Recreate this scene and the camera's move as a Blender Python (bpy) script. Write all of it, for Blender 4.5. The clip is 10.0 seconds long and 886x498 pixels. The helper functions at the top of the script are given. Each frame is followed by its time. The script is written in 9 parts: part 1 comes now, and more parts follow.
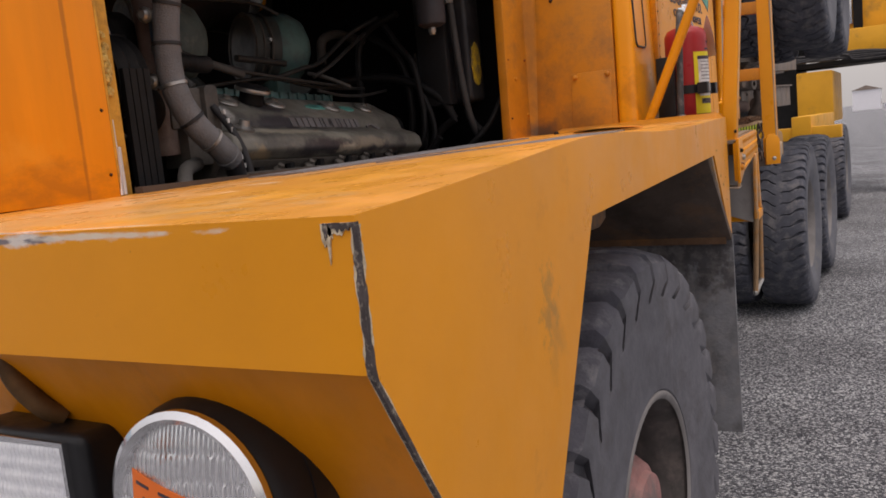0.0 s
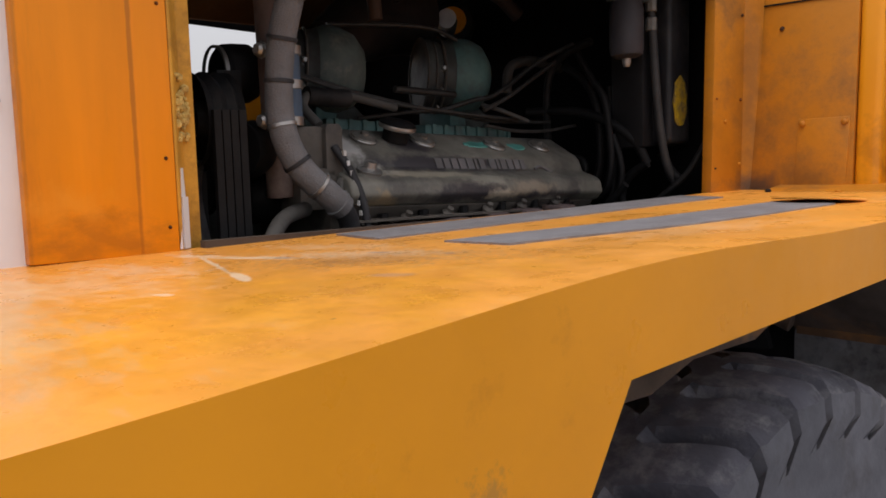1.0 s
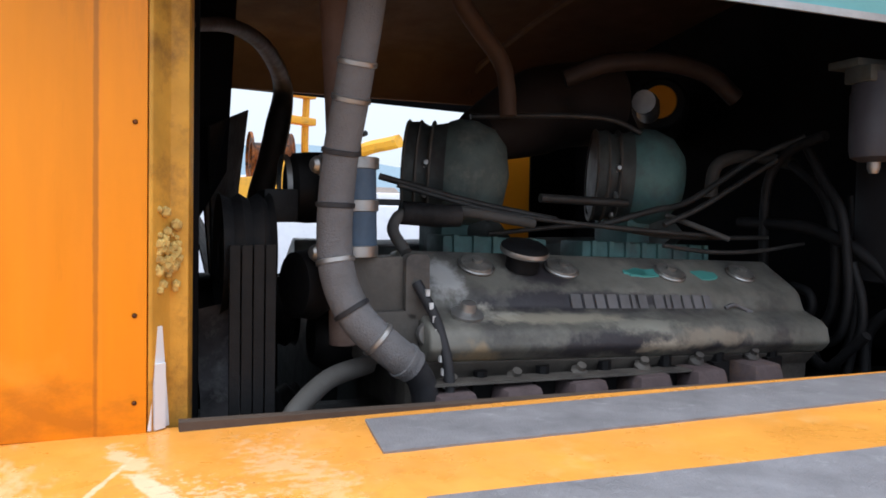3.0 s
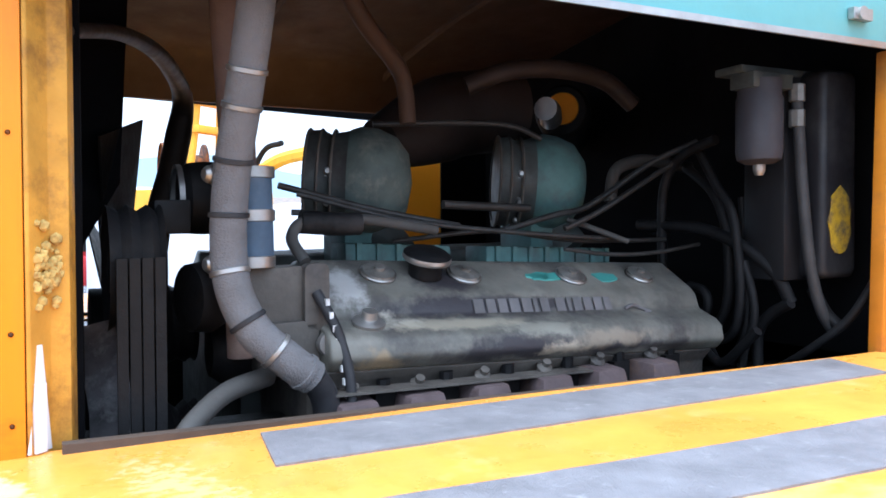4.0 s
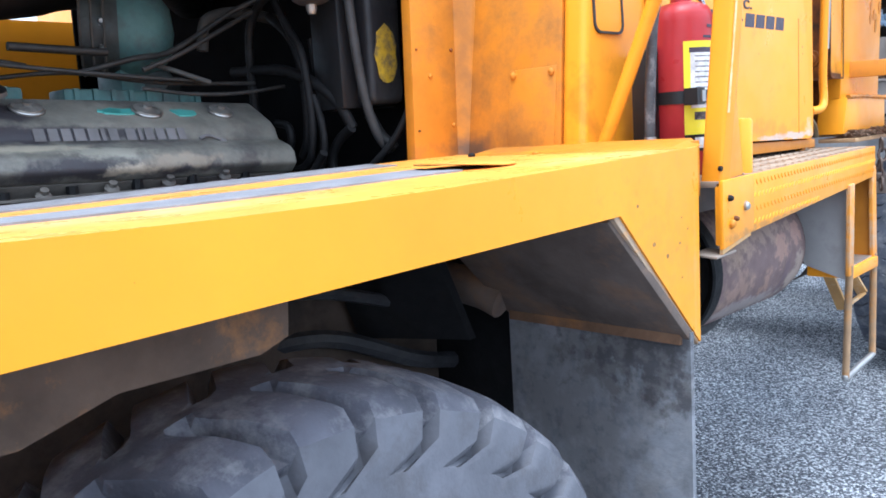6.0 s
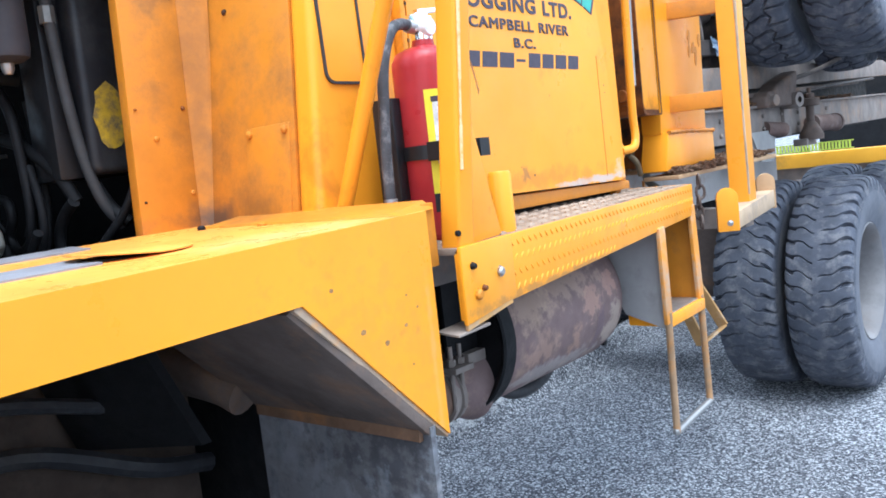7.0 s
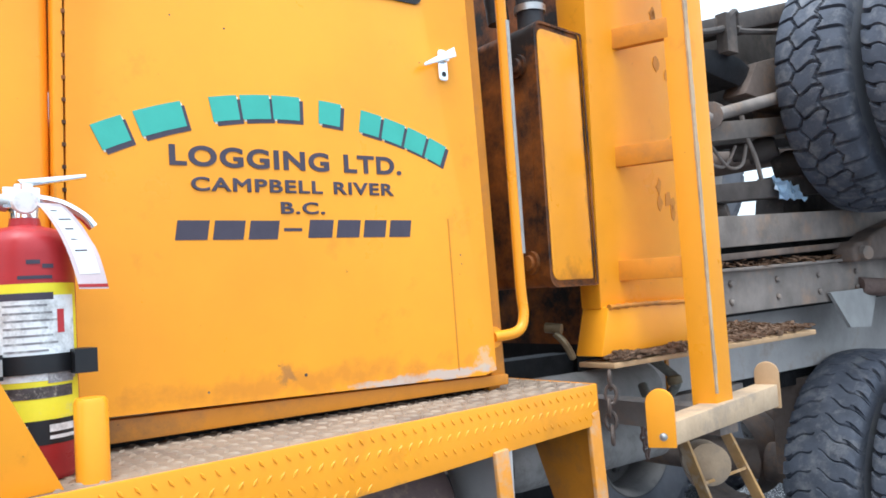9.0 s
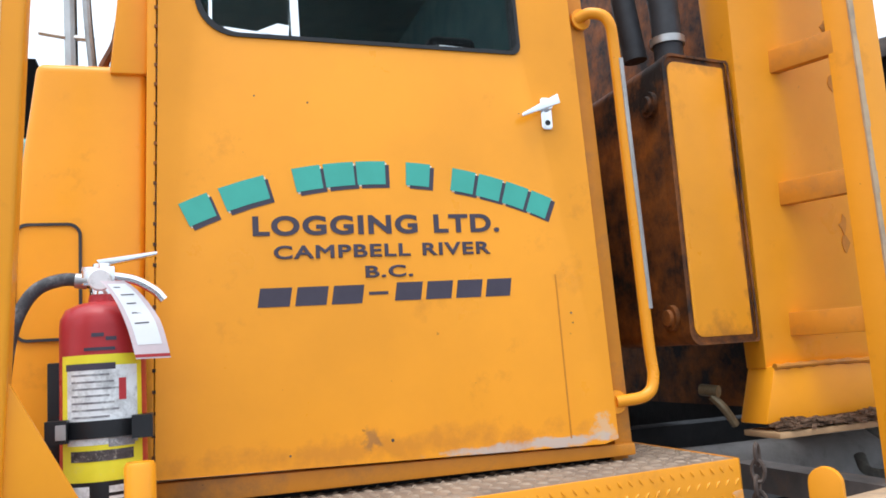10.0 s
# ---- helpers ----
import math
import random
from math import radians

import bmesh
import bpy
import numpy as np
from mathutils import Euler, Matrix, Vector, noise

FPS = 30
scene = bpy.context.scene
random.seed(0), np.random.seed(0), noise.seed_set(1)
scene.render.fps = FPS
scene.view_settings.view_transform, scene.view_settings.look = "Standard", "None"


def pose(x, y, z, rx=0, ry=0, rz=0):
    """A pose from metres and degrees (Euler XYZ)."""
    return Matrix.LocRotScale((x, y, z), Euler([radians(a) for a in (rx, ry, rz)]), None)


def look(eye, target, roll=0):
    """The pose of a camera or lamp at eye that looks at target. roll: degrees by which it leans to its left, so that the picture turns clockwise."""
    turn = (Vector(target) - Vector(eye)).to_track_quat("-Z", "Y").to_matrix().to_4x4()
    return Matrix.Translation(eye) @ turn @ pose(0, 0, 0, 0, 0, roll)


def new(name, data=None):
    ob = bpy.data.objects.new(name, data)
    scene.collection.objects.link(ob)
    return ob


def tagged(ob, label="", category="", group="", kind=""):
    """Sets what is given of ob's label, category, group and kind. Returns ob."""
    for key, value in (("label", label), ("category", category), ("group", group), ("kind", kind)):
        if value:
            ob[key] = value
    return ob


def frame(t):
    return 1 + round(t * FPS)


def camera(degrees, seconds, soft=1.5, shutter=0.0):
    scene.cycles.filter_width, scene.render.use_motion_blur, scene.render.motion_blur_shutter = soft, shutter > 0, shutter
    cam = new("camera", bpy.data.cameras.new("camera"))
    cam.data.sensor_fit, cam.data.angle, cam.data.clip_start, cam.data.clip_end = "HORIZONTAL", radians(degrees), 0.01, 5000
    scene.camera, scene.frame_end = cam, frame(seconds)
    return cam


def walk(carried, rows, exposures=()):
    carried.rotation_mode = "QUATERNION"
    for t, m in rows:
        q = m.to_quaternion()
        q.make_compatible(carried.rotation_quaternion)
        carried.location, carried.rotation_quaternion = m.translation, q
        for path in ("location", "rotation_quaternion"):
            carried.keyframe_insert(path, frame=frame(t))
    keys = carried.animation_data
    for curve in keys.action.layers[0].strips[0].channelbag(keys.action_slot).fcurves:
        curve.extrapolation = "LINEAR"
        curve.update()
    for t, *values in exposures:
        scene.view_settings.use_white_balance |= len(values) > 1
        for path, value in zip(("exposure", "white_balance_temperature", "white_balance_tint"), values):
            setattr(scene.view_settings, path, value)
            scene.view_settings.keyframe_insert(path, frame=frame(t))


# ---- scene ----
cam = camera(57.2, 10.0, soft=1.7)
# seconds, eye, target, roll
PATH = [
    (0, (0.454, 0.06, 1.379), (-0.557, 1.767, 1.127), -5.7),
    (0.2, (0.516, 0.099, 1.39), (-0.61, 1.726, 1.097), -4.4),
    (0.5, (0.565, 0.214, 1.41), (-0.777, 1.663, 1.095), -4.2),
    (0.8, (0.549, 0.354, 1.431), (-0.914, 1.698, 1.202), -2.8),
    (1, (0.526, 0.458, 1.464), (-0.987, 1.751, 1.264), -1.7),
    (1.5, (0.472, 0.644, 1.504), (-1.235, 1.674, 1.345), -1.7),
    (2, (0.448, 0.81, 1.522), (-1.425, 1.492, 1.359), 1.3),
    (2.5, (0.374, 0.908, 1.575), (-1.526, 1.523, 1.476), 0.4),
    (2.7, (0.357, 0.929, 1.601), (-1.533, 1.577, 1.516), 0.7),
    (3.8, (0.33, 0.971, 1.609), (-1.48, 1.82, 1.564), -0.1),
    (4, (0.354, 0.981, 1.604), (-1.438, 1.868, 1.563), -0.3),
    (4.5, (0.442, 1.011, 1.579), (-1.274, 2.037, 1.547), -0.9),
    (5, (0.523, 1.031, 1.538), (-1.092, 2.209, 1.458), -2.2),
    (5.5, (0.655, 1.088, 1.483), (-0.911, 2.325, 1.354), -2.4),
    (6, (0.723, 1.131, 1.429), (-0.699, 2.509, 1.151), -3.5),
    (6.2, (0.738, 1.166, 1.418), (-0.627, 2.599, 1.129), -3.7),
    (7.3, (0.888, 1.692, 1.452), (-0.394, 3.216, 1.27), -6.9),
    (7.5, (0.938, 1.779, 1.441), (-0.383, 3.269, 1.259), -6.7),
    (8, (1.092, 2.008, 1.454), (-0.333, 3.4, 1.272), -4.7),
    (8.5, (1.143, 2.246, 1.482), (-0.387, 3.532, 1.41), -4.9),
    (9, (1.135, 2.506, 1.537), (-0.46, 3.707, 1.647), -3.6),
    (9.5, (1.153, 2.673, 1.545), (-0.583, 3.626, 1.83), -5.3),
    (10, (1.243, 2.854, 1.547), (-0.643, 3.465, 1.811), -3.9),
]
# seconds, stops, kelvin, tint: the clip's camera opens up and cools once it faces the engine
EXPOSURES = [(0.0, -0.36, 7300, 18), (1.0, -0.3, 6900, 14), (2.0, -0.12, 6300, 8), (2.7, 0.12, 6200, 8), (3.8, 1.15, 5350, 6), (5.0, 1.3, 5350, 6), (6.2, 1.3, 5400, 5), (7.5, 1.15, 5300, 3), (8.1, 1.15, 5150, 1), (9.0, 0.93, 5700, 2), (10.0, 0.52, 6000, 6)]
walk(cam, [(t, look(eye, target, roll)) for t, eye, target, roll in PATH], EXPOSURES)

# ---- light ----
world = bpy.data.worlds.new("overcast_sky")
scene.world = world
world.use_nodes = True
wn = world.node_tree.nodes
wl = world.node_tree.links
sky = wn.new("ShaderNodeTexSky")
sky.sky_type = 'NISHITA'
sky.sun_disc = False
sky.sun_elevation = radians(60)
sky.sun_rotation = radians(150)
sky.air_density, sky.dust_density = 1.0, 3.0
haze = wn.new("ShaderNodeMix")
haze.data_type = 'RGBA'
haze.inputs[0].default_value = 0.72
haze.inputs[7].default_value = (9.0, 9.3, 9.8, 1)
wl.new(sky.outputs[0], haze.inputs[6])
# a thin overcast sky, somewhat darker at the horizon than overhead
up = wn.new("ShaderNodeTexCoord")
axes = wn.new("ShaderNodeSeparateXYZ")
dome = wn.new("ShaderNodeMapRange")
dome.inputs[1].default_value, dome.inputs[2].default_value = 0.0, 1.0
dome.inputs[3].default_value, dome.inputs[4].default_value = 0.52, 1.2
shade = wn.new("ShaderNodeVectorMath")
shade.operation = 'SCALE'
wl.new(up.outputs["Generated"], axes.inputs[0])
wl.new(axes.outputs[2], dome.inputs[0])
wl.new(haze.outputs[2], shade.inputs[0])
wl.new(dome.outputs[0], shade.inputs["Scale"])
wl.new(shade.outputs[0], wn["Background"].inputs[0])
wn["Background"].inputs[1].default_value = 0.17

sun_data = bpy.data.lights.new("sun", 'SUN')
sun_data.energy, sun_data.angle, sun_data.color = 1.5, radians(25), (1.0, 0.96, 0.9)
sun = new("sun", sun_data)
sun.matrix_basis = look((1.5, 1.0, 6.3), (0, 2, 0.5))


# ---- materials ----
def mat(name, base, rough=0.5, metal=0.0, var=0.12, scale=6.0, dirt=None, amount=0.35, dscale=5.0,
        bump=0.1, bscale=90.0, speck=None, streak=1.0, coat=0.0, gloss=0.35):
    """Paint, metal or rubber with broad and fine variation, dirt patches and chips."""
    m = bpy.data.materials.new(name)
    m.use_nodes = True
    n, l = m.node_tree.nodes, m.node_tree.links
    p = n["Principled BSDF"]
    p.inputs["Metallic"].default_value = metal
    p.inputs["Coat Weight"].default_value = coat
    p.inputs["Specular IOR Level"].default_value = gloss
    co = n.new("ShaderNodeTexCoord")
    mp = n.new("ShaderNodeMapping")
    mp.inputs["Scale"].default_value = (1, 1, streak)
    l.new(co.outputs["Object"], mp.inputs[0])

    def noise_tex(s, detail=5.0, r=0.6):
        t = n.new("ShaderNodeTexNoise")
        t.inputs["Scale"].default_value, t.inputs["Detail"].default_value, t.inputs["Roughness"].default_value = s, detail, r
        l.new(mp.outputs[0], t.inputs["Vector"])
        return t

    def ramp(src, a, b):
        r = n.new("ShaderNodeMapRange")
        r.inputs[1].default_value, r.inputs[2].default_value = a, b
        l.new(src, r.inputs[0])
        return r.outputs[0]

    def blend(f, a, b):
        x = n.new("ShaderNodeMix")
        x.data_type = 'RGBA'
        l.new(f, x.inputs[0])
        for k, v in ((6, a), (7, b)):
            if isinstance(v, tuple):
                x.inputs[k].default_value = (*v, 1)
            else:
                l.new(v, x.inputs[k])
        return x.outputs[2]

    big, fine = noise_tex(scale), noise_tex(bscale, 6.0)
    lo = tuple(c * (1 - var) for c in base)
    hi = tuple(min(1, c * (1 + var)) for c in base)
    col = blend(ramp(big.outputs[0], 0.3, 0.7), lo, hi)
    rg = n.new("ShaderNodeMapRange")
    rg.inputs[1].default_value, rg.inputs[2].default_value = 0.3, 0.7
    rg.inputs[3].default_value, rg.inputs[4].default_value = max(0.03, rough - 0.1), min(1, rough + 0.12)
    l.new(noise_tex(scale * 3).outputs[0], rg.inputs[0])
    rough_out = rg.outputs[0]
    if dirt:
        d1 = noise_tex(dscale, 8.0, 0.7)
        f = ramp(d1.outputs[0], 0.62 - amount * 0.3, 0.72 - amount * 0.1)
        g = n.new("ShaderNodeMath")
        g.operation = 'MULTIPLY'
        g.inputs[1].default_value = min(1.0, 0.35 + amount)
        l.new(f, g.inputs[0])
        col = blend(g.outputs[0], col, dirt)
    if speck:
        s1 = noise_tex(70.0, 2.0, 0.5)
        col = blend(ramp(s1.outputs[0], 0.785, 0.80), col, speck)
    l.new(col, p.inputs["Base Color"])
    l.new(rough_out, p.inputs["Roughness"])
    b = n.new("ShaderNodeBump")
    b.inputs["Strength"].default_value, b.inputs["Distance"].default_value = bump, 0.004
    l.new(fine.outputs[0], b.inputs["Height"])
    l.new(b.outputs[0], p.inputs["Normal"])
    return m


def stain(m, centre, radii, colour, strength=0.8, ragged=0.6, scale=30.0, soft=0.4, turn=0.0, stretch=(1, 1, 1)):
    """A stain or scrape with a ragged outline, at one place on the sheet."""
    n, l = m.node_tree.nodes, m.node_tree.links
    p = n["Principled BSDF"]
    src = p.inputs["Base Color"].links[0].from_socket
    co = n.new("ShaderNodeTexCoord")
    a = n.new("ShaderNodeMapping")
    r = Matrix.Rotation(-radians(turn), 3, 'Z')
    a.inputs["Rotation"].default_value = (0, 0, -radians(turn))
    a.inputs["Location"].default_value = -(r @ Vector(centre))
    b = n.new("ShaderNodeMapping")
    b.inputs["Scale"].default_value = [1 / q for q in radii]
    l.new(co.outputs["Object"], a.inputs[0])
    l.new(a.outputs[0], b.inputs[0])
    le = n.new("ShaderNodeVectorMath")
    le.operation = 'LENGTH'
    l.new(b.outputs[0], le.inputs[0])
    s = n.new("ShaderNodeMapping")
    s.inputs["Scale"].default_value = stretch
    l.new(a.outputs[0], s.inputs[0])
    t = n.new("ShaderNodeTexNoise")
    t.inputs["Scale"].default_value, t.inputs["Detail"].default_value, t.inputs["Roughness"].default_value = scale, 6.0, 0.65
    l.new(s.outputs[0], t.inputs["Vector"])
    mu = n.new("ShaderNodeMath")
    mu.operation = 'MULTIPLY_ADD'
    mu.inputs[1].default_value, mu.inputs[2].default_value = 4 * ragged, -2 * ragged
    l.new(t.outputs[0], mu.inputs[0])
    ad = n.new("ShaderNodeMath")
    ad.operation = 'ADD'
    l.new(le.outputs["Value"], ad.inputs[0])
    l.new(mu.outputs[0], ad.inputs[1])
    mr = n.new("ShaderNodeMapRange")
    mr.inputs[1].default_value, mr.inputs[2].default_value = 1.0, 1.0 - soft
    mr.inputs[3].default_value, mr.inputs[4].default_value = 0.0, strength
    l.new(ad.outputs[0], mr.inputs[0])
    x = n.new("ShaderNodeMix")
    x.data_type = 'RGBA'
    l.new(mr.outputs[0], x.inputs[0])
    l.new(src, x.inputs[6])
    x.inputs[7].default_value = (*colour, 1)
    l.new(x.outputs[2], p.inputs["Base Color"])


M_FLANGE = mat("scraped_pale_edge", (0.40, 0.29, 0.20), 0.6, var=0.2, scale=30, dirt=(0.60, 0.26, 0.04), amount=0.35, dscale=30)
M_SCRAPE = mat("pale_paint_scrape", (0.84, 0.55, 0.26), 0.5, var=0.15, scale=40, dirt=(0.84, 0.32, 0.02), amount=0.5, dscale=60)
ORANGE = (0.80, 0.305, 0.011)
M_PAINT = mat("orange_paint", ORANGE, 0.36, var=0.07, scale=3, dirt=(0.42, 0.15, 0.012), amount=0.10, dscale=4, bump=0.05, bscale=45, speck=(0.5, 0.18, 0.015))
# grime over a base also darkened for the shaded cowl and post
M_PAINTD = mat("grimy_darkened_orange_paint", (0.56, 0.205, 0.012), 0.5, var=0.22, scale=5, dirt=(0.20, 0.098, 0.034), amount=0.48, dscale=5, bump=0.14, bscale=50, speck=(0.08, 0.04, 0.02))
M_TOP = mat("scuffed_orange_paint", (0.80, 0.34, 0.055), 0.31, gloss=0.5, var=0.14, scale=5, dirt=(0.80, 0.50, 0.20), amount=0.16, dscale=7, bump=0.12, bscale=35, speck=(0.16, 0.08, 0.03))
M_PILLAR = mat("streaked_orange_paint", (0.76, 0.25, 0.004), 0.4, var=0.12, scale=9, dirt=(0.5, 0.17, 0.01), amount=0.25, dscale=10, bump=0.04, bscale=30, streak=0.12)
# rust, with the shade of the recess behind the cab in its black share
M_RUSTY = mat("rusting_darkened_orange_paint", (0.34, 0.10, 0.010), 0.65, var=0.25, scale=10, dirt=(0.010, 0.006, 0.005), amount=1.15, dscale=7, bump=0.3, bscale=40)
M_BARE = mat("bare_chipped_metal", (0.065, 0.052, 0.052), 0.65, 0.1, 0.4, 60, dirt=(0.55, 0.48, 0.38), amount=0.3, dscale=130, bump=0.5, bscale=80)
M_GRIP = mat("grey_grit_strip", (0.20, 0.195, 0.212), 0.6, gloss=0.5, var=0.2, scale=14, dirt=(0.42, 0.42, 0.44), amount=0.14, dscale=30, bump=0.8, bscale=260)
M_WHITE = mat("white_paint", (0.74, 0.75, 0.80), 0.35, var=0.05, scale=4, dirt=(0.5, 0.49, 0.5), amount=0.1, bump=0.03, bscale=30, speck=(0.4, 0.35, 0.3))
M_TEAL = mat("teal_paint", (0.17, 0.42, 0.43), 0.4, var=0.08, scale=5, dirt=(0.12, 0.25, 0.27), amount=0.15)
M_DECK = mat("dirty_tread_plate", (0.27, 0.20, 0.145), 0.65, 0.1, 0.25, 7, dirt=(0.13, 0.10, 0.085), amount=0.5, dscale=6, bump=0.35)
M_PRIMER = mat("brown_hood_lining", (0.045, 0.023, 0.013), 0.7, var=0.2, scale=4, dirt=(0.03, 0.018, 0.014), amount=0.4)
# near black: oily metal, and a shade colour for recesses
M_DARK = mat("oily_and_shade_black", (0.007, 0.007, 0.008), 0.6, var=0.4, scale=8, dirt=(0.016, 0.014, 0.013), amount=0.3, bump=0.3, gloss=0.2)
M_BLACK = mat("black_plastic", (0.013, 0.013, 0.015), 0.42, var=0.2, scale=10, dirt=(0.035, 0.032, 0.03), amount=0.15)
M_RUBBER = mat("black_tyre_rubber", (0.072, 0.078, 0.100), 0.75, var=0.3, scale=9, dirt=(0.21, 0.205, 0.215), amount=0.42, dscale=14, bump=0.5, bscale=120)
M_SIDEWALL = mat("dusty_sidewall_rubber", (0.125, 0.13, 0.152), 0.85, var=0.14, scale=8, dirt=(0.18, 0.175, 0.17), amount=0.3, bump=0.2)
M_LUG = mat("worn_lug_rubber", (0.085, 0.085, 0.105), 0.75, var=0.3, scale=12, dirt=(0.25, 0.245, 0.26), amount=0.45, dscale=14, bump=0.6, bscale=90)
M_LUGSIDE = mat("scuffed_lug_sidewall", (0.12, 0.12, 0.138), 0.85, var=0.22, scale=10, dirt=(0.085, 0.08, 0.085), amount=0.4, dscale=11, bump=0.4, bscale=70)
M_HOSE = mat("black_hose_rubber", (0.03, 0.03, 0.034), 0.55, var=0.2, scale=20, dirt=(0.08, 0.075, 0.07), amount=0.3, gloss=0.3)
# darker copy of the hose rubber, with the bay's shade in its colour
M_BAYHOSE = mat("bay_shaded_hose_rubber", (0.008, 0.008, 0.009), 0.6, var=0.3, scale=20, dirt=(0.04, 0.037, 0.037), amount=0.3, gloss=0.2)
M_SLEEVE = mat("grey_woven_sleeve", (0.160, 0.160, 0.170), 0.85, var=0.12, scale=22, dirt=(0.12, 0.11, 0.10), amount=0.3, dscale=14, bump=0.9, bscale=300)
M_BLUE = mat("blue_silicone_hose", (0.07, 0.11, 0.17), 0.6, var=0.2, scale=20, dirt=(0.16, 0.16, 0.17), amount=0.3)
M_STEEL = mat("dull_steel", (0.42, 0.41, 0.40), 0.42, 0.85, 0.15, 15, dirt=(0.2, 0.18, 0.16), amount=0.3)
M_CHROME = mat("chrome", (0.85, 0.85, 0.86), 0.12, 1.0, 0.04, 15, bump=0.02)
M_ENGINE = mat("grimy_green_engine_paint", (0.064, 0.075, 0.072), 0.55, var=0.3, scale=9, dirt=(0.03, 0.028, 0.028), amount=0.6, dscale=6, bump=0.3, bscale=70)
M_ENGTEAL = mat("teal_engine_paint", (0.080, 0.160, 0.156), 0.6, var=0.25, scale=12, dirt=(0.08, 0.085, 0.085), amount=0.5, dscale=9, bump=0.3)
M_COVER = mat("dusty_valve_cover", (0.165, 0.16, 0.14), 0.42, var=0.35, scale=9, dirt=(0.045, 0.042, 0.045), amount=0.55, dscale=7, bump=0.3, bscale=80)
M_CASTING = mat("dusty_tan_casting", (0.101, 0.091, 0.081), 0.6, var=0.3, scale=10, dirt=(0.04, 0.036, 0.036), amount=0.5, dscale=9, bump=0.4, bscale=70)
M_NUT = mat("worn_cover_nut", (0.210, 0.203, 0.189), 0.4, 0.5, 0.3, 25, dirt=(0.10, 0.095, 0.09), amount=0.4, dscale=30)
M_LETTER = mat("raised_cast_mark", (0.13, 0.125, 0.13), 0.6, var=0.3, scale=12)
M_MANIFOLD = mat("rusted_cast_iron", (0.10, 0.075, 0.078), 0.8, var=0.3, scale=14, dirt=(0.17, 0.10, 0.06), amount=0.25, dscale=12, bump=0.6, bscale=70)
M_RUST = mat("rust_brown_steel", (0.15, 0.10, 0.085), 0.75, 0.1, 0.3, 7, dirt=(0.30, 0.24, 0.21), amount=0.45, dscale=6, bump=0.4, bscale=60)
M_CHASSIS = mat("dusty_chassis_steel", (0.225, 0.190, 0.168), 0.8, 0.1, 0.3, 6, dirt=(0.36, 0.23, 0.15), amount=0.35, dscale=5, bump=0.4, bscale=60)
M_UNDER = mat("mud_caked_steel", (0.12, 0.09, 0.075), 0.85, var=0.3, scale=9, dirt=(0.24, 0.13, 0.07), amount=0.35, dscale=5, bump=0.5, bscale=60)
M_FLAP = mat("scuffed_rubber_flap", (0.19, 0.195, 0.215), 0.75, var=0.25, scale=9, dirt=(0.30, 0.29, 0.285), amount=0.25, dscale=12, bump=0.4)
M_TREAD = mat("worn_tread_plate", (0.46, 0.33, 0.21), 0.6, 0.1, 0.2, 8, dirt=(0.20, 0.17, 0.15), amount=0.4, dscale=7, bump=0.3)
M_RED = mat("red_cylinder_paint", (0.42, 0.03, 0.035), 0.35, var=0.12, scale=12, dirt=(0.25, 0.04, 0.04), amount=0.2, bump=0.04)
M_YLABEL = mat("yellow_label", (0.80, 0.68, 0.03), 0.5, var=0.08, scale=20, dirt=(0.5, 0.45, 0.25), amount=0.15, dscale=20)
M_WLABEL = mat("white_paper_label", (0.76, 0.76, 0.76), 0.6, var=0.06, scale=20, dirt=(0.30, 0.29, 0.28), amount=0.5, dscale=34)
M_INK = mat("dark_lettering_paint", (0.055, 0.045, 0.065), 0.5, var=0.1, scale=20)
M_PRINT = mat("faded_label_print", (0.20, 0.19, 0.20), 0.6, var=0.3, scale=60, dirt=(0.6, 0.6, 0.58), amount=0.5, dscale=90)
M_TEALINK = mat("teal_lettering_paint", (0.07, 0.38, 0.30), 0.45, var=0.06, scale=20)
M_DECAL = mat("pale_lettering_edge", (0.78, 0.74, 0.66), 0.5, var=0.06, scale=20)
M_STICKER = mat("orange_paper_sticker", (0.85, 0.18, 0.03), 0.6, var=0.05, scale=20)
M_YELLOW = mat("yellow_machine_paint", (0.74, 0.36, 0.025), 0.5, var=0.1, scale=2, dirt=(0.3, 0.17, 0.05), amount=0.25, dscale=3)
M_BARK = mat("bark_debris", (0.13, 0.075, 0.045), 0.9, var=0.5, scale=60, bump=0.6)
M_CAB_IN = mat("dark_teal_cab_lining", (0.03, 0.075, 0.075), 0.6, var=0.2, scale=5)
M_LIME = mat("lime_plastic_mesh", (0.50, 0.60, 0.08), 0.5, var=0.1)
# distance haze is mixed into the hills' blue-grey base colour
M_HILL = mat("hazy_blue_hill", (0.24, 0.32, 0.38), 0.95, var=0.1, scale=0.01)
M_FOAM = mat("old_yellow_foam", (0.55, 0.38, 0.12), 0.95, var=0.3, scale=60, dirt=(0.2, 0.09, 0.03), amount=0.4, dscale=40, bump=1.0, bscale=120)


PALE, BLUISH, OIL = (0.80, 0.60, 0.40), (0.22, 0.19, 0.22), (0.028, 0.025, 0.032)
# scrapes and rubbed patches on the fender top
stain(M_TOP, (-0.40, 1.0, 1.357), (0.34, 0.55, 0.1), (0.78, 0.38, 0.10), 0.3, 1.3, 12, 0.9, 0, (1, 1.4, 1))
stain(M_TOP, (-0.08, 0.75, 1.355), (0.22, 0.35, 0.1), (0.84, 0.38, 0.02), 0.45, 1.2, 10, 0.9, 0, (1, 1.4, 1))
stain(M_TOP, (-0.25, 0.85, 1.355), (0.35, 0.40, 0.1), (0.52, 0.20, 0.02), 0.25, 1.6, 26, 0.8, 0, (1, 1.6, 1))
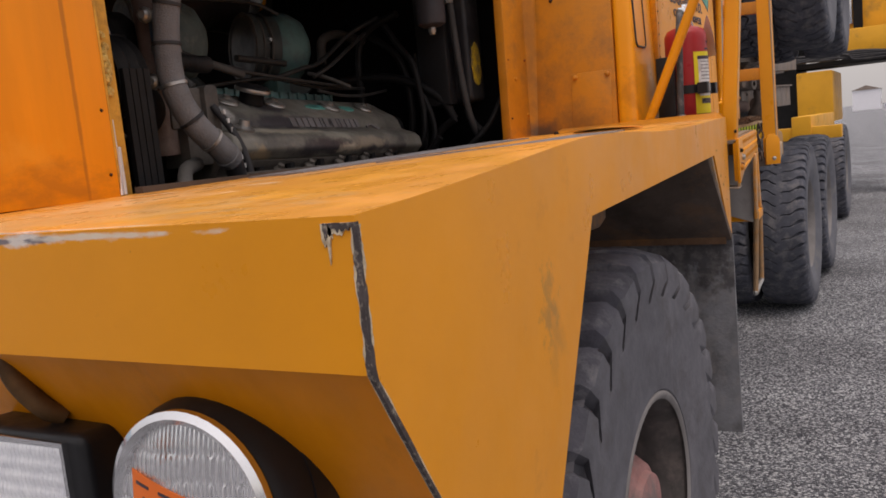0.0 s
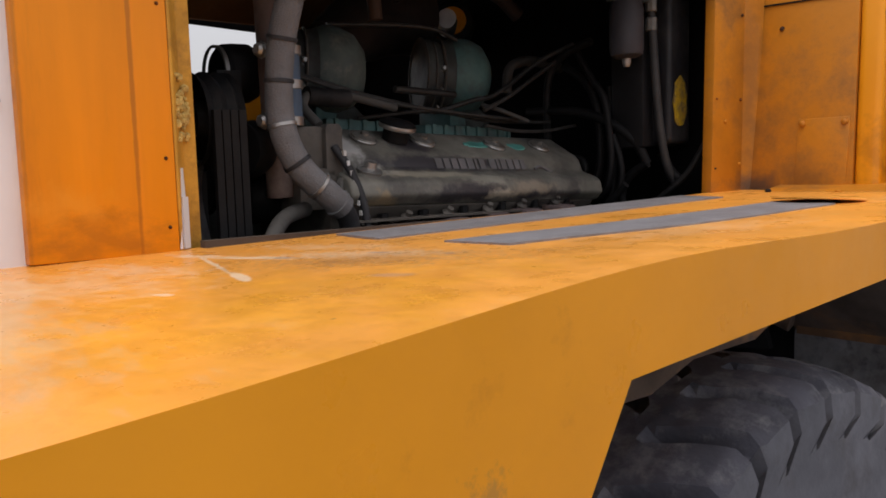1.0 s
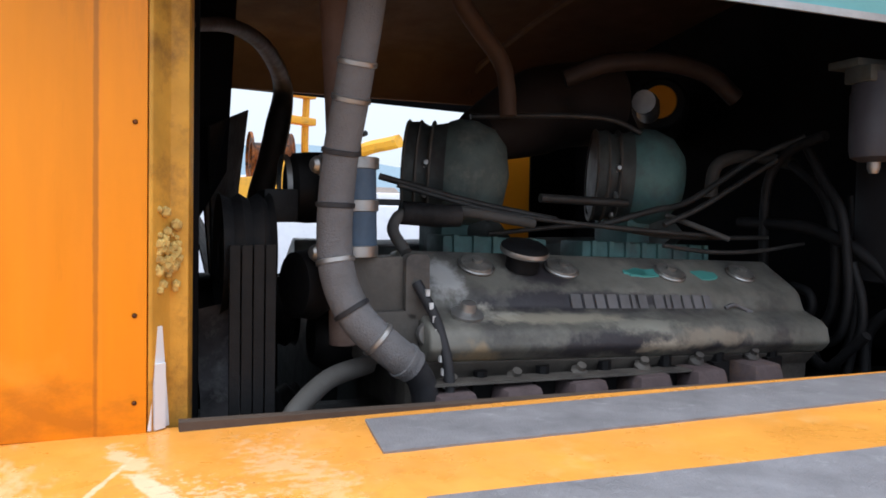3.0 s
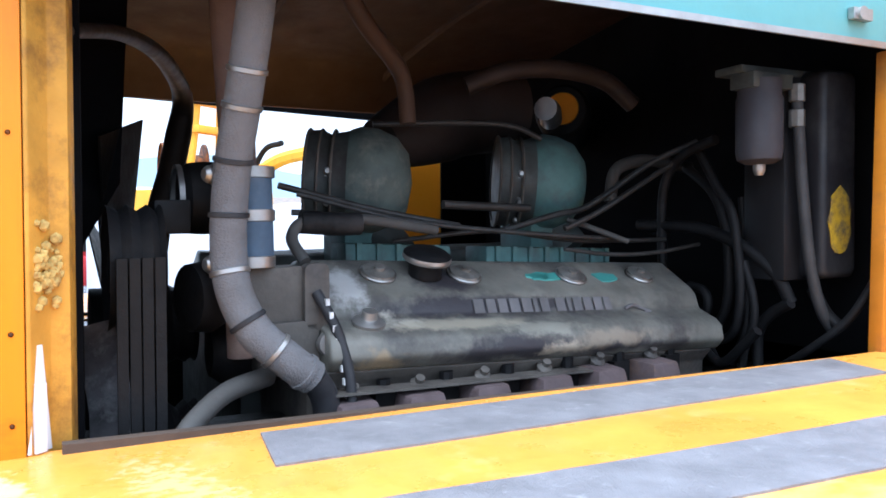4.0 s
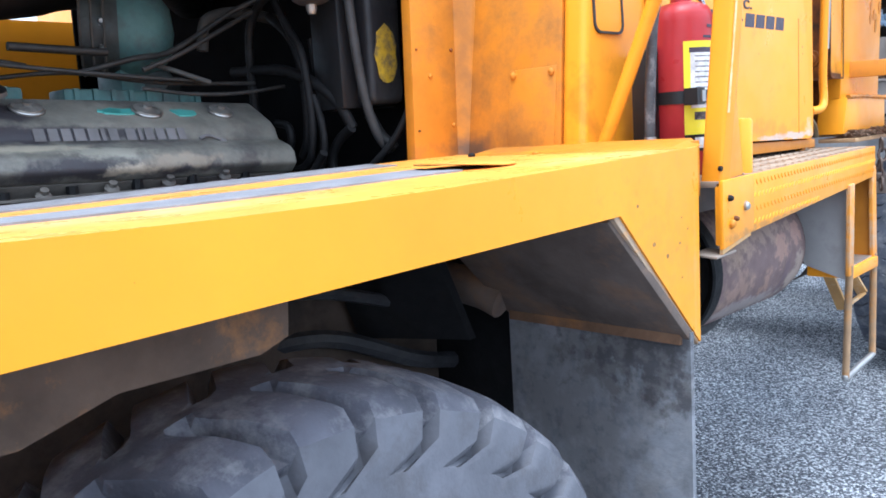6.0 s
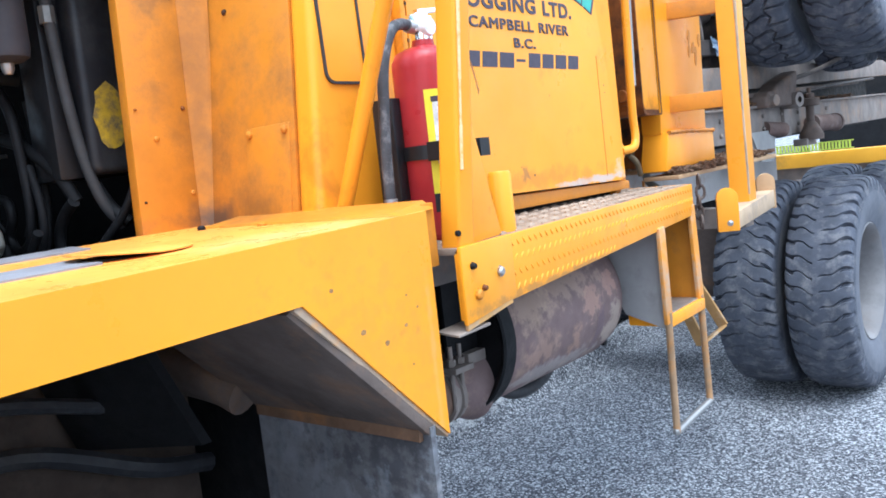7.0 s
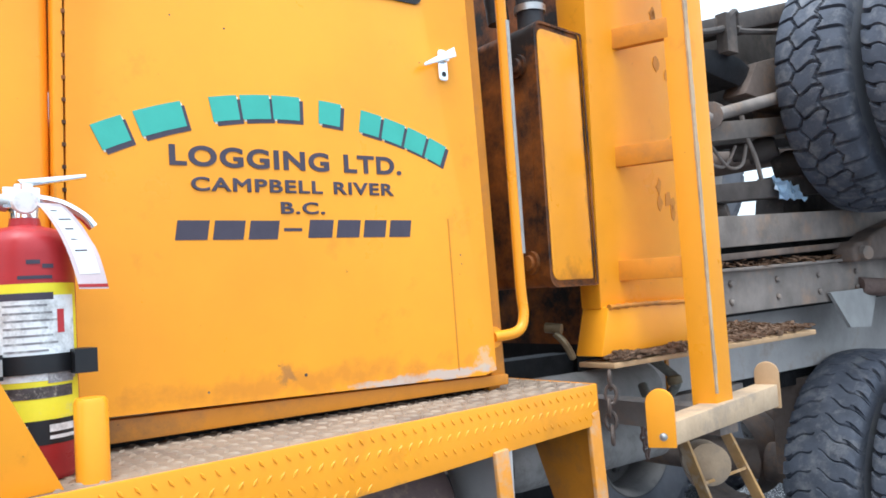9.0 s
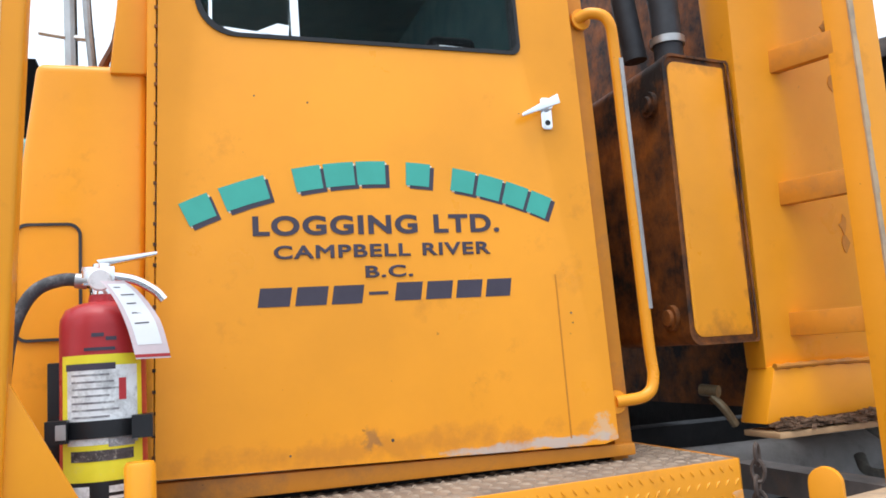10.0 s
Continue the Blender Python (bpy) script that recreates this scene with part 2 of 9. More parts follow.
stain(M_TOP, (-0.457, 0.968, 1.35), (0.075, 0.0135, 0.1), PALE, 0.9, 0.22, 26, 0.25, 15)
stain(M_TOP, (-0.40, 0.982, 1.35), (0.022, 0.009, 0.1), BLUISH, 0.7, 0.5, 60, 0.3, 15)
stain(M_TOP, (-0.275, 0.855, 1.35), (0.056, 0.009, 0.1), PALE, 0.9, 0.35, 30, 0.3, -18)
stain(M_TOP, (-0.45, 0.905, 1.35), (0.16, 0.0045, 0.1), PALE, 0.85, 0.6, 38, 0.4, -17)
stain(M_TOP, (-0.57, 0.945, 1.35), (0.085, 0.02, 0.1), PALE, 0.7, 0.9, 40, 0.5, 12)
stain(M_TOP, (-0.42, 0.72, 1.35), (0.20, 0.10, 0.1), PALE, 0.40, 0.9, 14, 0.9, 10, (1, 2.2, 1))
stain(M_TOP, (-0.50, 0.82, 1.35), (0.16, 0.05, 0.1), PALE, 0.45, 1.1, 22, 0.8, 8, (1, 2.4, 1))
stain(M_TOP, (-0.24, 0.755, 1.35), (0.018, 0.008, 0.1), PALE, 0.8, 0.5, 40, 0.4, 10)
stain(M_TOP, (-0.33, 1.04, 1.35), (0.14, 0.045, 0.1), PALE, 0.55, 1.5, 110, 0.5, 22)
stain(M_TOP, (-0.48, 1.10, 1.35), (0.14, 0.04, 0.1), PALE, 0.35, 1.4, 60, 0.6, 10)
stain(M_TOP, (-0.25, 1.02, 1.35), (0.16, 0.07, 0.1), (0.36, 0.20, 0.09), 0.45, 1.6, 110, 0.4, 25)
stain(M_TOP, (-0.31, 1.065, 1.35), (0.02, 0.006, 0.1), BLUISH, 0.75, 0.5, 50, 0.4, 20)
stain(M_TOP, (-0.19, 1.082, 1.35), (0.015, 0.005, 0.1), BLUISH, 0.7, 0.5, 50, 0.4, 20)
stain(M_TOP, (-0.101, 0.93, 1.35), (0.03, 0.012, 0.1), BLUISH, 0.35, 0.7, 40, 0.5, 20)
stain(M_TOP, (-0.30, 0.58, 1.352), (0.40, 0.10, 0.1), (0.62, 0.40, 0.20), 0.5, 0.9, 14, 0.7, 0, (1, 3, 1))
stain(M_TOP, (-0.12, 1.5, 1.37), (0.10, 0.30, 0.1), PALE, 0.25, 0.9, 18, 0.9, 0, (2, 1, 1))
stain(M_TOP, (-0.08, 2.3, 1.38), (0.12, 0.20, 0.1), PALE, 0.25, 0.9, 18, 0.9, 0, (2, 1, 1))
# front edge rubbed to primer and metal
stain(M_TOP, (-0.33, 0.489, 1.337), (0.22, 0.0085, 0.012), (0.72, 0.68, 0.66), 0.9, 0.5, 40, 0.4, 0, (0.5, 1, 1))
stain(M_TOP, (-0.30, 0.488, 1.337), (0.16, 0.0045, 0.008), (0.13, 0.13, 0.17), 0.85, 0.7, 60, 0.3, 0, (0.35, 1, 1))
stain(M_TOP, (-0.10, 0.489, 1.337), (0.10, 0.0035, 0.008), (0.74, 0.66, 0.56), 0.8, 0.6, 50, 0.4, 0, (0.4, 1, 1))
stain(M_PAINT, (-0.33, 0.484, 1.334), (0.24, 0.0085, 0.008), (0.74, 0.70, 0.66), 0.9, 0.55, 40, 0.4, 0, (0.5, 1, 1))
stain(M_PAINT, (-0.30, 0.484, 1.333), (0.18, 0.007, 0.004), (0.13, 0.13, 0.17), 0.85, 0.7, 60, 0.3, 0, (0.35, 1, 1))
stain(M_PAINT, (-0.10, 0.484, 1.334), (0.13, 0.007, 0.0035), (0.76, 0.68, 0.58), 0.8, 0.6, 50, 0.4, 0, (0.4, 1, 1))
# smudge on the fender side
stain(M_PAINT, (0.11, 0.845, 1.20), (0.05, 0.030, 0.042), (0.30, 0.18, 0.06), 0.5, 1.3, 60, 0.8, 0)
stain(M_PAINT, (0.11, 0.858, 1.16), (0.05, 0.035, 0.05), (0.34, 0.18, 0.05), 0.4, 0.7, 20, 0.9, 0)
# oil and dust on the valve cover
stain(M_COVER, (-0.90, 1.62, 1.475), (0.035, 0.17, 0.026), OIL, 0.95, 0.45, 22, 0.5)
stain(M_COVER, (-0.95, 1.63, 1.515), (0.05, 0.08, 0.035), OIL, 0.9, 0.45, 22, 0.5)
stain(M_COVER, (-0.90, 1.85, 1.465), (0.025, 0.2, 0.02), OIL, 0.7, 0.5, 26, 0.6)
stain(M_COVER, (-0.83, 1.70, 1.405), (0.03, 0.15, 0.03), OIL, 0.9, 0.6, 18, 0.5)
stain(M_COVER, (-0.83, 1.98, 1.385), (0.03, 0.2, 0.024), OIL, 0.9, 0.6, 18, 0.5)
stain(M_COVER, (-0.93, 1.43, 1.51), (0.06, 0.045, 0.05), (0.46, 0.46, 0.46), 0.8, 0.5, 26, 0.5)
stain(M_COVER, (-0.86, 1.50, 1.465), (0.03, 0.06, 0.02), (0.50, 0.47, 0.40), 0.8, 0.6, 26, 0.5)
stain(M_COVER, (-0.85, 1.78, 1.438), (0.02, 0.10, 0.02), (0.34, 0.33, 0.28), 0.6, 0.6, 30, 0.5)
stain(M_COVER, (-0.83, 1.82, 1.392), (0.02, 0.07, 0.02), (0.42, 0.36, 0.28), 0.8, 0.7, 26, 0.5)
stain(M_COVER, (-0.83, 1.45, 1.40), (0.03, 0.05, 0.03), (0.34, 0.25, 0.14), 0.6, 0.6, 30, 0.5)
stain(M_COVER, (-0.902, 1.80, 1.474), (0.022, 0.27, 0.015), OIL, 0.85, 0.35, 24, 0.4)
stain(M_COVER, (-0.86, 1.62, 1.450), (0.03, 0.20, 0.011), (0.40, 0.36, 0.28), 0.7, 0.5, 26, 0.5)
stain(M_COVER, (-0.835, 1.93, 1.41), (0.03, 0.10, 0.022), (0.30, 0.25, 0.19), 0.6, 0.7, 26, 0.5)
# runs and a dirty foot on the hood pillar
stain(M_PILLAR, (-0.70, 0.84, 1.375), (0.05, 0.12, 0.045), (0.34, 0.115, 0.012), 0.5, 0.7, 22, 0.8, 0, (1, 1, 2))
stain(M_PILLAR, (-0.70, 0.80, 1.43), (0.05, 0.08, 0.03), (0.82, 0.33, 0.03), 0.45, 0.7, 30, 0.8)
stain(M_PILLAR, (-0.70, 0.752, 1.7), (0.05, 0.004, 0.6), (0.34, 0.13, 0.03), 0.5, 0.5, 20, 0.6)
stain(M_PILLAR, (-0.70, 0.906, 1.7), (0.05, 0.004, 0.6), (0.30, 0.10, 0.012), 0.6, 0.3, 20, 0.5)


M_MUFF = mat("scaly_muffler_steel", (0.175, 0.120, 0.114), 0.75, 0.05, 0.22, 9, dirt=(0.33, 0.235, 0.17), amount=0.3, dscale=14, bump=0.4, bscale=60)
TAN = (0.47, 0.34, 0.24)
stain(M_MUFF, (-0.25, 3.09, 1.12), (0.14, 0.10, 0.09), TAN, 0.42, 0.9, 30, 0.5)
stain(M_MUFF, (-0.23, 3.26, 1.13), (0.14, 0.14, 0.05), TAN, 0.35, 1.3, 34, 0.5)
stain(M_MUFF, (-0.22, 3.36, 1.06), (0.08, 0.05, 0.05), (0.46, 0.28, 0.21), 0.5, 0.9, 40, 0.4)
stain(M_MUFF, (-0.22, 3.46, 1.09), (0.08, 0.035, 0.04), (0.46, 0.28, 0.22), 0.5, 0.9, 40, 0.4)
stain(M_MUFF, (-0.23, 3.12, 0.99), (0.10, 0.08, 0.05), (0.40, 0.26, 0.19), 0.45, 1.0, 36, 0.5)
stain(M_MUFF, (-0.24, 3.28, 0.97), (0.12, 0.03, 0.06), (0.44, 0.27, 0.18), 0.4, 1.0, 36, 0.5)
stain(M_MUFF, (-0.27, 3.48, 0.98), (0.12, 0.06, 0.06), (0.44, 0.36, 0.29), 0.6, 0.7, 26, 0.4)
stain(M_MUFF, (-0.25, 3.40, 0.98), (0.12, 0.02, 0.10), (0.15, 0.105, 0.115), 0.8, 0.6, 20, 0.25)
stain(M_MUFF, (-0.23, 3.20, 0.92), (0.2, 0.25, 0.03), (0.36, 0.33, 0.31), 0.5, 0.7, 20, 0.4)
stain(M_FLAP, (-0.25, 2.45, 0.80), (0.3, 0.3, 0.32), (0.065, 0.058, 0.058), 0.5, 1.5, 8, 0.8)
stain(M_FLAP, (-0.10, 2.45, 0.98), (0.22, 0.3, 0.10), (0.045, 0.04, 0.042), 0.75, 1.1, 16, 0.5)
stain(M_FLAP, (-0.30, 2.45, 0.85), (0.3, 0.3, 0.4), (0.30, 0.285, 0.28), 0.25, 1.6, 22, 0.7)
# near-black sheet colour that carries the engine bay's deep shade
M_FIREWALL = mat("bay_shade_black_sheet", (0.006, 0.006, 0.007), 0.9, var=0.4, scale=5, bump=0.2, gloss=0.05)
# rust flecks on the fender's rear corner and running board
stain(M_PAINT, (0.0, 2.33, 1.2), (0.1, 0.2, 0.12), (0.50, 0.22, 0.04), 0.2, 1.7, 45, 0.9)
stain(M_PAINT, (0.0, 2.49, 1.15), (0.1, 0.008, 0.2), (0.62, 0.34, 0.10), 0.45, 0.6, 40, 0.8)
stain(M_PAINT, (-0.05, 3.0, 1.20), (0.15, 0.6, 0.012), (0.30, 0.15, 0.05), 0.55, 0.9, 26, 0.6)
stain(M_PAINT, (-0.28, 2.52, 1.45), (0.06, 0.06, 0.14), (0.36, 0.13, 0.012), 0.5, 0.8, 24, 0.8)
stain(M_PAINT, (-0.28, 2.79, 1.5), (0.06, 0.01, 0.3), (0.40, 0.15, 0.02), 0.6, 0.7, 30, 0.6)
# door foot scraped to primer
stain(M_PAINT, (-0.27, 3.52, 1.366), (0.05, 0.22, 0.012), (0.46, 0.43, 0.41), 0.8, 0.8, 30, 0.4, 0, (1, 0.5, 1))
stain(M_PAINT, (-0.27, 3.66, 1.385), (0.05, 0.028, 0.026), (0.58, 0.44, 0.30), 0.6, 0.8, 50, 0.5)
stain(M_PAINT, (-0.27, 3.2, 1.39), (0.05, 0.45, 0.03), (0.48, 0.17, 0.02), 0.5, 0.8, 20, 0.8)
stain(M_PAINT, (-0.27, 3.18, 1.405), (0.05, 0.02, 0.02), (0.20, 0.10, 0.05), 0.6, 0.7, 50, 0.5)
# soft brown border along the four edges of the tank's cover
stain(M_PAINT, (-0.32, 4.01, 1.55), (0.12, 0.13, 0.05), (0.34, 0.12, 0.015), 0.7, 0.7, 22, 0.9)
stain(M_PAINT, (-0.32, 4.105, 1.87), (0.12, 0.018, 0.40), (0.30, 0.10, 0.012), 0.7, 0.7, 22, 0.9)
stain(M_PAINT, (-0.32, 3.92, 1.87), (0.12, 0.012, 0.40), (0.40, 0.14, 0.015), 0.6, 0.7, 22, 0.9)
stain(M_PAINT, (-0.32, 4.01, 2.195), (0.12, 0.13, 0.03), (0.40, 0.15, 0.015), 0.6, 0.7, 22, 0.9)
# darker, browner patches where the post, cowl and fender meet
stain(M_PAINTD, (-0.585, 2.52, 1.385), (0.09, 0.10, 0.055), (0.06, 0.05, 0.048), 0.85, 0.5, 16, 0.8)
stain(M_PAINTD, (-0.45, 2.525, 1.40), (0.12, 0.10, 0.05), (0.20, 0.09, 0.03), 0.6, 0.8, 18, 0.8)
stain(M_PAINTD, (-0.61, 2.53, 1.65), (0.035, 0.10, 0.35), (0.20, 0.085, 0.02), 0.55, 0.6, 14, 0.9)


def glass_mat(name, tint, rough=0.02, solid=False):
    m = bpy.data.materials.new(name)
    m.use_nodes = True
    p = m.node_tree.nodes["Principled BSDF"]
    p.inputs["Base Color"].default_value = (*tint, 1)
    p.inputs["Roughness"].default_value = rough
    p.inputs["Transmission Weight"].default_value = 1.0
    p.inputs["IOR"].default_value = 1.45 if solid else 1.1
    return m


M_GLASS = glass_mat("clear_pane", (0.9, 0.95, 0.95))
M_LENS = glass_mat("lamp_lens_glass", (0.95, 0.95, 0.95), 0.08)


def gravel_mat():
    m = bpy.data.materials.new("grey_crushed_gravel")
    m.use_nodes = True
    n, l = m.node_tree.nodes, m.node_tree.links
    p = n["Principled BSDF"]
    co = n.new("ShaderNodeTexCoord")
    vor = n.new("ShaderNodeTexVoronoi")
    vor.inputs["Scale"].default_value = 130.0
    vor.inputs["Randomness"].default_value = 1.0
    l.new(co.outputs["Object"], vor.inputs["Vector"])
    big = n.new("ShaderNodeTexNoise")
    big.inputs["Scale"].default_value, big.inputs["Detail"].default_value = 1.1, 8.0
    l.new(co.outputs["Object"], big.inputs["Vector"])
    r = n.new("ShaderNodeValToRGB")
    r.color_ramp.elements[0].color = (0.050, 0.053, 0.063, 1)
    r.color_ramp.elements[1].color = (0.72, 0.74, 0.77, 1)
    e = r.color_ramp.elements.new(0.6)
    e.color = (0.185, 0.193, 0.215, 1)
    sep = n.new("ShaderNodeSeparateColor")
    l.new(vor.outputs["Color"], sep.inputs[0])
    l.new(sep.outputs[0], r.inputs[0])
    mx = n.new("ShaderNodeMix")
    mx.data_type, mx.blend_type = 'RGBA', 'MULTIPLY'
    mx.inputs[0].default_value = 0.7
    r2 = n.new("ShaderNodeValToRGB")
    r2.color_ramp.elements[0].position, r2.color_ramp.elements[1].position = 0.3, 0.7
    r2.color_ramp.elements[0].color = (0.55, 0.54, 0.55, 1)
    r2.color_ramp.elements[1].color = (1.15, 1.15, 1.15, 1)
    l.new(big.outputs[0], r2.inputs[0])
    l.new(r.outputs[0], mx.inputs[6])
    l.new(r2.outputs[0], mx.inputs[7])
    l.new(mx.outputs[2], p.inputs["Base Color"])
    p.inputs["Roughness"].default_value = 0.95
    p.inputs["Specular IOR Level"].default_value = 0.08
    b = n.new("ShaderNodeBump")
    b.inputs["Strength"].default_value, b.inputs["Distance"].default_value = 0.9, 0.012
    b.invert = True
    l.new(vor.outputs["Distance"], b.inputs["Height"])
    l.new(b.outputs[0], p.inputs["Normal"])
    return m


M_GRAVEL = gravel_mat()
# the truck's shadow past the windrow, painted into the gravel colour
stain(M_GRAVEL, (-2.6, 6.8, 0), (0.5, 1.9, 1), (0.035, 0.034, 0.036), 0.6, 0.35, 9, 0.35, 7, (1, 0.5, 1))
# pale crest of the windrow: dry dust, and its brighter light put in colour
stain(M_GRAVEL, (-2.0, 5.7, 0), (0.05, 1.7, 1), (0.60, 0.60, 0.60), 0.8, 0.7, 34, 0.7, 2.9, (1, 0.6, 1))


# ---- mesh tools ----
from mathutils.geometry import tessellate_polygon

WORLD = {}


def thing(name, loc, label, category, group="", kind=""):
    ob = new(name)
    ob.empty_display_size = 0.1
    ob.location = loc
    WORLD[ob.name] = Matrix.Translation(loc)
    return tagged(ob, label, category, group, kind)


def part(name, bm, material, parent=None, label="", smooth=40, bevel=0.0, seg=2):
    """Links a bmesh, built in world metres, as one mesh under a thing or part."""
    if bevel:
        bmesh.ops.remove_doubles(bm, verts=bm.verts, dist=1e-5)
        sharp = [e for e in bm.edges if len(e.link_faces) == 2 and e.calc_face_angle(0) > radians(28)]
        bmesh.ops.bevel(bm, geom=sharp, offset=bevel, segments=seg, affect='EDGES', clamp_overlap=True, profile=0.6)
    bmesh.ops.recalc_face_normals(bm, faces=bm.faces)
    me = bpy.data.meshes.new(name)
    bm.to_mesh(me)
    bm.free()
    for m in material if isinstance(material, (list, tuple)) else [material]:
        me.materials.append(m)
    if smooth:
        me.polygons.foreach_set("use_smooth", [True] * len(me.polygons))
        me.set_sharp_from_angle(angle=radians(smooth))
    ob = new(name, me)
    WORLD[ob.name] = Matrix.Identity(4)
    if parent:
        ob.parent = parent
        ob.matrix_parent_inverse = WORLD[parent.name].inverted()
    if label:
        ob["label"] = label
    return ob


def B():
    return bmesh.new()


def box(bm, x0, x1, y0, y1, z0, z1):
    v = [bm.verts.new(p) for p in ((x0, y0, z0), (x1, y0, z0), (x1, y1, z0), (x0, y1, z0), (x0, y0, z1), (x1, y0, z1), (x1, y1, z1), (x0, y1, z1))]
    for f in ((0, 3, 2, 1), (4, 5, 6, 7), (0, 1, 5, 4), (1, 2, 6, 5), (2, 3, 7, 6), (3, 0, 4, 7)):
        bm.faces.new([v[i] for i in f])
    return bm


def hexa(bm, lower, upper):
    """A block from four lower and four upper corners, in order round."""
    v = [bm.verts.new(p) for p in (*lower, *upper)]
    n = len(lower)
    bm.faces.new([v[i] for i in reversed(range(n))])
    bm.faces.new([v[n + i] for i in range(n)])
    for i in range(n):
        j = (i + 1) % n
        bm.faces.new([v[i], v[j], v[n + j], v[n + i]])
    return bm


def prism(bm, pts, axis, a0, a1):
    """An outline extruded along axis; pts in the two other axes, in xyz order. a0, a1 may be functions of the two coordinates."""
    def at(p, a):
        a = a(*p) if callable(a) else a
        return (a, p[0], p[1]) if axis == 'x' else (p[0], a, p[1]) if axis == 'y' else (p[0], p[1], a)
    return hexa(bm, [at(p, a0) for p in pts], [at(p, a1) for p in pts])


def plate(bm, outer, holes, axis, a0, a1):
    """An outline with holes, extruded along axis."""
    loops = [outer, *holes]
    flat = [p for lp in loops for p in lp]

    def at(p, a):
        a = a(*p) if callable(a) else a
        return (a, p[0], p[1]) if axis == 'x' else (p[0], a, p[1]) if axis == 'y' else (p[0], p[1], a)
    tris = tessellate_polygon([[Vector((p[0], p[1], 0)) for p in lp] for lp in loops])
    lo = [bm.verts.new(at(p, a0)) for p in flat]
    hi = [bm.verts.new(at(p, a1)) for p in flat]
    for t in tris:
        bm.faces.new([lo[i] for i in t])
        bm.faces.new([hi[i] for i in reversed(t)])
    k = 0
    for lp in loops:
        for i in range(len(lp)):
            a, b = k + i, k + (i + 1) % len(lp)
            bm.faces.new([lo[a], lo[b], hi[b], hi[a]])
        k += len(lp)
    return bm


def rounded(y0, y1, z0, z1, r, n=6):
    """A rectangle with rounded corners; r: one radius or four (from the lower left, anticlockwise)."""
    r = [r] * 4 if not isinstance(r, (list, tuple)) else r
    out = []
    for (cy, cz, a), q in zip(((y0, z0, 180), (y1, z0, 270), (y1, z1, 0), (y0, z1, 90)), r):
        sy, sz = (1 if cy == y0 else -1), (1 if cz == z0 else -1)
        for i in range(n + 1):
            t = radians(a + 90 * i / n)
            out.append((cy + sy * q + q * math.cos(t), cz + sz * q + q * math.sin(t)))
    return out


def frame_of(d):
    d = Vector(d).normalized()
    u = d.orthogonal().normalized()
    return u, d.cross(u)


def cyl(bm, p0, p1, r0, r1=None, n=20, caps=True):
    p0, p1 = Vector(p0), Vector(p1)
    r1 = r0 if r1 is None else r1
    u, w = frame_of(p1 - p0)
    rings = []
    for p, r in ((p0, r0), (p1, r1)):
        rings.append([bm.verts.new(p + r * (math.cos(2 * math.pi * i / n) * u + math.sin(2 * math.pi * i / n) * w)) for i in range(n)])
    for i in range(n):
        j = (i + 1) % n
        bm.faces.new([rings[0][i], rings[0][j], rings[1][j], rings[1][i]])
    if caps:
        bm.faces.new(list(reversed(rings[0])))
        bm.faces.new(rings[1])
    return bm


def smooth_line(pts, sub=6):
    p = [Vector(q) for q in pts]
    if len(p) < 3:
        return p
    p = [2 * p[0] - p[1], *p, 2 * p[-1] - p[-2]]
    out = []
    for i in range(1, len(p) - 2):
        a, b, c, d = p[i - 1:i + 3]
        for k in range(sub):
            t = k / sub
            out.append(0.5 * (2 * b + (c - a) * t + (2 * a - 5 * b + 4 * c - d) * t * t + (3 * b - a - 3 * c + d) * t ** 3))
    out.append(p[-2])
    return out


def tube(bm, pts, r, n=10, sub=6, wave=0.0, every=2):
    """A round hose or rod along a smooth line; wave: ribs along it."""
    line = smooth_line(pts, sub)
    u = None
    rings = []
    for i, p in enumerate(line):
        d = (line[min(i + 1, len(line) - 1)] - line[max(i - 1, 0)]).normalized()
        u = d.orthogonal().normalized() if u is None else (u - d * u.dot(d)).normalized()
        w = d.cross(u)
        q = r(i / (len(line) - 1)) if callable(r) else r
        q *= 1 + (wave if i % every == 0 else 0)
        rings.append([bm.verts.new(p + q * (math.cos(2 * math.pi * k / n) * u + math.sin(2 * math.pi * k / n) * w)) for k in range(n)])
    for a, b in zip(rings, rings[1:]):
        for i in range(n):
            j = (i + 1) % n
            bm.faces.new([a[i], a[j], b[j], b[i]])
    bm.faces.new(list(reversed(rings[0])))
    bm.faces.new(rings[-1])
    return bm


def lathe(bm, profile, centre, axis, n=32, turn=0.0):
    """A profile of (radius, height) turned round axis from centre."""
    c, d = Vector(centre), Vector(axis).normalized()
    u, w = frame_of(d)
    rings = []
    for r, h in profile:
        if r < 1e-6:
            rings.append([bm.verts.new(c + d * h)])
        else:
            rings.append([bm.verts.new(c + d * h + r * (math.cos(turn + 2 * math.pi * i / n) * u + math.sin(turn + 2 * math.pi * i / n) * w)) for i in range(n)])
    for a, b in zip(rings, rings[1:]):
        for i in range(n):
            j = (i + 1) % n
            if len(a) == 1:
                bm.faces.new([a[0], b[j], b[i]])
            elif len(b) == 1:
                bm.faces.new([a[i], a[j], b[0]])
            else:
                bm.faces.new([a[i], a[j], b[j], b[i]])
    return bm


def bolt(parent, p, d, r=0.009, h=0.006, material=None, name="bolt"):
    d = Vector(d).normalized()
    bm = B()
    lathe(bm, [(0, h), (r * 0.6, h), (r, h * 0.6), (r, 0), (r * 1.25, 0), (r * 1.25, -0.002)], Vector(p), d, 8)
    return part(name, bm, material or M_PAINTD, parent)


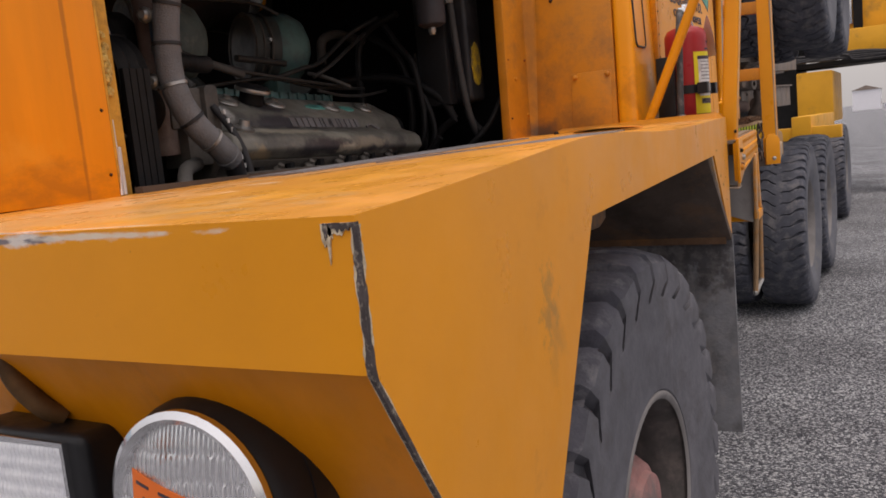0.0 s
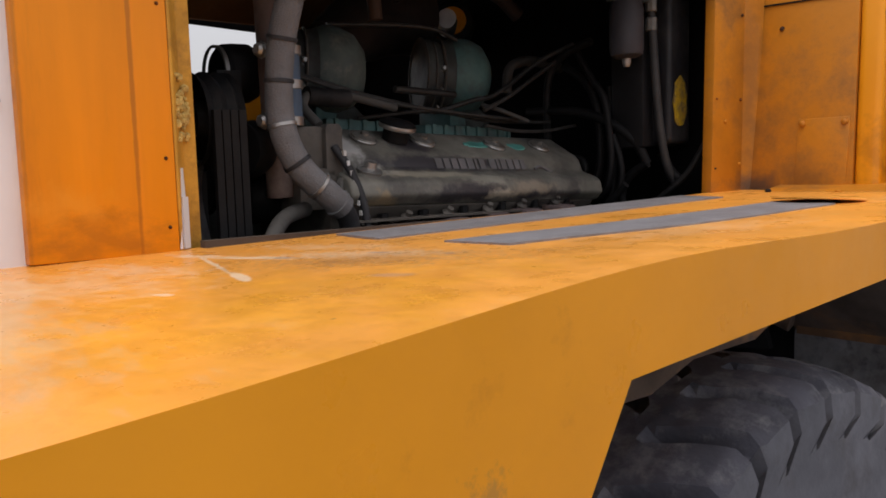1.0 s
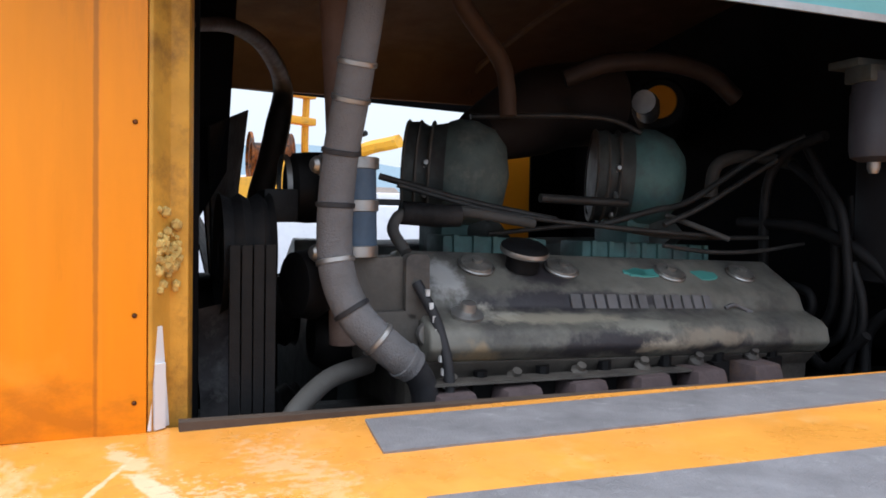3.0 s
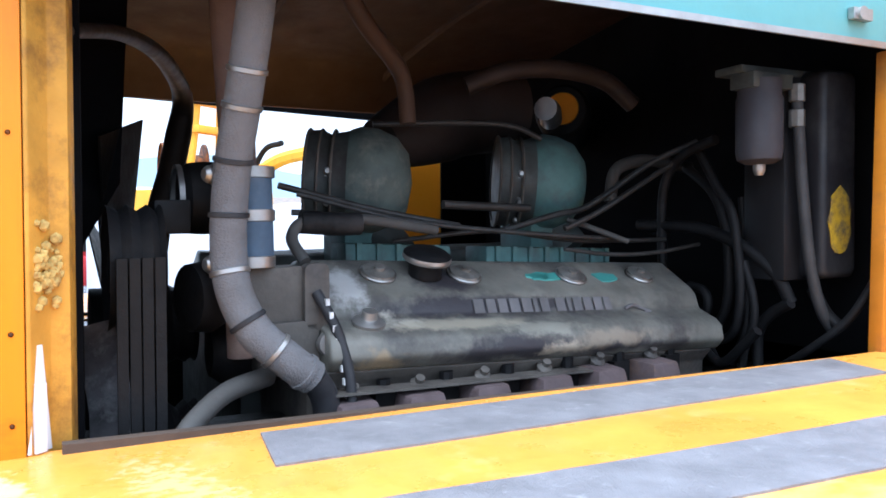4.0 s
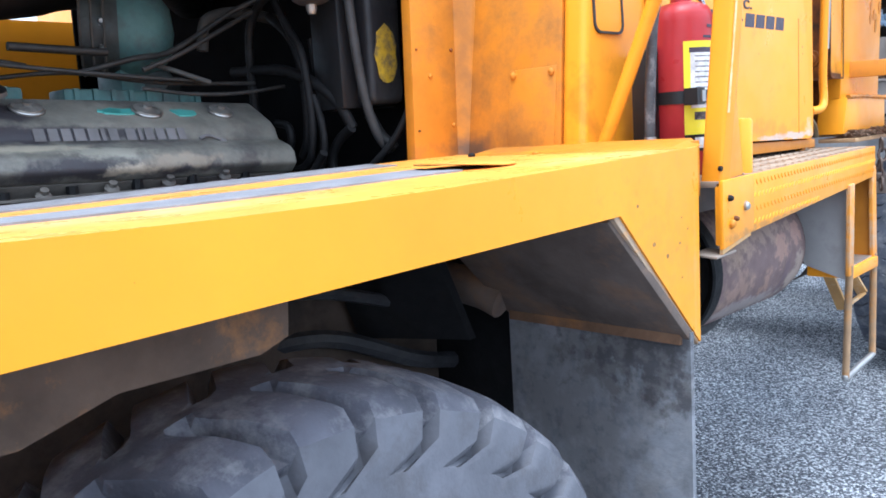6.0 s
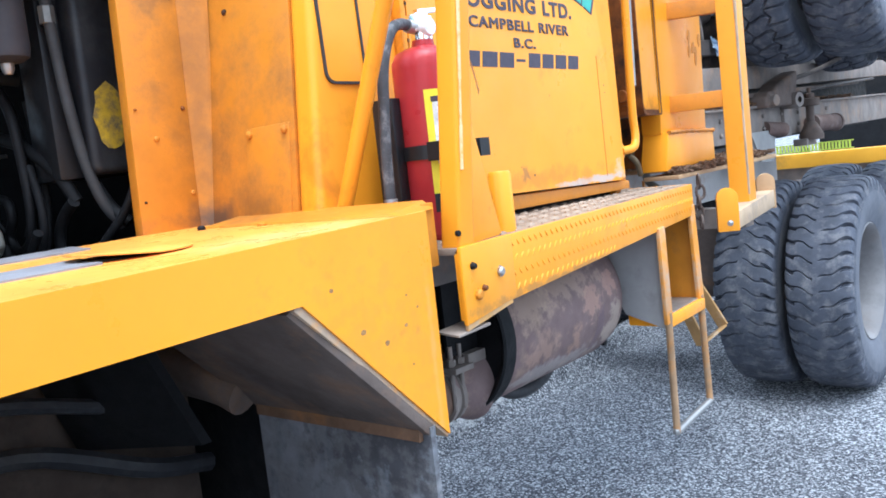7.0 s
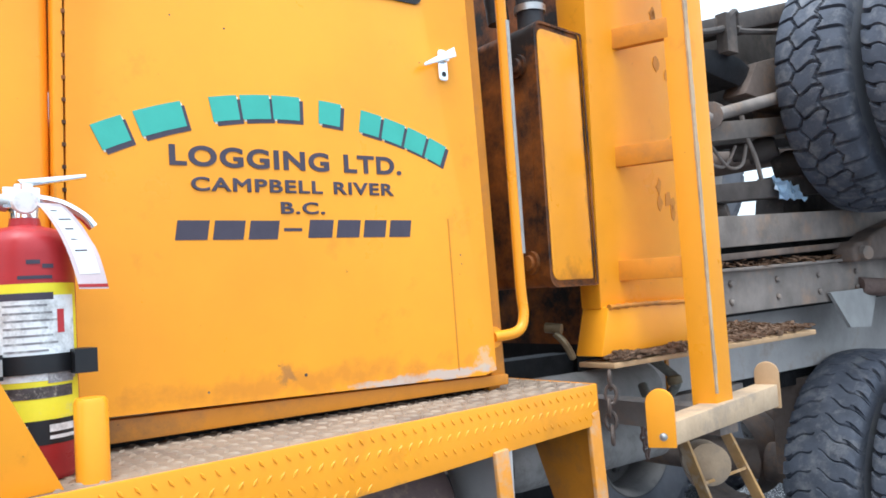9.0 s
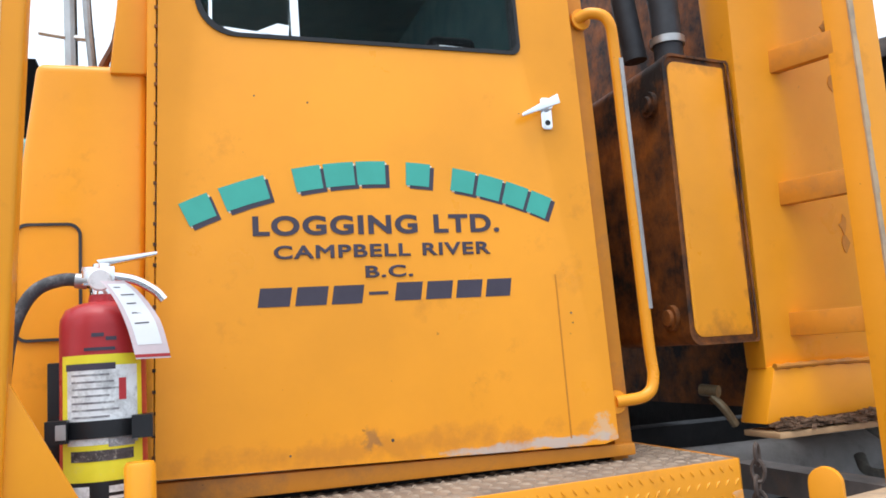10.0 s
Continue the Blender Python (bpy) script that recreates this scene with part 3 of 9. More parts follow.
def placed(name, me, parent, m, label=""):
    """An object on a shared mesh, at the pose m in the world."""
    ob = new(name, me)
    ob.matrix_basis = m
    WORLD[ob.name] = m
    ob.parent = parent
    ob.matrix_parent_inverse = WORLD[parent.name].inverted()
    if label:
        ob["label"] = label
    return ob


# ---- ground ----
def ground_sheet():
    bm = B()
    xs = [-900, -300, -100, -40, -20, -12, -8] + [-6 + 0.25 * i for i in range(12)] + [-3 + 0.1 * i for i in range(6)] + [-2.4 + 0.025 * i for i in range(32)] + [-1.6 + 0.1 * i for i in range(6)] + [-0.96 + 0.24 * i for i in range(21)] + [6, 10, 20, 40, 100, 300, 900]
    ys = [-900, -300, -100, -40, -15, -6] + [-2 + 0.25 * i for i in range(24)] + [4 + 0.045 * i for i in range(92)] + [8.14 + 0.25 * i for i in range(17)] + [14, 18, 25, 40, 100, 300, 900]
    rows = []
    for y in ys:
        row = []
        for x in xs:
            near = abs(x) < 7 and -3 < y < 13
            z = 0.03 * (noise.noise((x * 0.9, y * 0.9, 3.1))) + 0.015 * noise.noise((x * 3, y * 3, 1.7)) if near else 0
            if 3 < y < 9:
                # windrow of loose gravel pushed up beside the wheel track
                mid = -1.95 - 0.05 * (y - 4.9) + 0.03 * math.sin(y * 2.3) + 0.03 * noise.noise((y * 3, 1, 2))
                e = (x - mid) / (0.06 if x > mid else 0.17)
                high = 0.125 + 0.03 * noise.noise((y * 2.1, 5, 1)) + 0.03 * noise.noise((x * 9, y * 9, 4)) + 0.015 * noise.noise((x * 22, y * 22, 4))
                z += high * math.exp(-e * e) * min(1, (y - 3) / 1.2, (9 - y) / 1.2)
            row.append(bm.verts.new((x, y, z - 0.015)))
        rows.append(row)
    for a, b in zip(rows, rows[1:]):
        for i in range(len(xs) - 1):
            bm.faces.new([a[i], a[i + 1], b[i + 1], b[i]])
    ob = part("ground", bm, M_GRAVEL)
    tagged(ob, "grey crushed gravel yard", "ground", kind="structure")


ground_sheet()

# ---- the truck ----
XC = -1.50
truck = thing("logging_truck", (XC, 3.0, 0.0), "orange off-highway logging truck with its engine side open", "truck")


def zp(y):
    """Height of the front fender's top sheet."""
    return 1.338 + 0.0205 * (y - 0.48)


def ztop(x, y):
    """The top sheet at any place: its outer edge is pressed up a little behind the front corner."""
    return zp(y) + 0.022 * math.exp(-((y - 1.08) / 0.4) ** 2) * min(1, max(0, (x + 0.55) / 0.6))


def xo(y):
    """The fender's outer edge."""
    return 0.141 - 0.0775 * (y - 0.48)


def xs_(y):
    """The hood's side sheet, which widens towards the cab."""
    return -0.69 + (y - 0.95) * 0.115


def fender(mirror=False):
    def mx(x):
        return 2 * XC - x if mirror else x
    bm = B()
    f = 0.481

    def v(x, y, z):
        return bm.verts.new((mx(x), y, z))
    def inner(y):
        return -0.76 if y < 0.5 else -0.72 if y < 0.8 else -0.72 + 0.075 * min(1, (y - 0.72) / 1.58)
    ys = [f, 0.56, 0.64, 0.72, 0.80, 0.88, 0.96, 1.04, 1.12, 1.2, 1.3, 1.4, 1.5, 1.65, 1.8, 2.0, 2.3, 2.51]
    grid = []
    for y in ys:
        x1 = xo(y)
        grid.append([v(x, y, ztop(x, y)) for x in (inner(y), -0.55, -0.4, -0.25, -0.12, x1)])
    for a, b in zip(grid, grid[1:]):
        for i in range(5):
            bm.faces.new([a[i], a[i + 1], b[i + 1], b[i]]).material_index = 1
    side = [v(xo(y), y, z) for y, z in ((f, 1.233), (0.712, 0.860), (0.745, 0.860), (1.039, 1.272), (2.219, 1.285), (2.508, 1.014))]
    fb = v(-0.76, f + 0.01, 1.222)
    bm.faces.new([*[row[-1] for row in grid[::-1]], *side])
    bm.faces.new([*grid[0], side[0], fb])
    edges = [e for e in bm.edges if len(e.link_faces) == 2 and e.calc_face_angle(0) > radians(40)]
    bmesh.ops.bevel(bm, geom=edges, offset=0.011, segments=4, affect='EDGES', profile=0.5)
    bmesh.ops.recalc_face_normals(bm, faces=bm.faces)
    bmesh.ops.solidify(bm, geom=list(bm.faces), thickness=0.008)
    return part("front_fender", bm, [M_PAINT, M_TOP], truck, "orange sheet-steel fender, scuffed on top", smooth=35)


near_fender = fender()
fender(True)
# rolled end and folded flange round the wheel arch
bm = B()
prism(bm, [(2.21, 1.288), (2.222, 1.284), (2.508, 1.016), (2.508, 1.007), (2.205, 1.281)], 'x', -0.06, lambda y, z: xo(y) - 0.004)
part("arch_flange", bm, M_FLANGE, near_fender, "bare-edged flange", bevel=0.003)
bm = B()
hexa(bm, [(-0.52, 2.44, zp(2.44)), (-0.012, 2.44, zp(2.44)), (-0.028, 2.545, zp(2.5)), (-0.52, 2.545, zp(2.5))],
     [(-0.52, 2.445, zp(2.44) + 0.004), (-0.032, 2.445, zp(2.44) + 0.004), (-0.046, 2.54, zp(2.5) + 0.016), (-0.52, 2.54, zp(2.5) + 0.016)])
hexa(bm, [(-0.5, 2.52, 1.285), (-0.034, 2.52, 1.285), (-0.034, 2.55, 1.285), (-0.5, 2.55, 1.285)],
     [(-0.5, 2.52, 1.39), (-0.034, 2.52, 1.39), (-0.034, 2.55, 1.39), (-0.5, 2.55, 1.39)])
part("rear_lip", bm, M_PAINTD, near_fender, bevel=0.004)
# chipped front corner: dark bare steel with pale primer along its ragged edges
F0 = 0.481
zt = zp(F0)


def ragged(name, material, label, low, lift, seed):
    """A ragged band that folds round the fender's front corner, from the top down past the lip."""
    b = B()
    n = 70
    prev = None
    for i in range(n + 1):
        t = i / n
        if t < 0.42:
            y0, z = F0, zt - 0.004 - (zt - 0.004 - 1.233) * t / 0.42
        else:
            u = (t - 0.42) / 0.58
            y0, z = F0 + 0.231 * u, 1.233 - 0.373 * u
        wide = (1.0 if t < 0.42 else 0.55) * (1.25 - 0.5 * t)
        front = low + 0.0014 * wide * max(0.0, 0.45 + 1.3 * noise.noise((seed, i * 0.31, 0.5)) + 0.5 * noise.noise((seed, i * 0.9, 8.5)))
        back = low + 0.0019 * wide * max(0.0, 0.5 + 1.3 * noise.noise((seed, i * 0.27, 4.5)) + 0.5 * noise.noise((seed, i * 1.1, 2.5)))
        x = xo(y0)
        ring = [b.verts.new(p) for p in ((x - 0.001 - front, y0 - lift, z), (x + lift, y0 - lift, z), (xo(y0 + back) + lift, y0 + 0.001 + back, z + (0.0 if t < 0.42 else 0.3 * back)), (x - 0.003, y0 + 0.003, z))]
        if prev:
            for k in range(4):
                b.faces.new([prev[k], prev[(k + 1) % 4], ring[(k + 1) % 4], ring[k]])
        prev = ring
    return part(name, b, material, near_fender, label)


M_PRIME = mat("pale_primer_edge", (0.60, 0.50, 0.36), 0.6, var=0.3, scale=60, dirt=(0.30, 0.22, 0.14), amount=0.5, dscale=110, bump=0.4, bscale=120)
ragged("primer_edge", M_PRIME, "pale primer showing along the chipped corner", 0.0020, 0.0012, 1.0)
ragged("chipped_corner", M_BARE, "corner chipped to dark metal", 0.0004, 0.0019, 7.0)
for x0, wide, drop, lift, m in ((0.006, 0.020, 0.010, 0.0010, M_PRIME), (0.0, 0.021, 0.0055, 0.0016, M_BARE), (0.019, 0.009, 0.026, 0.0010, M_PRIME), (0.022, 0.004, 0.012, 0.0016, M_BARE)):
    bm = B()
    n = 12
    pts = []
    for i in range(n + 1):
        pts.append((xo(F0) - x0 - wide * i / n, zt - 0.002 - 0.001 * abs(noise.noise((i * 0.9, x0 * 300, 3)))))
    for i in range(n, -1, -1):
        e = 1 - abs(2 * i / n - 1) ** 2
        pts.append((xo(F0) - x0 - wide * i / n, zt - 0.003 - drop * (0.35 + 0.65 * e) * (0.75 + 0.6 * noise.noise((i * 0.8, x0 * 500, 6)))))
    prism(bm, pts, 'y', F0 - lift, F0 + 0.004)
    part("top_chip", bm, m, near_fender, "chip beside the corner")
# small chips
M_CHIP = mat("brown_paint_chip", (0.26, 0.14, 0.055), 0.7, var=0.4, scale=90, dirt=(0.6, 0.3, 0.08), amount=0.45, dscale=200)
CHIPS = ((2.436, 1.258), (2.428, 1.213), (2.379, 1.197), (2.435, 1.15), (2.275, 1.295), (2.33, 1.224), (2.46, 1.235))
for x, y, r in ((xo(0.681), 0.681, 0.0036), (xo(0.774), 0.774, 0.0038)):
    bm = B()
    lathe(bm, [(0, 0.001), (r * 0.6, 0.0008), (r * 0.6, -0.004)], (x - 0.002, y, ztop(x, y) - 0.002), (1, 0, 1), 6)
    part("paint_chip", bm, M_BARE, near_fender)
for k, (y, z) in enumerate(CHIPS):
    bm = B()
    q = 0.0026 + 0.0015 * (k % 3)
    ring = [(y + q * (1 + 0.5 * noise.noise((k, i * 0.9, 0))) * math.cos(i * math.pi / 4), z + 0.7 * q * (1 + 0.5 * noise.noise((k, i * 0.9, 4))) * math.sin(i * math.pi / 4)) for i in range(8)]
    prism(bm, ring, 'x', lambda y, z: xo(y) - 0.003, lambda y, z: xo(y) + 0.0004)
    part("paint_chip", bm, M_CHIP, near_fender)


def strip(a, b, c, d):
    b_ = B()
    n = 24
    lo, hi = [], []
    for i in range(n + 1):
        t = i / n
        for side, (p, q) in enumerate(((a, d), (b, c))):
            x, y = p[0] + (q[0] - p[0]) * t, p[1] + (q[1] - p[1]) * t
            x += 0.0016 * noise.noise((i * 0.9, side * 7, 1))
            lo.append(b_.verts.new((x, y, ztop(x, y) - 0.001)))
            hi.append(b_.verts.new((x, y, ztop(x, y) + 0.0028)))
    for i in range(n):
        k = 2 * i
        b_.faces.new([hi[k], hi[k + 1], hi[k + 3], hi[k + 2]])
        b_.faces.new([lo[k], hi[k], hi[k + 2], lo[k + 2]])
        b_.faces.new([lo[k + 1], lo[k + 3], hi[k + 3], hi[k + 1]])
    b_.faces.new([lo[0], lo[1], hi[1], hi[0]])
    b_.faces.new([lo[-2], hi[-2], hi[-1], lo[-1]])
    return part("anti_slip_strip", b_, M_GRIP, near_fender, "grey gritty anti-slip strip")


strip((-0.650, 1.223), (-0.497, 1.202), (-0.495, 2.20), (-0.632, 2.235))
strip((-0.330, 1.192), (-0.185, 1.176), (-0.17, 2.05), (-0.31, 2.09))
# bent filler flap over a near-black disc that paints the shade beneath it
bm = B()
lathe(bm, [(0.048, 0.0005), (0.048, 0.0025), (0, 0.0025)], (-0.235, 2.10, zp(2.10)), (0, 0, 1), 28)
part("flap_shade_disc", bm, M_DARK, near_fender, "near-black disc for the dark under the flap")
bm = B()
n = 28
ring = [(math.cos(2 * math.pi * i / n), math.sin(2 * math.pi * i / n)) for i in range(n)]
hexa(bm, [(-0.238 + 0.09 * a, 2.125 + 0.085 * b, zp(2.12) + 0.003 + 0.007 * max(0, -b)) for a, b in ring],
     [(-0.238 + 0.09 * a, 2.125 + 0.085 * b, zp(2.12) + 0.006 + 0.007 * max(0, -b)) for a, b in ring])
part("filler_flap", bm, M_TOP, near_fender, "bent orange cover flap", bevel=0.001)
bolt(near_fender, (-0.5, 2.42, zp(2.42)), (0, 0, 1), 0.008, 0.008, M_DARK)
bolt(near_fender, (-0.33, 2.43, zp(2.43)), (0, 0, 1), 0.008, 0.006, M_PAINTD)

# front panel under the fender lip, with its lamps
bm = B()
hexa(bm, [(-0.95, 0.745, 0.86), (0.115, 0.735, 0.86), (0.115, 0.755, 0.86), (-0.95, 0.765, 0.86)], [(-0.95, 0.53, 1.232), (0.132, 0.52, 1.232), (0.132, 0.54, 1.232), (-0.95, 0.55, 1.232)])
part("lamp_panel", bm, M_PILLAR, truck, "orange recessed panel behind the lamps")
bm = B()
tube(bm, [(-0.40, 0.57, 1.235), (-0.385, 0.55, 1.19), (-0.36, 0.56, 1.15), (-0.35, 0.58, 1.13)], 0.012, 10)
lathe(bm, [(0.017, 0), (0.017, 0.02), (0.012, 0.02)], (-0.392, 0.56, 1.205), (0.3, -0.2, -1), 6)
part("brass_fitting", bm, mat("old_brass", (0.12, 0.06, 0.022), 0.6, 0.4, 0.4, 30), truck, "tarnished brown pipe fitting")

head = thing("headlight", (-0.12, 0.62, 1.08), "round headlight with ribbed glass in a black housing", "headlight")
hc, ha = Vector((-0.112, 0.533, 1.077)), Vector((0.06, -1, 0.03)).normalized()
bm = B()
lathe(bm, [(0.098, -0.085), (0.104, -0.06), (0.100, -0.015), (0.093, -0.004), (0.089, -0.004), (0.086, -0.03), (0.0, -0.06)], hc, ha, 48)
part("housing", bm, M_BLACK, head)
bm = B()
lathe(bm, [(0.0, -0.11), (0.102, -0.11), (0.106, -0.07), (0.104, -0.045), (0.098, -0.045)], hc, ha, 48)
part("shroud", bm, M_BLACK, head)
bm = B()
lathe(bm, [(0.0885, -0.006), (0.0945, -0.001), (0.0945, 0.006), (0.088, 0.010), (0.082, 0.006), (0.082, 0.0)], hc, ha, 48)
part("rim", bm, M_CHROME, head, "chrome rim ring")
bm = B()
lathe(bm, [(0.0, -0.045), (0.03, -0.04), (0.06, -0.022), (0.083, 0.0)], hc, ha, 40)
part("reflector", bm, M_CHROME, head, "silver reflector bowl")
u, w = frame_of(ha)
w = Vector((0, 0, 1)) - ha * ha.z
w.normalize()
u = w.cross(ha)
BANDS = (0.055, 0.031, 0.004, -0.026, -0.055)
PITCH = (0.0052, 0.0068, 0.0046, 0.0074, 0.0055, 0.0064)


def lens_height(a, b):
    """Fluted bands of the headlight glass: upright ribs, whose width changes from band to band."""
    k = sum(b < q for q in BANDS)
    step_ = min(abs(b - q - 0.003 * math.sin(a * 45 + 9 * q)) for q in BANDS)
    return 0.012 * (1 - (a * a + b * b) / 0.0825 ** 2) + 0.0007 * math.cos(2 * math.pi * a / PITCH[k]) - 0.0012 * (step_ < 0.0016)


bm = B()
n, m_ = 150, 56
grid = []
for i in range(n + 1):
    a = -0.0822 + 0.1644 * i / n
    q = math.sqrt(max(0.0, 0.0825 ** 2 - a * a))
    grid.append([bm.verts.new(hc + ha * lens_height(a, -q + 2 * q * k / m_) + u * a + w * (-q + 2 * q * k / m_)) for k in range(m_ + 1)])
for a, b in zip(grid, grid[1:]):
    for k in range(m_):
        bm.faces.new([a[k], b[k], b[k + 1], a[k + 1]])
M_LENS = mat("ribbed_headlight_glass", (0.93, 0.93, 0.95), 0.05, 0.0, 0.03, 40, dirt=(0.75, 0.70, 0.62), amount=0.12, dscale=25, bump=0.02, gloss=0.5)
M_LENS.node_tree.nodes["Principled BSDF"].inputs["Transmission Weight"].default_value = 0.9
part("lens", bm, M_LENS, head, "clear ribbed glass lens", smooth=60)


def on_lens(b_, a0, b0, a1, b1, tall, lift):
    """A thin strip laid on the lens, from one point of it to another."""
    lo, hi = [], []
    for i in range(13):
        a, b = a0 + (a1 - a0) * i / 12, b0 + (b1 - b0) * i / 12
        for e in (-0.5, 0.5):
            bb = b + e * tall
            h = 0.012 * (1 - (a * a + bb * bb) / 0.0825 ** 2) + lift
            lo.append(hc + ha * (h - 0.0012) + u * a + w * bb)
            hi.append(hc + ha * h + u * a + w * bb)
    for i in range(12):
        k = 2 * i
        hexa(b_, [lo[k], lo[k + 2], lo[k + 3], lo[k + 1]], [hi[k], hi[k + 2], hi[k + 3], hi[k + 1]])
    return b_


st = part("sticker", on_lens(B(), -0.066, 0.022, 0.05, -0.006, 0.028, 0.0022), M_STICKER, head, "orange paper sticker")
for a, b, q in ((-0.05, 0.023, 0.018), (-0.012, 0.016, 0.03), (0.03, 0.004, 0.014), (-0.035, 0.008, 0.03), (0.018, -0.004, 0.02)):
    part("writing_bar", on_lens(B(), a - q / 2, b + 0.1 * q, a + q / 2, b - 0.1 * q, 0.0024, 0.0029), M_INK, st)

lamp = thing("work_lamp", (-0.36, 0.58, 1.03), "rectangular work lamp with ribbed glass in black housing", "lamp")
bm = B()
hexa(bm, [(-0.472, 0.533, 0.964), (-0.274, 0.545, 0.964), (-0.274, 0.62, 0.964), (-0.472, 0.62, 0.964)],
     [(-0.472, 0.533, 1.127), (-0.274, 0.545, 1.127), (-0.285, 0.62, 1.122), (-0.462, 0.62, 1.122)])
part("housing", bm, M_BLACK, lamp, bevel=0.012, seg=3)
M_LAMPGLASS = mat("ribbed_lamp_glass", (0.88, 0.90, 0.96), 0.15, 0.25, 0.08, 60, dirt=(0.7, 0.7, 0.76), amount=0.15, dscale=70, gloss=0.6)
bm = B()
cols, rows_ = 96, 36
grid = []
for i in range(cols + 1):
    x = -0.462 + 0.160 * i / cols
    column = []
    for k in range(rows_ + 1):
        z = 0.977 + 0.138 * k / rows_
        y = 0.5305 + 0.06 * (x + 0.472) - 0.003 * math.sin(math.pi * i / cols) * math.sin(math.pi * k / rows_)
        y -= 0.0022 * abs(math.sin(math.pi * i / 4)) + 0.0016 * abs(math.sin(math.pi * k / 4))
        column.append(bm.verts.new((x, y, z)))
    grid.append(column)
for p, q in zip(grid, grid[1:]):
    for k in range(rows_):
        bm.faces.new([p[k], q[k], q[k + 1], p[k + 1]])
lens = part("lens", bm, M_LAMPGLASS, lamp, "pale ribbed glass lens", smooth=50)
bm = B()
edge = lambda x: 0.5305 + 0.06 * (x + 0.472)
plate(bm, [(-0.466, 0.973), (-0.298, 0.973), (-0.298, 1.119), (-0.466, 1.122)], [[(-0.461, 0.978), (-0.303, 0.978), (-0.303, 1.114), (-0.461, 1.114)]], 'y', lambda x, z: edge(x) - 0.003, lambda x, z: edge(x) + 0.008)
part("lens_frame", bm, M_CHROME, lens, "thin bright lens frame")

# grille shell and hood
bm = B()
plate(bm, [(-0.715, 0.9), (-0.715, 2.35), (2 * XC + 0.715, 2.35), (2 * XC + 0.715, 0.9)], [[(-0.82, 1.0), (-0.82, 2.2), (2 * XC + 0.82, 2.2), (2 * XC + 0.82, 1.0)]], 'y', 0.647, 0.746)
shell = part("grille_shell", bm, M_WHITE, truck, "white-painted radiator shell", bevel=0.008)
bm = B()
for i in range(16):
    x = -0.86 - i * 0.072
    box(bm, x - 0.01, x, 0.64, 0.70, 1.0, 2.2)
part("grille_core", bm, M_DARK, shell)
for i in range(13):
    z = 1.30 + i * 0.068
    bm = B()
    hexa(bm, [(2 * XC + 0.72, 0.555, z), (-0.722, 0.555, z), (-0.722, 0.622, z + 0.025), (2 * XC + 0.72, 0.622, z + 0.025)],
         [(2 * XC + 0.72, 0.555, z + 0.004), (-0.722, 0.555, z + 0.004), (-0.722, 0.622, z + 0.031), (2 * XC + 0.72, 0.622, z + 0.031)])
    part("grille_slat", bm, M_WHITE, shell)
for z in (1.572, 1.86):
    bolt(shell, (-0.715, 0.728, z), (1, 0, 0), 0.005, 0.006, M_STEEL)

pillar_bm = B()
prism(pillar_bm, [(-0.694, 0.749), (-0.694, 0.905), (-0.69, 0.912), (-0.69, 0.963), (-0.726, 0.963), (-0.726, 0.749)], 'z', 1.345, 2.16)
pillar = part("hood_pillar", pillar_bm, M_PILLAR, truck, "orange hood pillar with runs and a welded seam", bevel=0.003)
for z in (1.385, 1.49, 1.72):
    bolt(pillar, (-0.69, 0.949, z), (1, 0, 0), 0.0026, 0.003, M_RUSTY, "rivet")
bm = B()
prism(bm, [(-0.692, 0.964), (-0.692, 0.969), (-0.721, 0.99), (-0.721, 1.012), (-0.761, 1.02), (-0.761, 0.964)], 'z', 1.345, 2.1)
jamb = part("door_jamb", bm, mat("flaking_yellow_paint", (0.58, 0.30, 0.04), 0.6, var=0.2, scale=12, dirt=(0.14, 0.06, 0.02), amount=0.45, dscale=10, bump=0.4), pillar, "flaking yellow jamb with rust spots", bevel=0.002)
bm = B()
prism(bm, [(-0.6905, 0.972), (-0.701, 0.985), (-0.706, 0.985), (-0.698, 0.972)], 'z', 1.35, 1.43)
hexa(bm, [(-0.6895, 0.966, 1.35), (-0.7145, 0.990, 1.35), (-0.716, 0.988, 1.35), (-0.692, 0.964, 1.35)],
     [(-0.6995, 0.976, 1.475), (-0.7045, 0.981, 1.475), (-0.706, 0.979, 1.475), (-0.702, 0.974, 1.475)])
part("bare_patch", bm, M_WHITE, pillar, "bare whitish patch on the jamb")
bm = B()
for k in range(60):
    z, y = random.gauss(1.565, 0.02), random.uniform(0.975, 1.0)
    c = Vector((-0.692 - (y - 0.966) * 0.9, y, z))
    bmesh.ops.create_icosphere(bm, subdivisions=1, radius=random.uniform(0.003, 0.008), matrix=Matrix.Translation(c))
part("foam_blob", bm, M_FOAM, pillar, "crusty yellow foam")


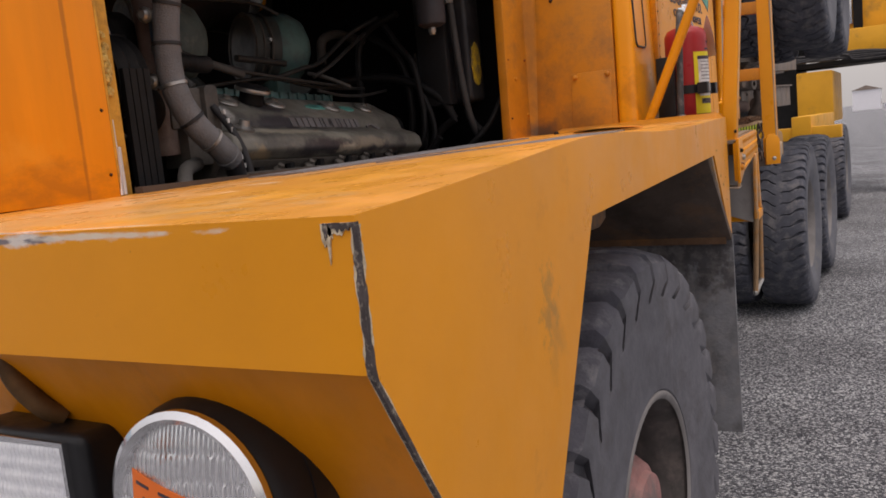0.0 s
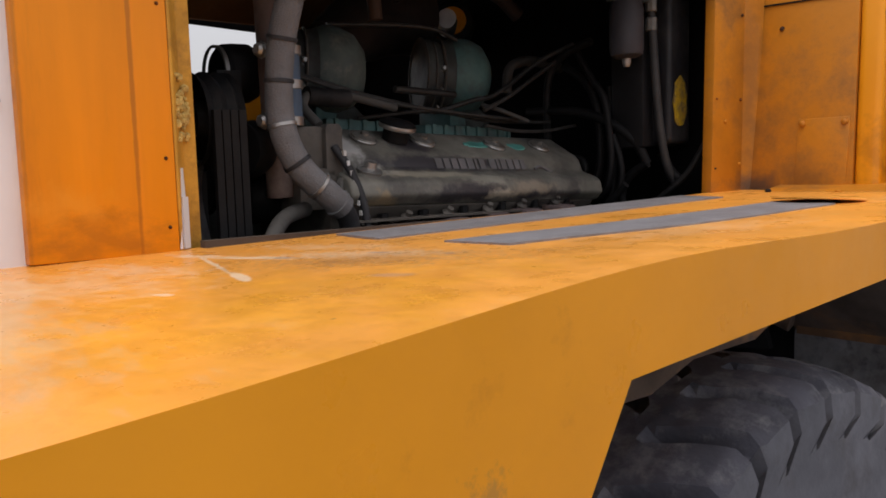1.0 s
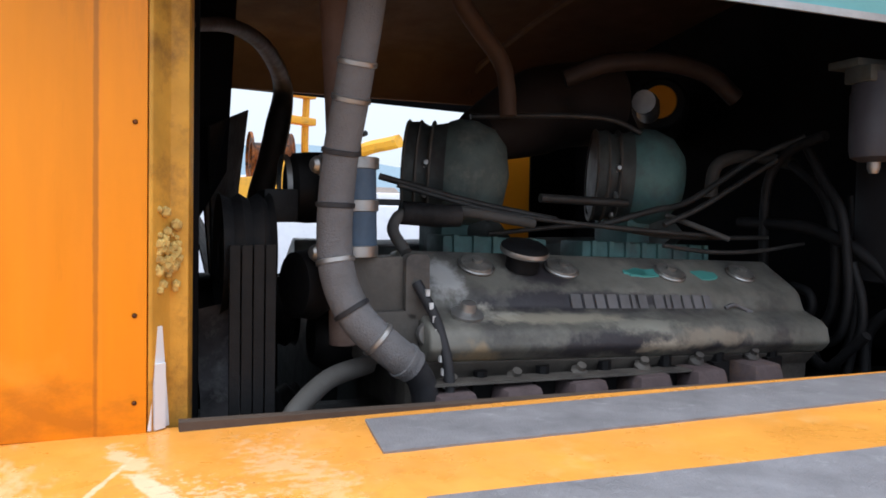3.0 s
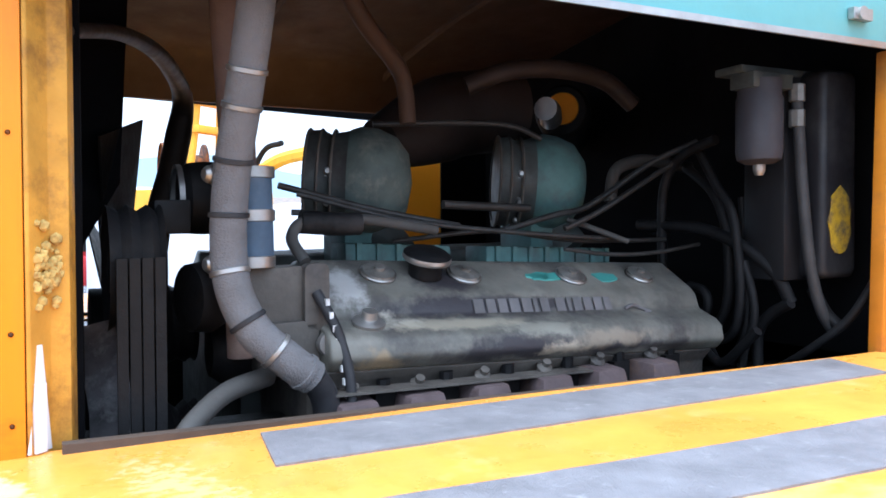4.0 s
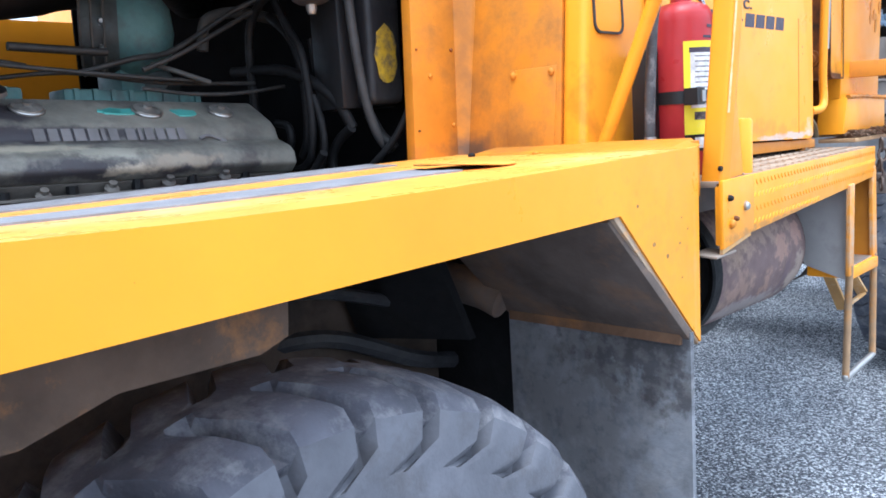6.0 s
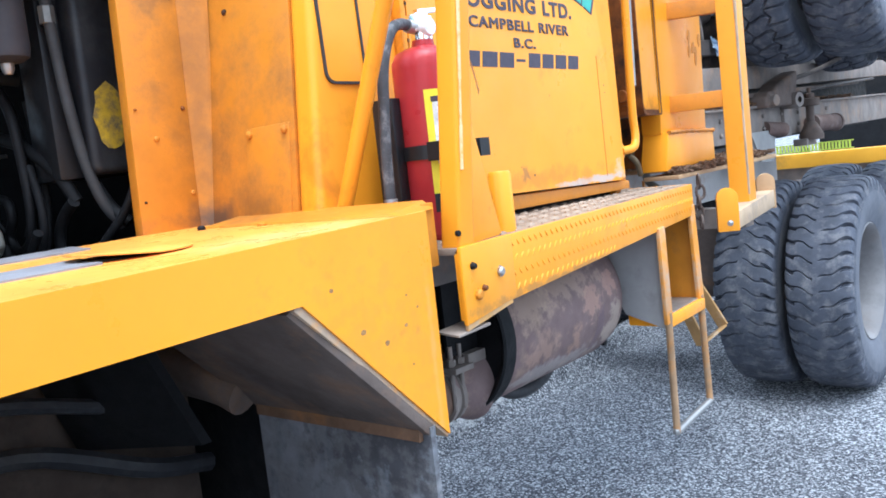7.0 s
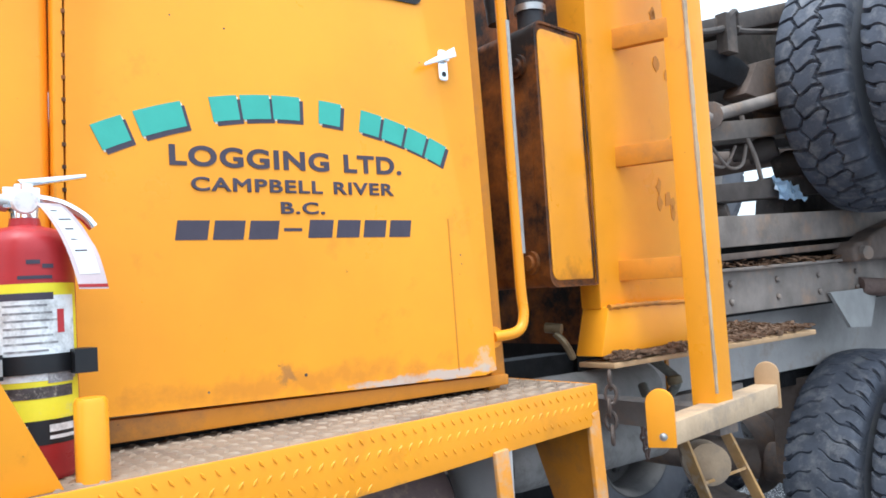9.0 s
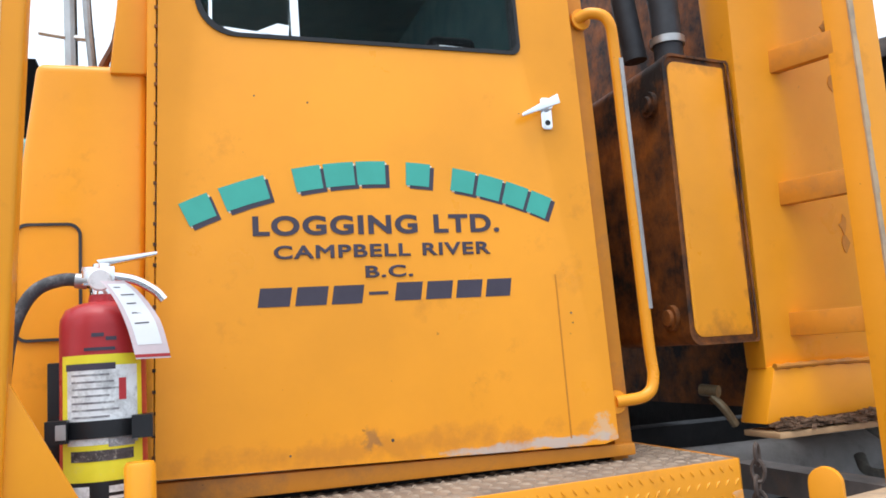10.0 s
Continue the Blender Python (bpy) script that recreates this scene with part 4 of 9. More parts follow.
def hood():
    b = B()
    e = 0.62
    pts = [(-e, 1.938), (-e, 2.06), (-0.75, 2.20), (XC, 2.28), (2 * XC + 0.75, 2.20), (2 * XC + e, 2.06), (2 * XC + e, 2.04), (2 * XC + e + 0.004, 2.04), (2 * XC + e + 0.012, 2.055), (2 * XC + 0.757, 2.185), (XC, 2.265), (-0.757, 2.185), (-e - 0.012, 2.052), (-e - 0.004, 1.938)]
    prism(b, pts, 'y', 0.75, 2.585)
    h = part("hood", b, M_TEAL, truck, "teal hood panel over the engine bay", bevel=0.003)
    b = B()
    prism(b, [(-0.645, 1.99), (-0.77, 2.172), (XC, 2.25), (2 * XC + 0.77, 2.172), (2 * XC + 0.632, 2.03), (2 * XC + 0.65, 2.03), (2 * XC + 0.78, 2.16), (XC, 2.238), (-0.78, 2.16), (-0.66, 1.99)], 'y', 0.8, 2.55)
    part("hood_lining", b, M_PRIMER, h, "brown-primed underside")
    b = B()
    for y in (1.05, 1.55, 2.05):
        tube(b, [(-0.66, y, 1.985), (-0.79, y, 2.148), (XC, y, 2.225), (2 * XC + 0.79, y, 2.148), (2 * XC + 0.68, y, 2.07)], 0.012, 6, 4)
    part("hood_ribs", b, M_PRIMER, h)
    b = B()
    box(b, -0.622, -0.617, 1.0, 2.58, 1.9335, 1.945)
    part("edge_trim", b, M_STEEL, h, "bright worn lower edge")
    b = B()
    cyl(b, (-0.61, 2.28, 1.985), (-0.60, 2.28, 1.985), 0.012)
    box(b, -0.618, -0.606, 2.26, 2.31, 1.975, 1.995)
    part("latch", b, M_STEEL, h, "small steel latch")


hood()
# far side of the engine bay
XF = 2 * XC + 0.60
bm = B()
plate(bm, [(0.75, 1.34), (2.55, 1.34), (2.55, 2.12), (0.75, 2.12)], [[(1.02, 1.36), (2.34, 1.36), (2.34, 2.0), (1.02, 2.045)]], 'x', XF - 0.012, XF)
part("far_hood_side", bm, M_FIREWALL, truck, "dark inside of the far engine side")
bm = B()
hexa(bm, [(XF - 0.02, 1.98, 1.36), (XF - 0.02, 2.45, 1.36), (XF - 0.024, 2.45, 1.36), (XF - 0.024, 1.98, 1.36)],
     [(XF - 0.08, 1.98, 1.93), (XF - 0.08, 2.45, 1.93), (XF - 0.084, 2.45, 1.93), (XF - 0.084, 1.98, 1.93)])
part("far_side_panel", bm, M_PAINT, truck, "orange sheet panel leaning in the far opening")
# post at the rear of the opening and the cowl
def xp(y):
    """The post's outer face."""
    return -0.633 + 0.12 * (y - 2.377)


bm = B()
prism(bm, [(2.377, 1.37), (2.500, 1.374), (2.515, 1.938), (2.394, 1.938)], 'x', lambda y, z: xp(y) - 0.029, lambda y, z: xp(y))
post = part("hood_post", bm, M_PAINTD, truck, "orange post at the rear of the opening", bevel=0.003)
bm = B()
hexa(bm, [(xp(2.50) - 0.006, 2.495, 1.374), (xp(2.50) - 0.002, 2.499, 1.374), (-0.598, 2.527, 1.374), (-0.602, 2.523, 1.374)],
     [(xp(2.51) - 0.006, 2.510, 1.938), (xp(2.51) - 0.002, 2.514, 1.938), (-0.598, 2.585, 1.938), (-0.602, 2.581, 1.938)])
part("return_flange", bm, M_PAINTD, post)
for y, z, r in ((2.432, 1.562, 0.006), (2.392, 1.44, 0.0025), (2.397, 1.62, 0.0025), (2.492, 1.45, 0.005), (2.495, 1.62, 0.004), (2.50, 1.84, 0.004)):
    bolt(post, (xp(y), y, z), (1, 0, 0), r, 0.004, M_PAINTD if r > 0.0045 else M_RUSTY)
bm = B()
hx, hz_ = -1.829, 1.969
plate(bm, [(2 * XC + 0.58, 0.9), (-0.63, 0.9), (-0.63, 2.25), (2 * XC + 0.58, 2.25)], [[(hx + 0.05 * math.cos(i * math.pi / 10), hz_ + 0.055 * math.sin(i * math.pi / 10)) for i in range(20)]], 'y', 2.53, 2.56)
part("firewall", bm, M_FIREWALL, truck, "firewall coloured near black for the bay's shade")
cab = thing("truck_cab", (XC, 3.1, 1.3), "orange truck cab with lettered driver's door", "cab")
XD = -0.275


def cab_body():
    w = 2 * XC - XD
    b = B()
    lean = 0.125

    def yf(z):
        return 2.520 + lean * (z - 1.38)
    # cowl: front sheet and side sheet
    hexa(b, [(-0.612, yf(1.36), 1.36), (XD - 0.061, yf(1.36), 1.36), (XD - 0.061, yf(1.36) + 0.02, 1.36), (-0.612, yf(1.36) + 0.02, 1.36)],
         [(-0.612, yf(2.10), 2.10), (XD - 0.083, yf(2.10), 2.10), (XD - 0.083, yf(2.10) + 0.02, 2.10), (-0.612, yf(2.10) + 0.02, 2.10)])
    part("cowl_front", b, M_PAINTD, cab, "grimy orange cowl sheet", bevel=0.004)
    b = B()
    box(b, 2 * XC - 0.2, 2 * XC + 0.555, 2.49, 2.51, 1.36, 2.1)
    part("cowl_front", b, M_PAINT, cab, bevel=0.004)
    b = B()
    prism(b, [(yf(1.33), 1.33), (2.782, 1.33), (2.80, 2.12), (yf(2.12), 2.12)], 'x', lambda y, z: XD - 0.06 - 0.03 * (z - 1.36), lambda y, z: XD - 0.03 * (z - 1.36))
    part("cowl_side", b, M_PAINT, cab, "orange cowl side sheet", bevel=0.018, seg=4)
    b = B()
    hexa(b, [(-0.482, yf(1.38) - 0.0035, 1.38), (-0.352, yf(1.38) - 0.0035, 1.38), (-0.352, yf(1.38) + 0.01, 1.38), (-0.482, yf(1.38) + 0.01, 1.38)],
         [(-0.482, yf(1.56) - 0.0035, 1.56), (-0.352, yf(1.56) - 0.0035, 1.56), (-0.352, yf(1.56) + 0.01, 1.56), (-0.482, yf(1.56) + 0.01, 1.56)])
    part("cowl_patch", b, M_PAINTD, cab, "bolted orange patch plate", bevel=0.002)
    for x in (-0.470, -0.364):
        bolt(cab, (x, yf(1.548) - 0.0045, 1.548), (0, -1, 0), 0.008, 0.006, M_PAINTD)
    for x, z in ((-0.375, 1.862), (-0.545, 1.80), (-0.51, 2.02)):
        bolt(cab, (x, yf(z), z), (0, -1, 0), 0.006, 0.005, M_RUSTY)
    b = B()
    hexa(b, [(-0.60, yf(1.867) - 0.004, 1.866), (-0.38, yf(1.867) - 0.004, 1.860), (-0.38, yf(1.867) + 0.004, 1.860), (-0.60, yf(1.867) + 0.004, 1.866)],
         [(-0.60, yf(1.867) - 0.004, 1.870), (-0.38, yf(1.867) - 0.004, 1.864), (-0.38, yf(1.867) + 0.004, 1.864), (-0.60, yf(1.867) + 0.004, 1.870)])
    part("sheet_seam", b, M_DARK, cab)
    # access panel with its rubber seal
    b = B()
    prism(b, rounded(2.583, 2.683, 1.623, 1.820, 0.02), 'x', XD - 0.02, lambda y, z: XD + 0.0015 - 0.03 * (z - 1.36))
    ap = part("access_panel", b, M_PAINT, cab, "orange access panel")
    b = B()
    plate(b, rounded(2.579, 2.687, 1.619, 1.824, 0.022), [rounded(2.584, 2.682, 1.624, 1.819, 0.018)], 'x', XD - 0.02, lambda y, z: XD + 0.0045 - 0.03 * (z - 1.36))
    part("seal", b, M_HOSE, ap, "black rubber seal")
    # hinge strip
    b = B()
    prism(b, [(2.781, 1.345), (2.797, 1.345), (2.832, 2.75), (2.816, 2.75)], 'x', XD - 0.03, XD + 0.006)
    hs = part("hinge_strip", b, M_PAINT, cab, "orange piano hinge", bevel=0.003)
    for k in range(26):
        z = 1.37 + k * 0.037
        y = 2.798 + 0.025 * (z - 1.345)
        b = B()
        box(b, XD - 0.005, XD + 0.0075, y - 0.004, y + 0.002, z, z + 0.006)
        part("hinge_slot", b, M_RUSTY, hs)
    # pillars, roof, rear
    b = B()
    hexa(b, [(XD - 0.08, 2.735, 2.10), (XD - 0.012, 2.735, 2.10), (XD - 0.012, 2.80, 2.10), (XD - 0.08, 2.80, 2.10)],
         [(XD - 0.16, 2.80, 2.78), (XD - 0.05, 2.80, 2.78), (XD - 0.05, 2.86, 2.78), (XD - 0.16, 2.86, 2.78)])
    part("windscreen_pillar", b, M_PAINT, cab, bevel=0.008)
    b = B()
    prism(b, [(3.692, 1.335), (3.735, 1.335), (3.70, 2.78), (3.655, 2.78)], 'x', XD - 0.05, XD - 0.012)
    part("rear_pillar", b, M_PAINTD, cab, bevel=0.008)
    b = B()
    hexa(b, [(w, 3.70, 1.2), (XD - 0.03, 3.70, 1.2), (XD - 0.03, 3.735, 1.2), (w, 3.735, 1.2)],
         [(w, 3.66, 2.78), (XD - 0.04, 3.66, 2.78), (XD - 0.04, 3.70, 2.78), (w, 3.70, 2.78)])
    part("rear_wall", b, M_PAINTD, cab, bevel=0.006)
    b = B()
    box(b, w, XD - 0.02, 2.75, 3.72, 2.76, 2.84)
    part("roof", b, M_PAINT, cab, "orange cab roof", bevel=0.03, seg=3)
    b = B()
    box(b, w, XD - 0.05, 2.53, 3.70, 1.2, 1.34)
    part("cab_floor", b, M_DARK, cab)
    b = B()
    plate(b, [(2.56, 1.34), (3.7, 1.34), (3.66, 2.78), (2.83, 2.78), (2.6, 2.12)], [[(2.9, 2.2), (3.55, 2.2), (3.53, 2.68), (2.95, 2.68)]], 'x', w - 0.02, w + 0.02)
    part("far_cab_side", b, M_PAINT, cab)
    # sill below the door, and interior
    b = B()
    hexa(b, [(XD - 0.05, 2.79, 1.325), (XD - 0.004, 2.79, 1.325), (XD - 0.004, 3.735, 1.322), (XD - 0.05, 3.735, 1.322)],
         [(XD - 0.05, 2.79, 1.366), (XD - 0.004, 2.79, 1.366), (XD - 0.004, 3.735, 1.346), (XD - 0.05, 3.735, 1.346)])
    part("door_sill", b, M_PAINTD, cab, bevel=0.004)
    b = B()
    box(b, -1.1, -0.6, 3.1, 3.5, 1.6, 1.75)
    box(b, -1.1, -0.6, 3.45, 3.58, 1.7, 2.35)
    part("seat", b, M_BLACK, cab, "black seat", bevel=0.03, seg=3)
    b = B()
    box(b, w + 0.03, XD - 0.055, 3.64, 3.655, 1.34, 2.76)
    box(b, w + 0.03, XD - 0.055, 2.8, 3.64, 2.72, 2.75)
    part("cab_lining", b, M_CAB_IN, cab, "dark teal cab lining")
    b = B()
    box(b, -1.75, -0.45, 2.62, 2.84, 1.95, 2.16)
    part("dashboard", b, M_BLACK, cab, bevel=0.03, seg=3)
    # mirror bracket ahead of the door
    b = B()
    tube(b, [(-0.38, 2.70, 2.13), (-0.36, 2.69, 2.3), (-0.36, 2.69, 2.6)], 0.008, 8)
    tube(b, [(-0.40, 2.66, 2.10), (-0.40, 2.655, 2.45)], 0.012, 8)
    tube(b, [(-0.42, 2.60, 2.225), (-0.40, 2.655, 2.21), (-0.38, 2.70, 2.20)], 0.006, 6)
    part("mirror_bracket", b, M_STEEL, cab, "grey mirror bracket")
    b = B()
    tube(b, [(-0.33, 2.72, 2.125), (-0.33, 2.75, 2.2), (-0.33, 2.765, 2.35)], 0.008, 8)
    part("wiper_hose", b, M_RUSTY, cab)
    b = B()
    hexa(b, [(w + 0.1, 2.72, 2.12), (XD - 0.1, 2.72, 2.12), (XD - 0.1, 2.724, 2.12), (w + 0.1, 2.724, 2.12)],
         [(w + 0.1, 2.82, 2.76), (XD - 0.15, 2.82, 2.76), (XD - 0.15, 2.824, 2.76), (w + 0.1, 2.824, 2.76)])
    part("windscreen", b, M_GLASS, cab, "windscreen glass").visible_shadow = False


cab_body()


def door():
    lower, upper = (2.80, 1.372), (3.69, 1.352)
    outer = [(2.80, 1.372), (3.66, 1.352), (3.692, 1.36), (3.655, 2.74), (3.62, 2.77), (2.87, 2.77), (2.835, 2.74)]
    hole = []
    base = rounded(2.886, 3.545, 2.168, 2.68, [0.075, 0.02, 0.06, 0.09], 8)
    for y, z in base:
        hole.append((y + 0.02 * (z - 2.168) * (1 if y < 3.2 else -1), z + 0.03 * max(0, 3.2 - y) * (1 if z < 2.4 else 0)))
    b = B()
    plate(b, outer, [hole], 'x', XD - 0.035, XD + 0.006)
    d = part("driver_door", b, M_PAINT, cab, "orange steel door with painted company lettering", bevel=0.004)
    # frame and panes of the window
    inner = [(y + (0.008 if y < 3.2 else -0.008), z + (0.008 if z < 2.4 else -0.008)) for y, z in hole]
    b = B()
    plate(b, hole, [inner], 'x', XD - 0.03, XD + 0.009)
    wf = part("window", b, M_BLACK, d, "black-edged door window with a chrome vent frame")
    b = B()
    prism(b, inner, 'x', XD - 0.018, XD - 0.014)
    pane = part("pane", b, M_GLASS, wf)
    pane.visible_shadow = False
    b = B()
    prism(b, [(3.066, 2.174), (3.082, 2.174), (3.075, 2.67), (3.06, 2.67)], 'x', XD - 0.03, XD + 0.004)
    prism(b, [(2.912, 2.205), (2.918, 2.203), (2.925, 2.6), (2.919, 2.6)], 'x', XD - 0.03, XD + 0.002)
    prism(b, [(2.93, 2.184), (3.07, 2.176), (3.07, 2.183), (2.94, 2.196)], 'x', XD - 0.03, XD + 0.002)
    prism(b, [(3.0, 2.19), (3.06, 2.18), (3.062, 2.205), (3.04, 2.208)], 'x', XD - 0.03, XD + 0.003)
    part("vent_frame", b, M_CHROME, wf, "chrome vent window frame")
    b = B()
    prism(b, [(3.375, 2.178), (3.535, 2.172), (3.535, 2.184), (3.375, 2.192)], 'x', XD - 0.06, XD - 0.02)
    part("white_ledge", b, M_WLABEL, wf)
    # handle
    b = B()
    prism(b, rounded(3.578, 3.603, 2.005, 2.075, 0.008, 3), 'x', XD + 0.006, XD + 0.012)
    h = part("door_handle", b, M_CHROME, d, "chrome lever handle", bevel=0.002)
    b = B()
    hexa(b, [(XD + 0.018, 3.527, 2.026), (XD + 0.03, 3.527, 2.026), (XD + 0.03, 3.617, 2.058), (XD + 0.018, 3.617, 2.058)],
         [(XD + 0.018, 3.527, 2.034), (XD + 0.03, 3.527, 2.034), (XD + 0.03, 3.612, 2.08), (XD + 0.018, 3.612, 2.08)])
    cyl(b, (XD + 0.006, 3.592, 2.055), (XD + 0.024, 3.592, 2.055), 0.012, 0.01, 14)
    part("lever", b, M_CHROME, h, bevel=0.003)
    b = B()
    cyl(b, (XD + 0.0115, 3.592, 2.02), (XD + 0.0128, 3.592, 2.02), 0.006, n=12)
    part("keyhole", b, M_BLACK, h)
    # chips
    for y, z, r in ((3.61, 1.62, 0.004), (3.612, 1.60, 0.003), (2.99, 2.06, 0.003), (3.09, 2.05, 0.0035), (3.53, 2.04, 0.002), (3.22, 1.40, 0.006), (3.03, 1.39, 0.004)):
        b = B()
        lathe(b, [(0, 0.0008), (r * 0.55, 0.0004), (r * 0.55, -0.003)], (XD + 0.0062, y, z), (1, 0, 0), 7)
        part("paint_chip", b, M_BARE, d)
    # a welded seam down the rear of the door skin
    b = B()
    prism(b, [(3.585, 1.37), (3.588, 1.37), (3.583, 1.70), (3.58, 1.70)], 'x', XD, XD + 0.007)
    part("skin_seam", b, M_PAINTD, d)
    return d


drv = door()


def lettering(text, y, z, size, wide, parent, material, rise=0.0, label=""):
    """Words painted on the door, centred on y."""
    cu = bpy.data.curves.new("lettering", 'FONT')
    cu.body, cu.size, cu.align_x = text, size, 'CENTER'
    cu.extrude, cu.offset, cu.space_character = 0.0006, 0.0017 if size > 0.04 else 0.0, 1.12
    cu.bevel_depth = 0.0 if size > 0.04 else 0.0009
    tmp = bpy.data.objects.new("lettering", cu)
    scene.collection.objects.link(tmp)
    dg = bpy.context.evaluated_depsgraph_get()
    me = bpy.data.meshes.new_from_object(tmp.evaluated_get(dg))
    bpy.data.objects.remove(tmp)
    bpy.data.curves.remove(cu)
    xs = [v.co.x for v in me.vertices]
    k = wide / (max(xs) - min(xs))
    me.transform(Matrix.Translation((XD + 0.0068, y, z)) @ Matrix(((0, 0, 1, 0), (1, 0, 0, 0), (0, 1, 0, 0), (0, 0, 0, 1))) @ Matrix.Rotation(rise, 4, 'Z') @ Matrix.Diagonal((k, 1, 1, 1)))
    me.materials.clear()
    me.materials.append(material)
    ob = new("lettering", me)
    WORLD[ob.name] = Matrix.Identity(4)
    ob.parent = parent
    ob.matrix_parent_inverse = WORLD[parent.name].inverted()
    ob["label"] = label
    return ob


lettering("LOGGING", 3.136, 1.793, 0.049, 0.316, drv, M_INK, 0.0, "dark painted word")
lettering("LTD.", 3.396, 1.793, 0.049, 0.138, drv, M_INK, 0.0, "dark painted word")
lettering("CAMPBELL", 3.145, 1.748, 0.034, 0.262, drv, M_INK, 0.0, "dark painted word")
lettering("RIVER", 3.37, 1.748, 0.034, 0.142, drv, M_INK, 0.0, "dark painted word")
lettering("B.C.", 3.232, 1.708, 0.031, 0.094, drv, M_INK, 0.0, "dark painted letters")


def bar(y0, y1, z0, z1, lean, material, x=0.0068, turn=0.0, name="painted_bar"):
    """A slanted plain bar in place of lettering."""
    b = B()
    cy, cz = (y0 + y1) / 2, (z0 + z1) / 2
    pts = []
    for y, z in ((y0, z0), (y1, z0), (y1 + lean, z1), (y0 + lean, z1)):
        dy, dz = y - cy, z - cz
        pts.append((cy + dy * math.cos(turn) - dz * math.sin(turn), cz + dy * math.sin(turn) + dz * math.cos(turn)))
    prism(b, pts, 'x', XD + 0.005, XD + x)
    return part(name, b, material, drv)


for k in range(3):
    bar(2.982 + 0.068 * k, 3.040 + 0.068 * k, 1.659, 1.694, 0.006, M_INK)
bar(3.190, 3.228, 1.674, 1.680, 0.0, M_INK)
for k in range(4):
    bar(3.240 + 0.062 * k, 3.292 + 0.062 * k, 1.661, 1.696, 0.006, M_INK)
# the arched line as teal blocks with dark shadows
cyc, czc, rad = 3.225, 1.04, 0.872
for a0, a1 in [(0.69 * p, 0.69 * q) for p, q in ((-36, -31), (-29, -21), (-16, -11), (-10.4, -4.9), (-4.4, 1.0), (5, 9.6), (14, 18.6), (19.3, 24.2), (24.9, 29.6), (30.3, 34.6))]:
    for mtl, off, x in ((M_DECAL, (0.003, -0.003), 0.0064), (M_INK, (0.008, -0.007), 0.0068), (M_TEALINK, (0, 0), 0.0074)):
        b = B()
        pts = []
        for r, seq in ((rad - 0.023, (a0, (a0 + a1) / 2, a1)), (rad + 0.023, (a1, (a0 + a1) / 2, a0))):
            for a in seq:
                pts.append((cyc + r * math.sin(radians(a)) + off[0], czc + r * math.cos(radians(a)) + off[1]))
        prism(b, pts, 'x', XD + 0.004, XD + x)
        part("painted_block", b, mtl, drv)

# grab bar behind the door
grab = thing("grab_bar", (-0.28, 3.72, 1.4), "bent orange tube grab bar, worn to bare steel", "grab bar")
bm = B()
tube(bm, [(-0.285, 3.69, 2.262), (-0.258, 3.715, 2.268), (-0.24, 3.745, 2.245), (-0.246, 3.757, 2.17), (-0.262, 3.772, 1.9), (-0.277, 3.788, 1.56), (-0.275, 3.79, 1.475), (-0.272, 3.765, 1.44), (-0.28, 3.70, 1.432)], 0.0125, 14, 8)
part("tube", bm, M_PAINT, grab)
bm = B()
tube(bm, [(-0.237, 3.764, 2.16), (-0.2525, 3.779, 1.9), (-0.267, 3.794, 1.62)], 0.0062, 8)
part("worn_streak", bm, M_STEEL, grab, "streak worn to bare steel")
for z in (2.262, 1.432):
    bm = B()
    lathe(bm, [(0, 0.006), (0.024, 0.006), (0.024, 0)], (-0.283, 3.70, z), (1, 0.1, 0), 16)
    part("flange", bm, M_PAINT, grab)


# ---- running board with its steps ----
board = thing("running_board", (-0.2, 3.2, 1.2), "orange diamond-plate running board with hanging step", "running board")


def xb(y):
    """The board's outer edge, which draws in towards the rear."""
    return 0.001 - 0.118 * (y - 2.56)


ZB = 1.311
bm = B()
hexa(bm, [(-0.62, 2.56, ZB - 0.012), (xb(2.56), 2.56, ZB - 0.012), (xb(3.89), 3.89, ZB - 0.012), (-0.62, 3.89, ZB - 0.012)],
     [(-0.62, 2.56, ZB), (xb(2.56), 2.56, ZB), (xb(3.89), 3.89, ZB), (-0.62, 3.89, ZB)])
top = part("deck", bm, M_DECK, board, "worn grey-brown tread plate", bevel=0.003)
bm = B()
hexa(bm, [(xb(2.56) - 0.012, 2.56, ZB - 0.122), (xb(2.56) + 0.001, 2.56, ZB - 0.122), (xb(3.89) + 0.001, 3.89, ZB - 0.092), (xb(3.89) - 0.012, 3.89, ZB - 0.092)],
     [(xb(2.56) - 0.012, 2.56, ZB - 0.001), (xb(2.56) + 0.001, 2.56, ZB + 0.001), (xb(3.89) + 0.001, 3.89, ZB + 0.001), (xb(3.89) - 0.012, 3.89, ZB - 0.001)])
face = part("front_face", bm, M_PAINT, board, "orange diamond-plate edge", bevel=0.004)
bm = B()
hexa(bm, [(-0.62, 3.882, ZB - 0.09), (xb(3.89), 3.882, ZB - 0.09), (xb(3.89), 3.893, ZB - 0.09), (-0.62, 3.893, ZB - 0.09)],
     [(-0.62, 3.882, ZB + 0.001), (xb(3.89), 3.882, ZB + 0.001), (xb(3.89), 3.893, ZB + 0.001), (-0.62, 3.893, ZB + 0.001)])
part("end_face", bm, M_PAINTD, board, bevel=0.003)


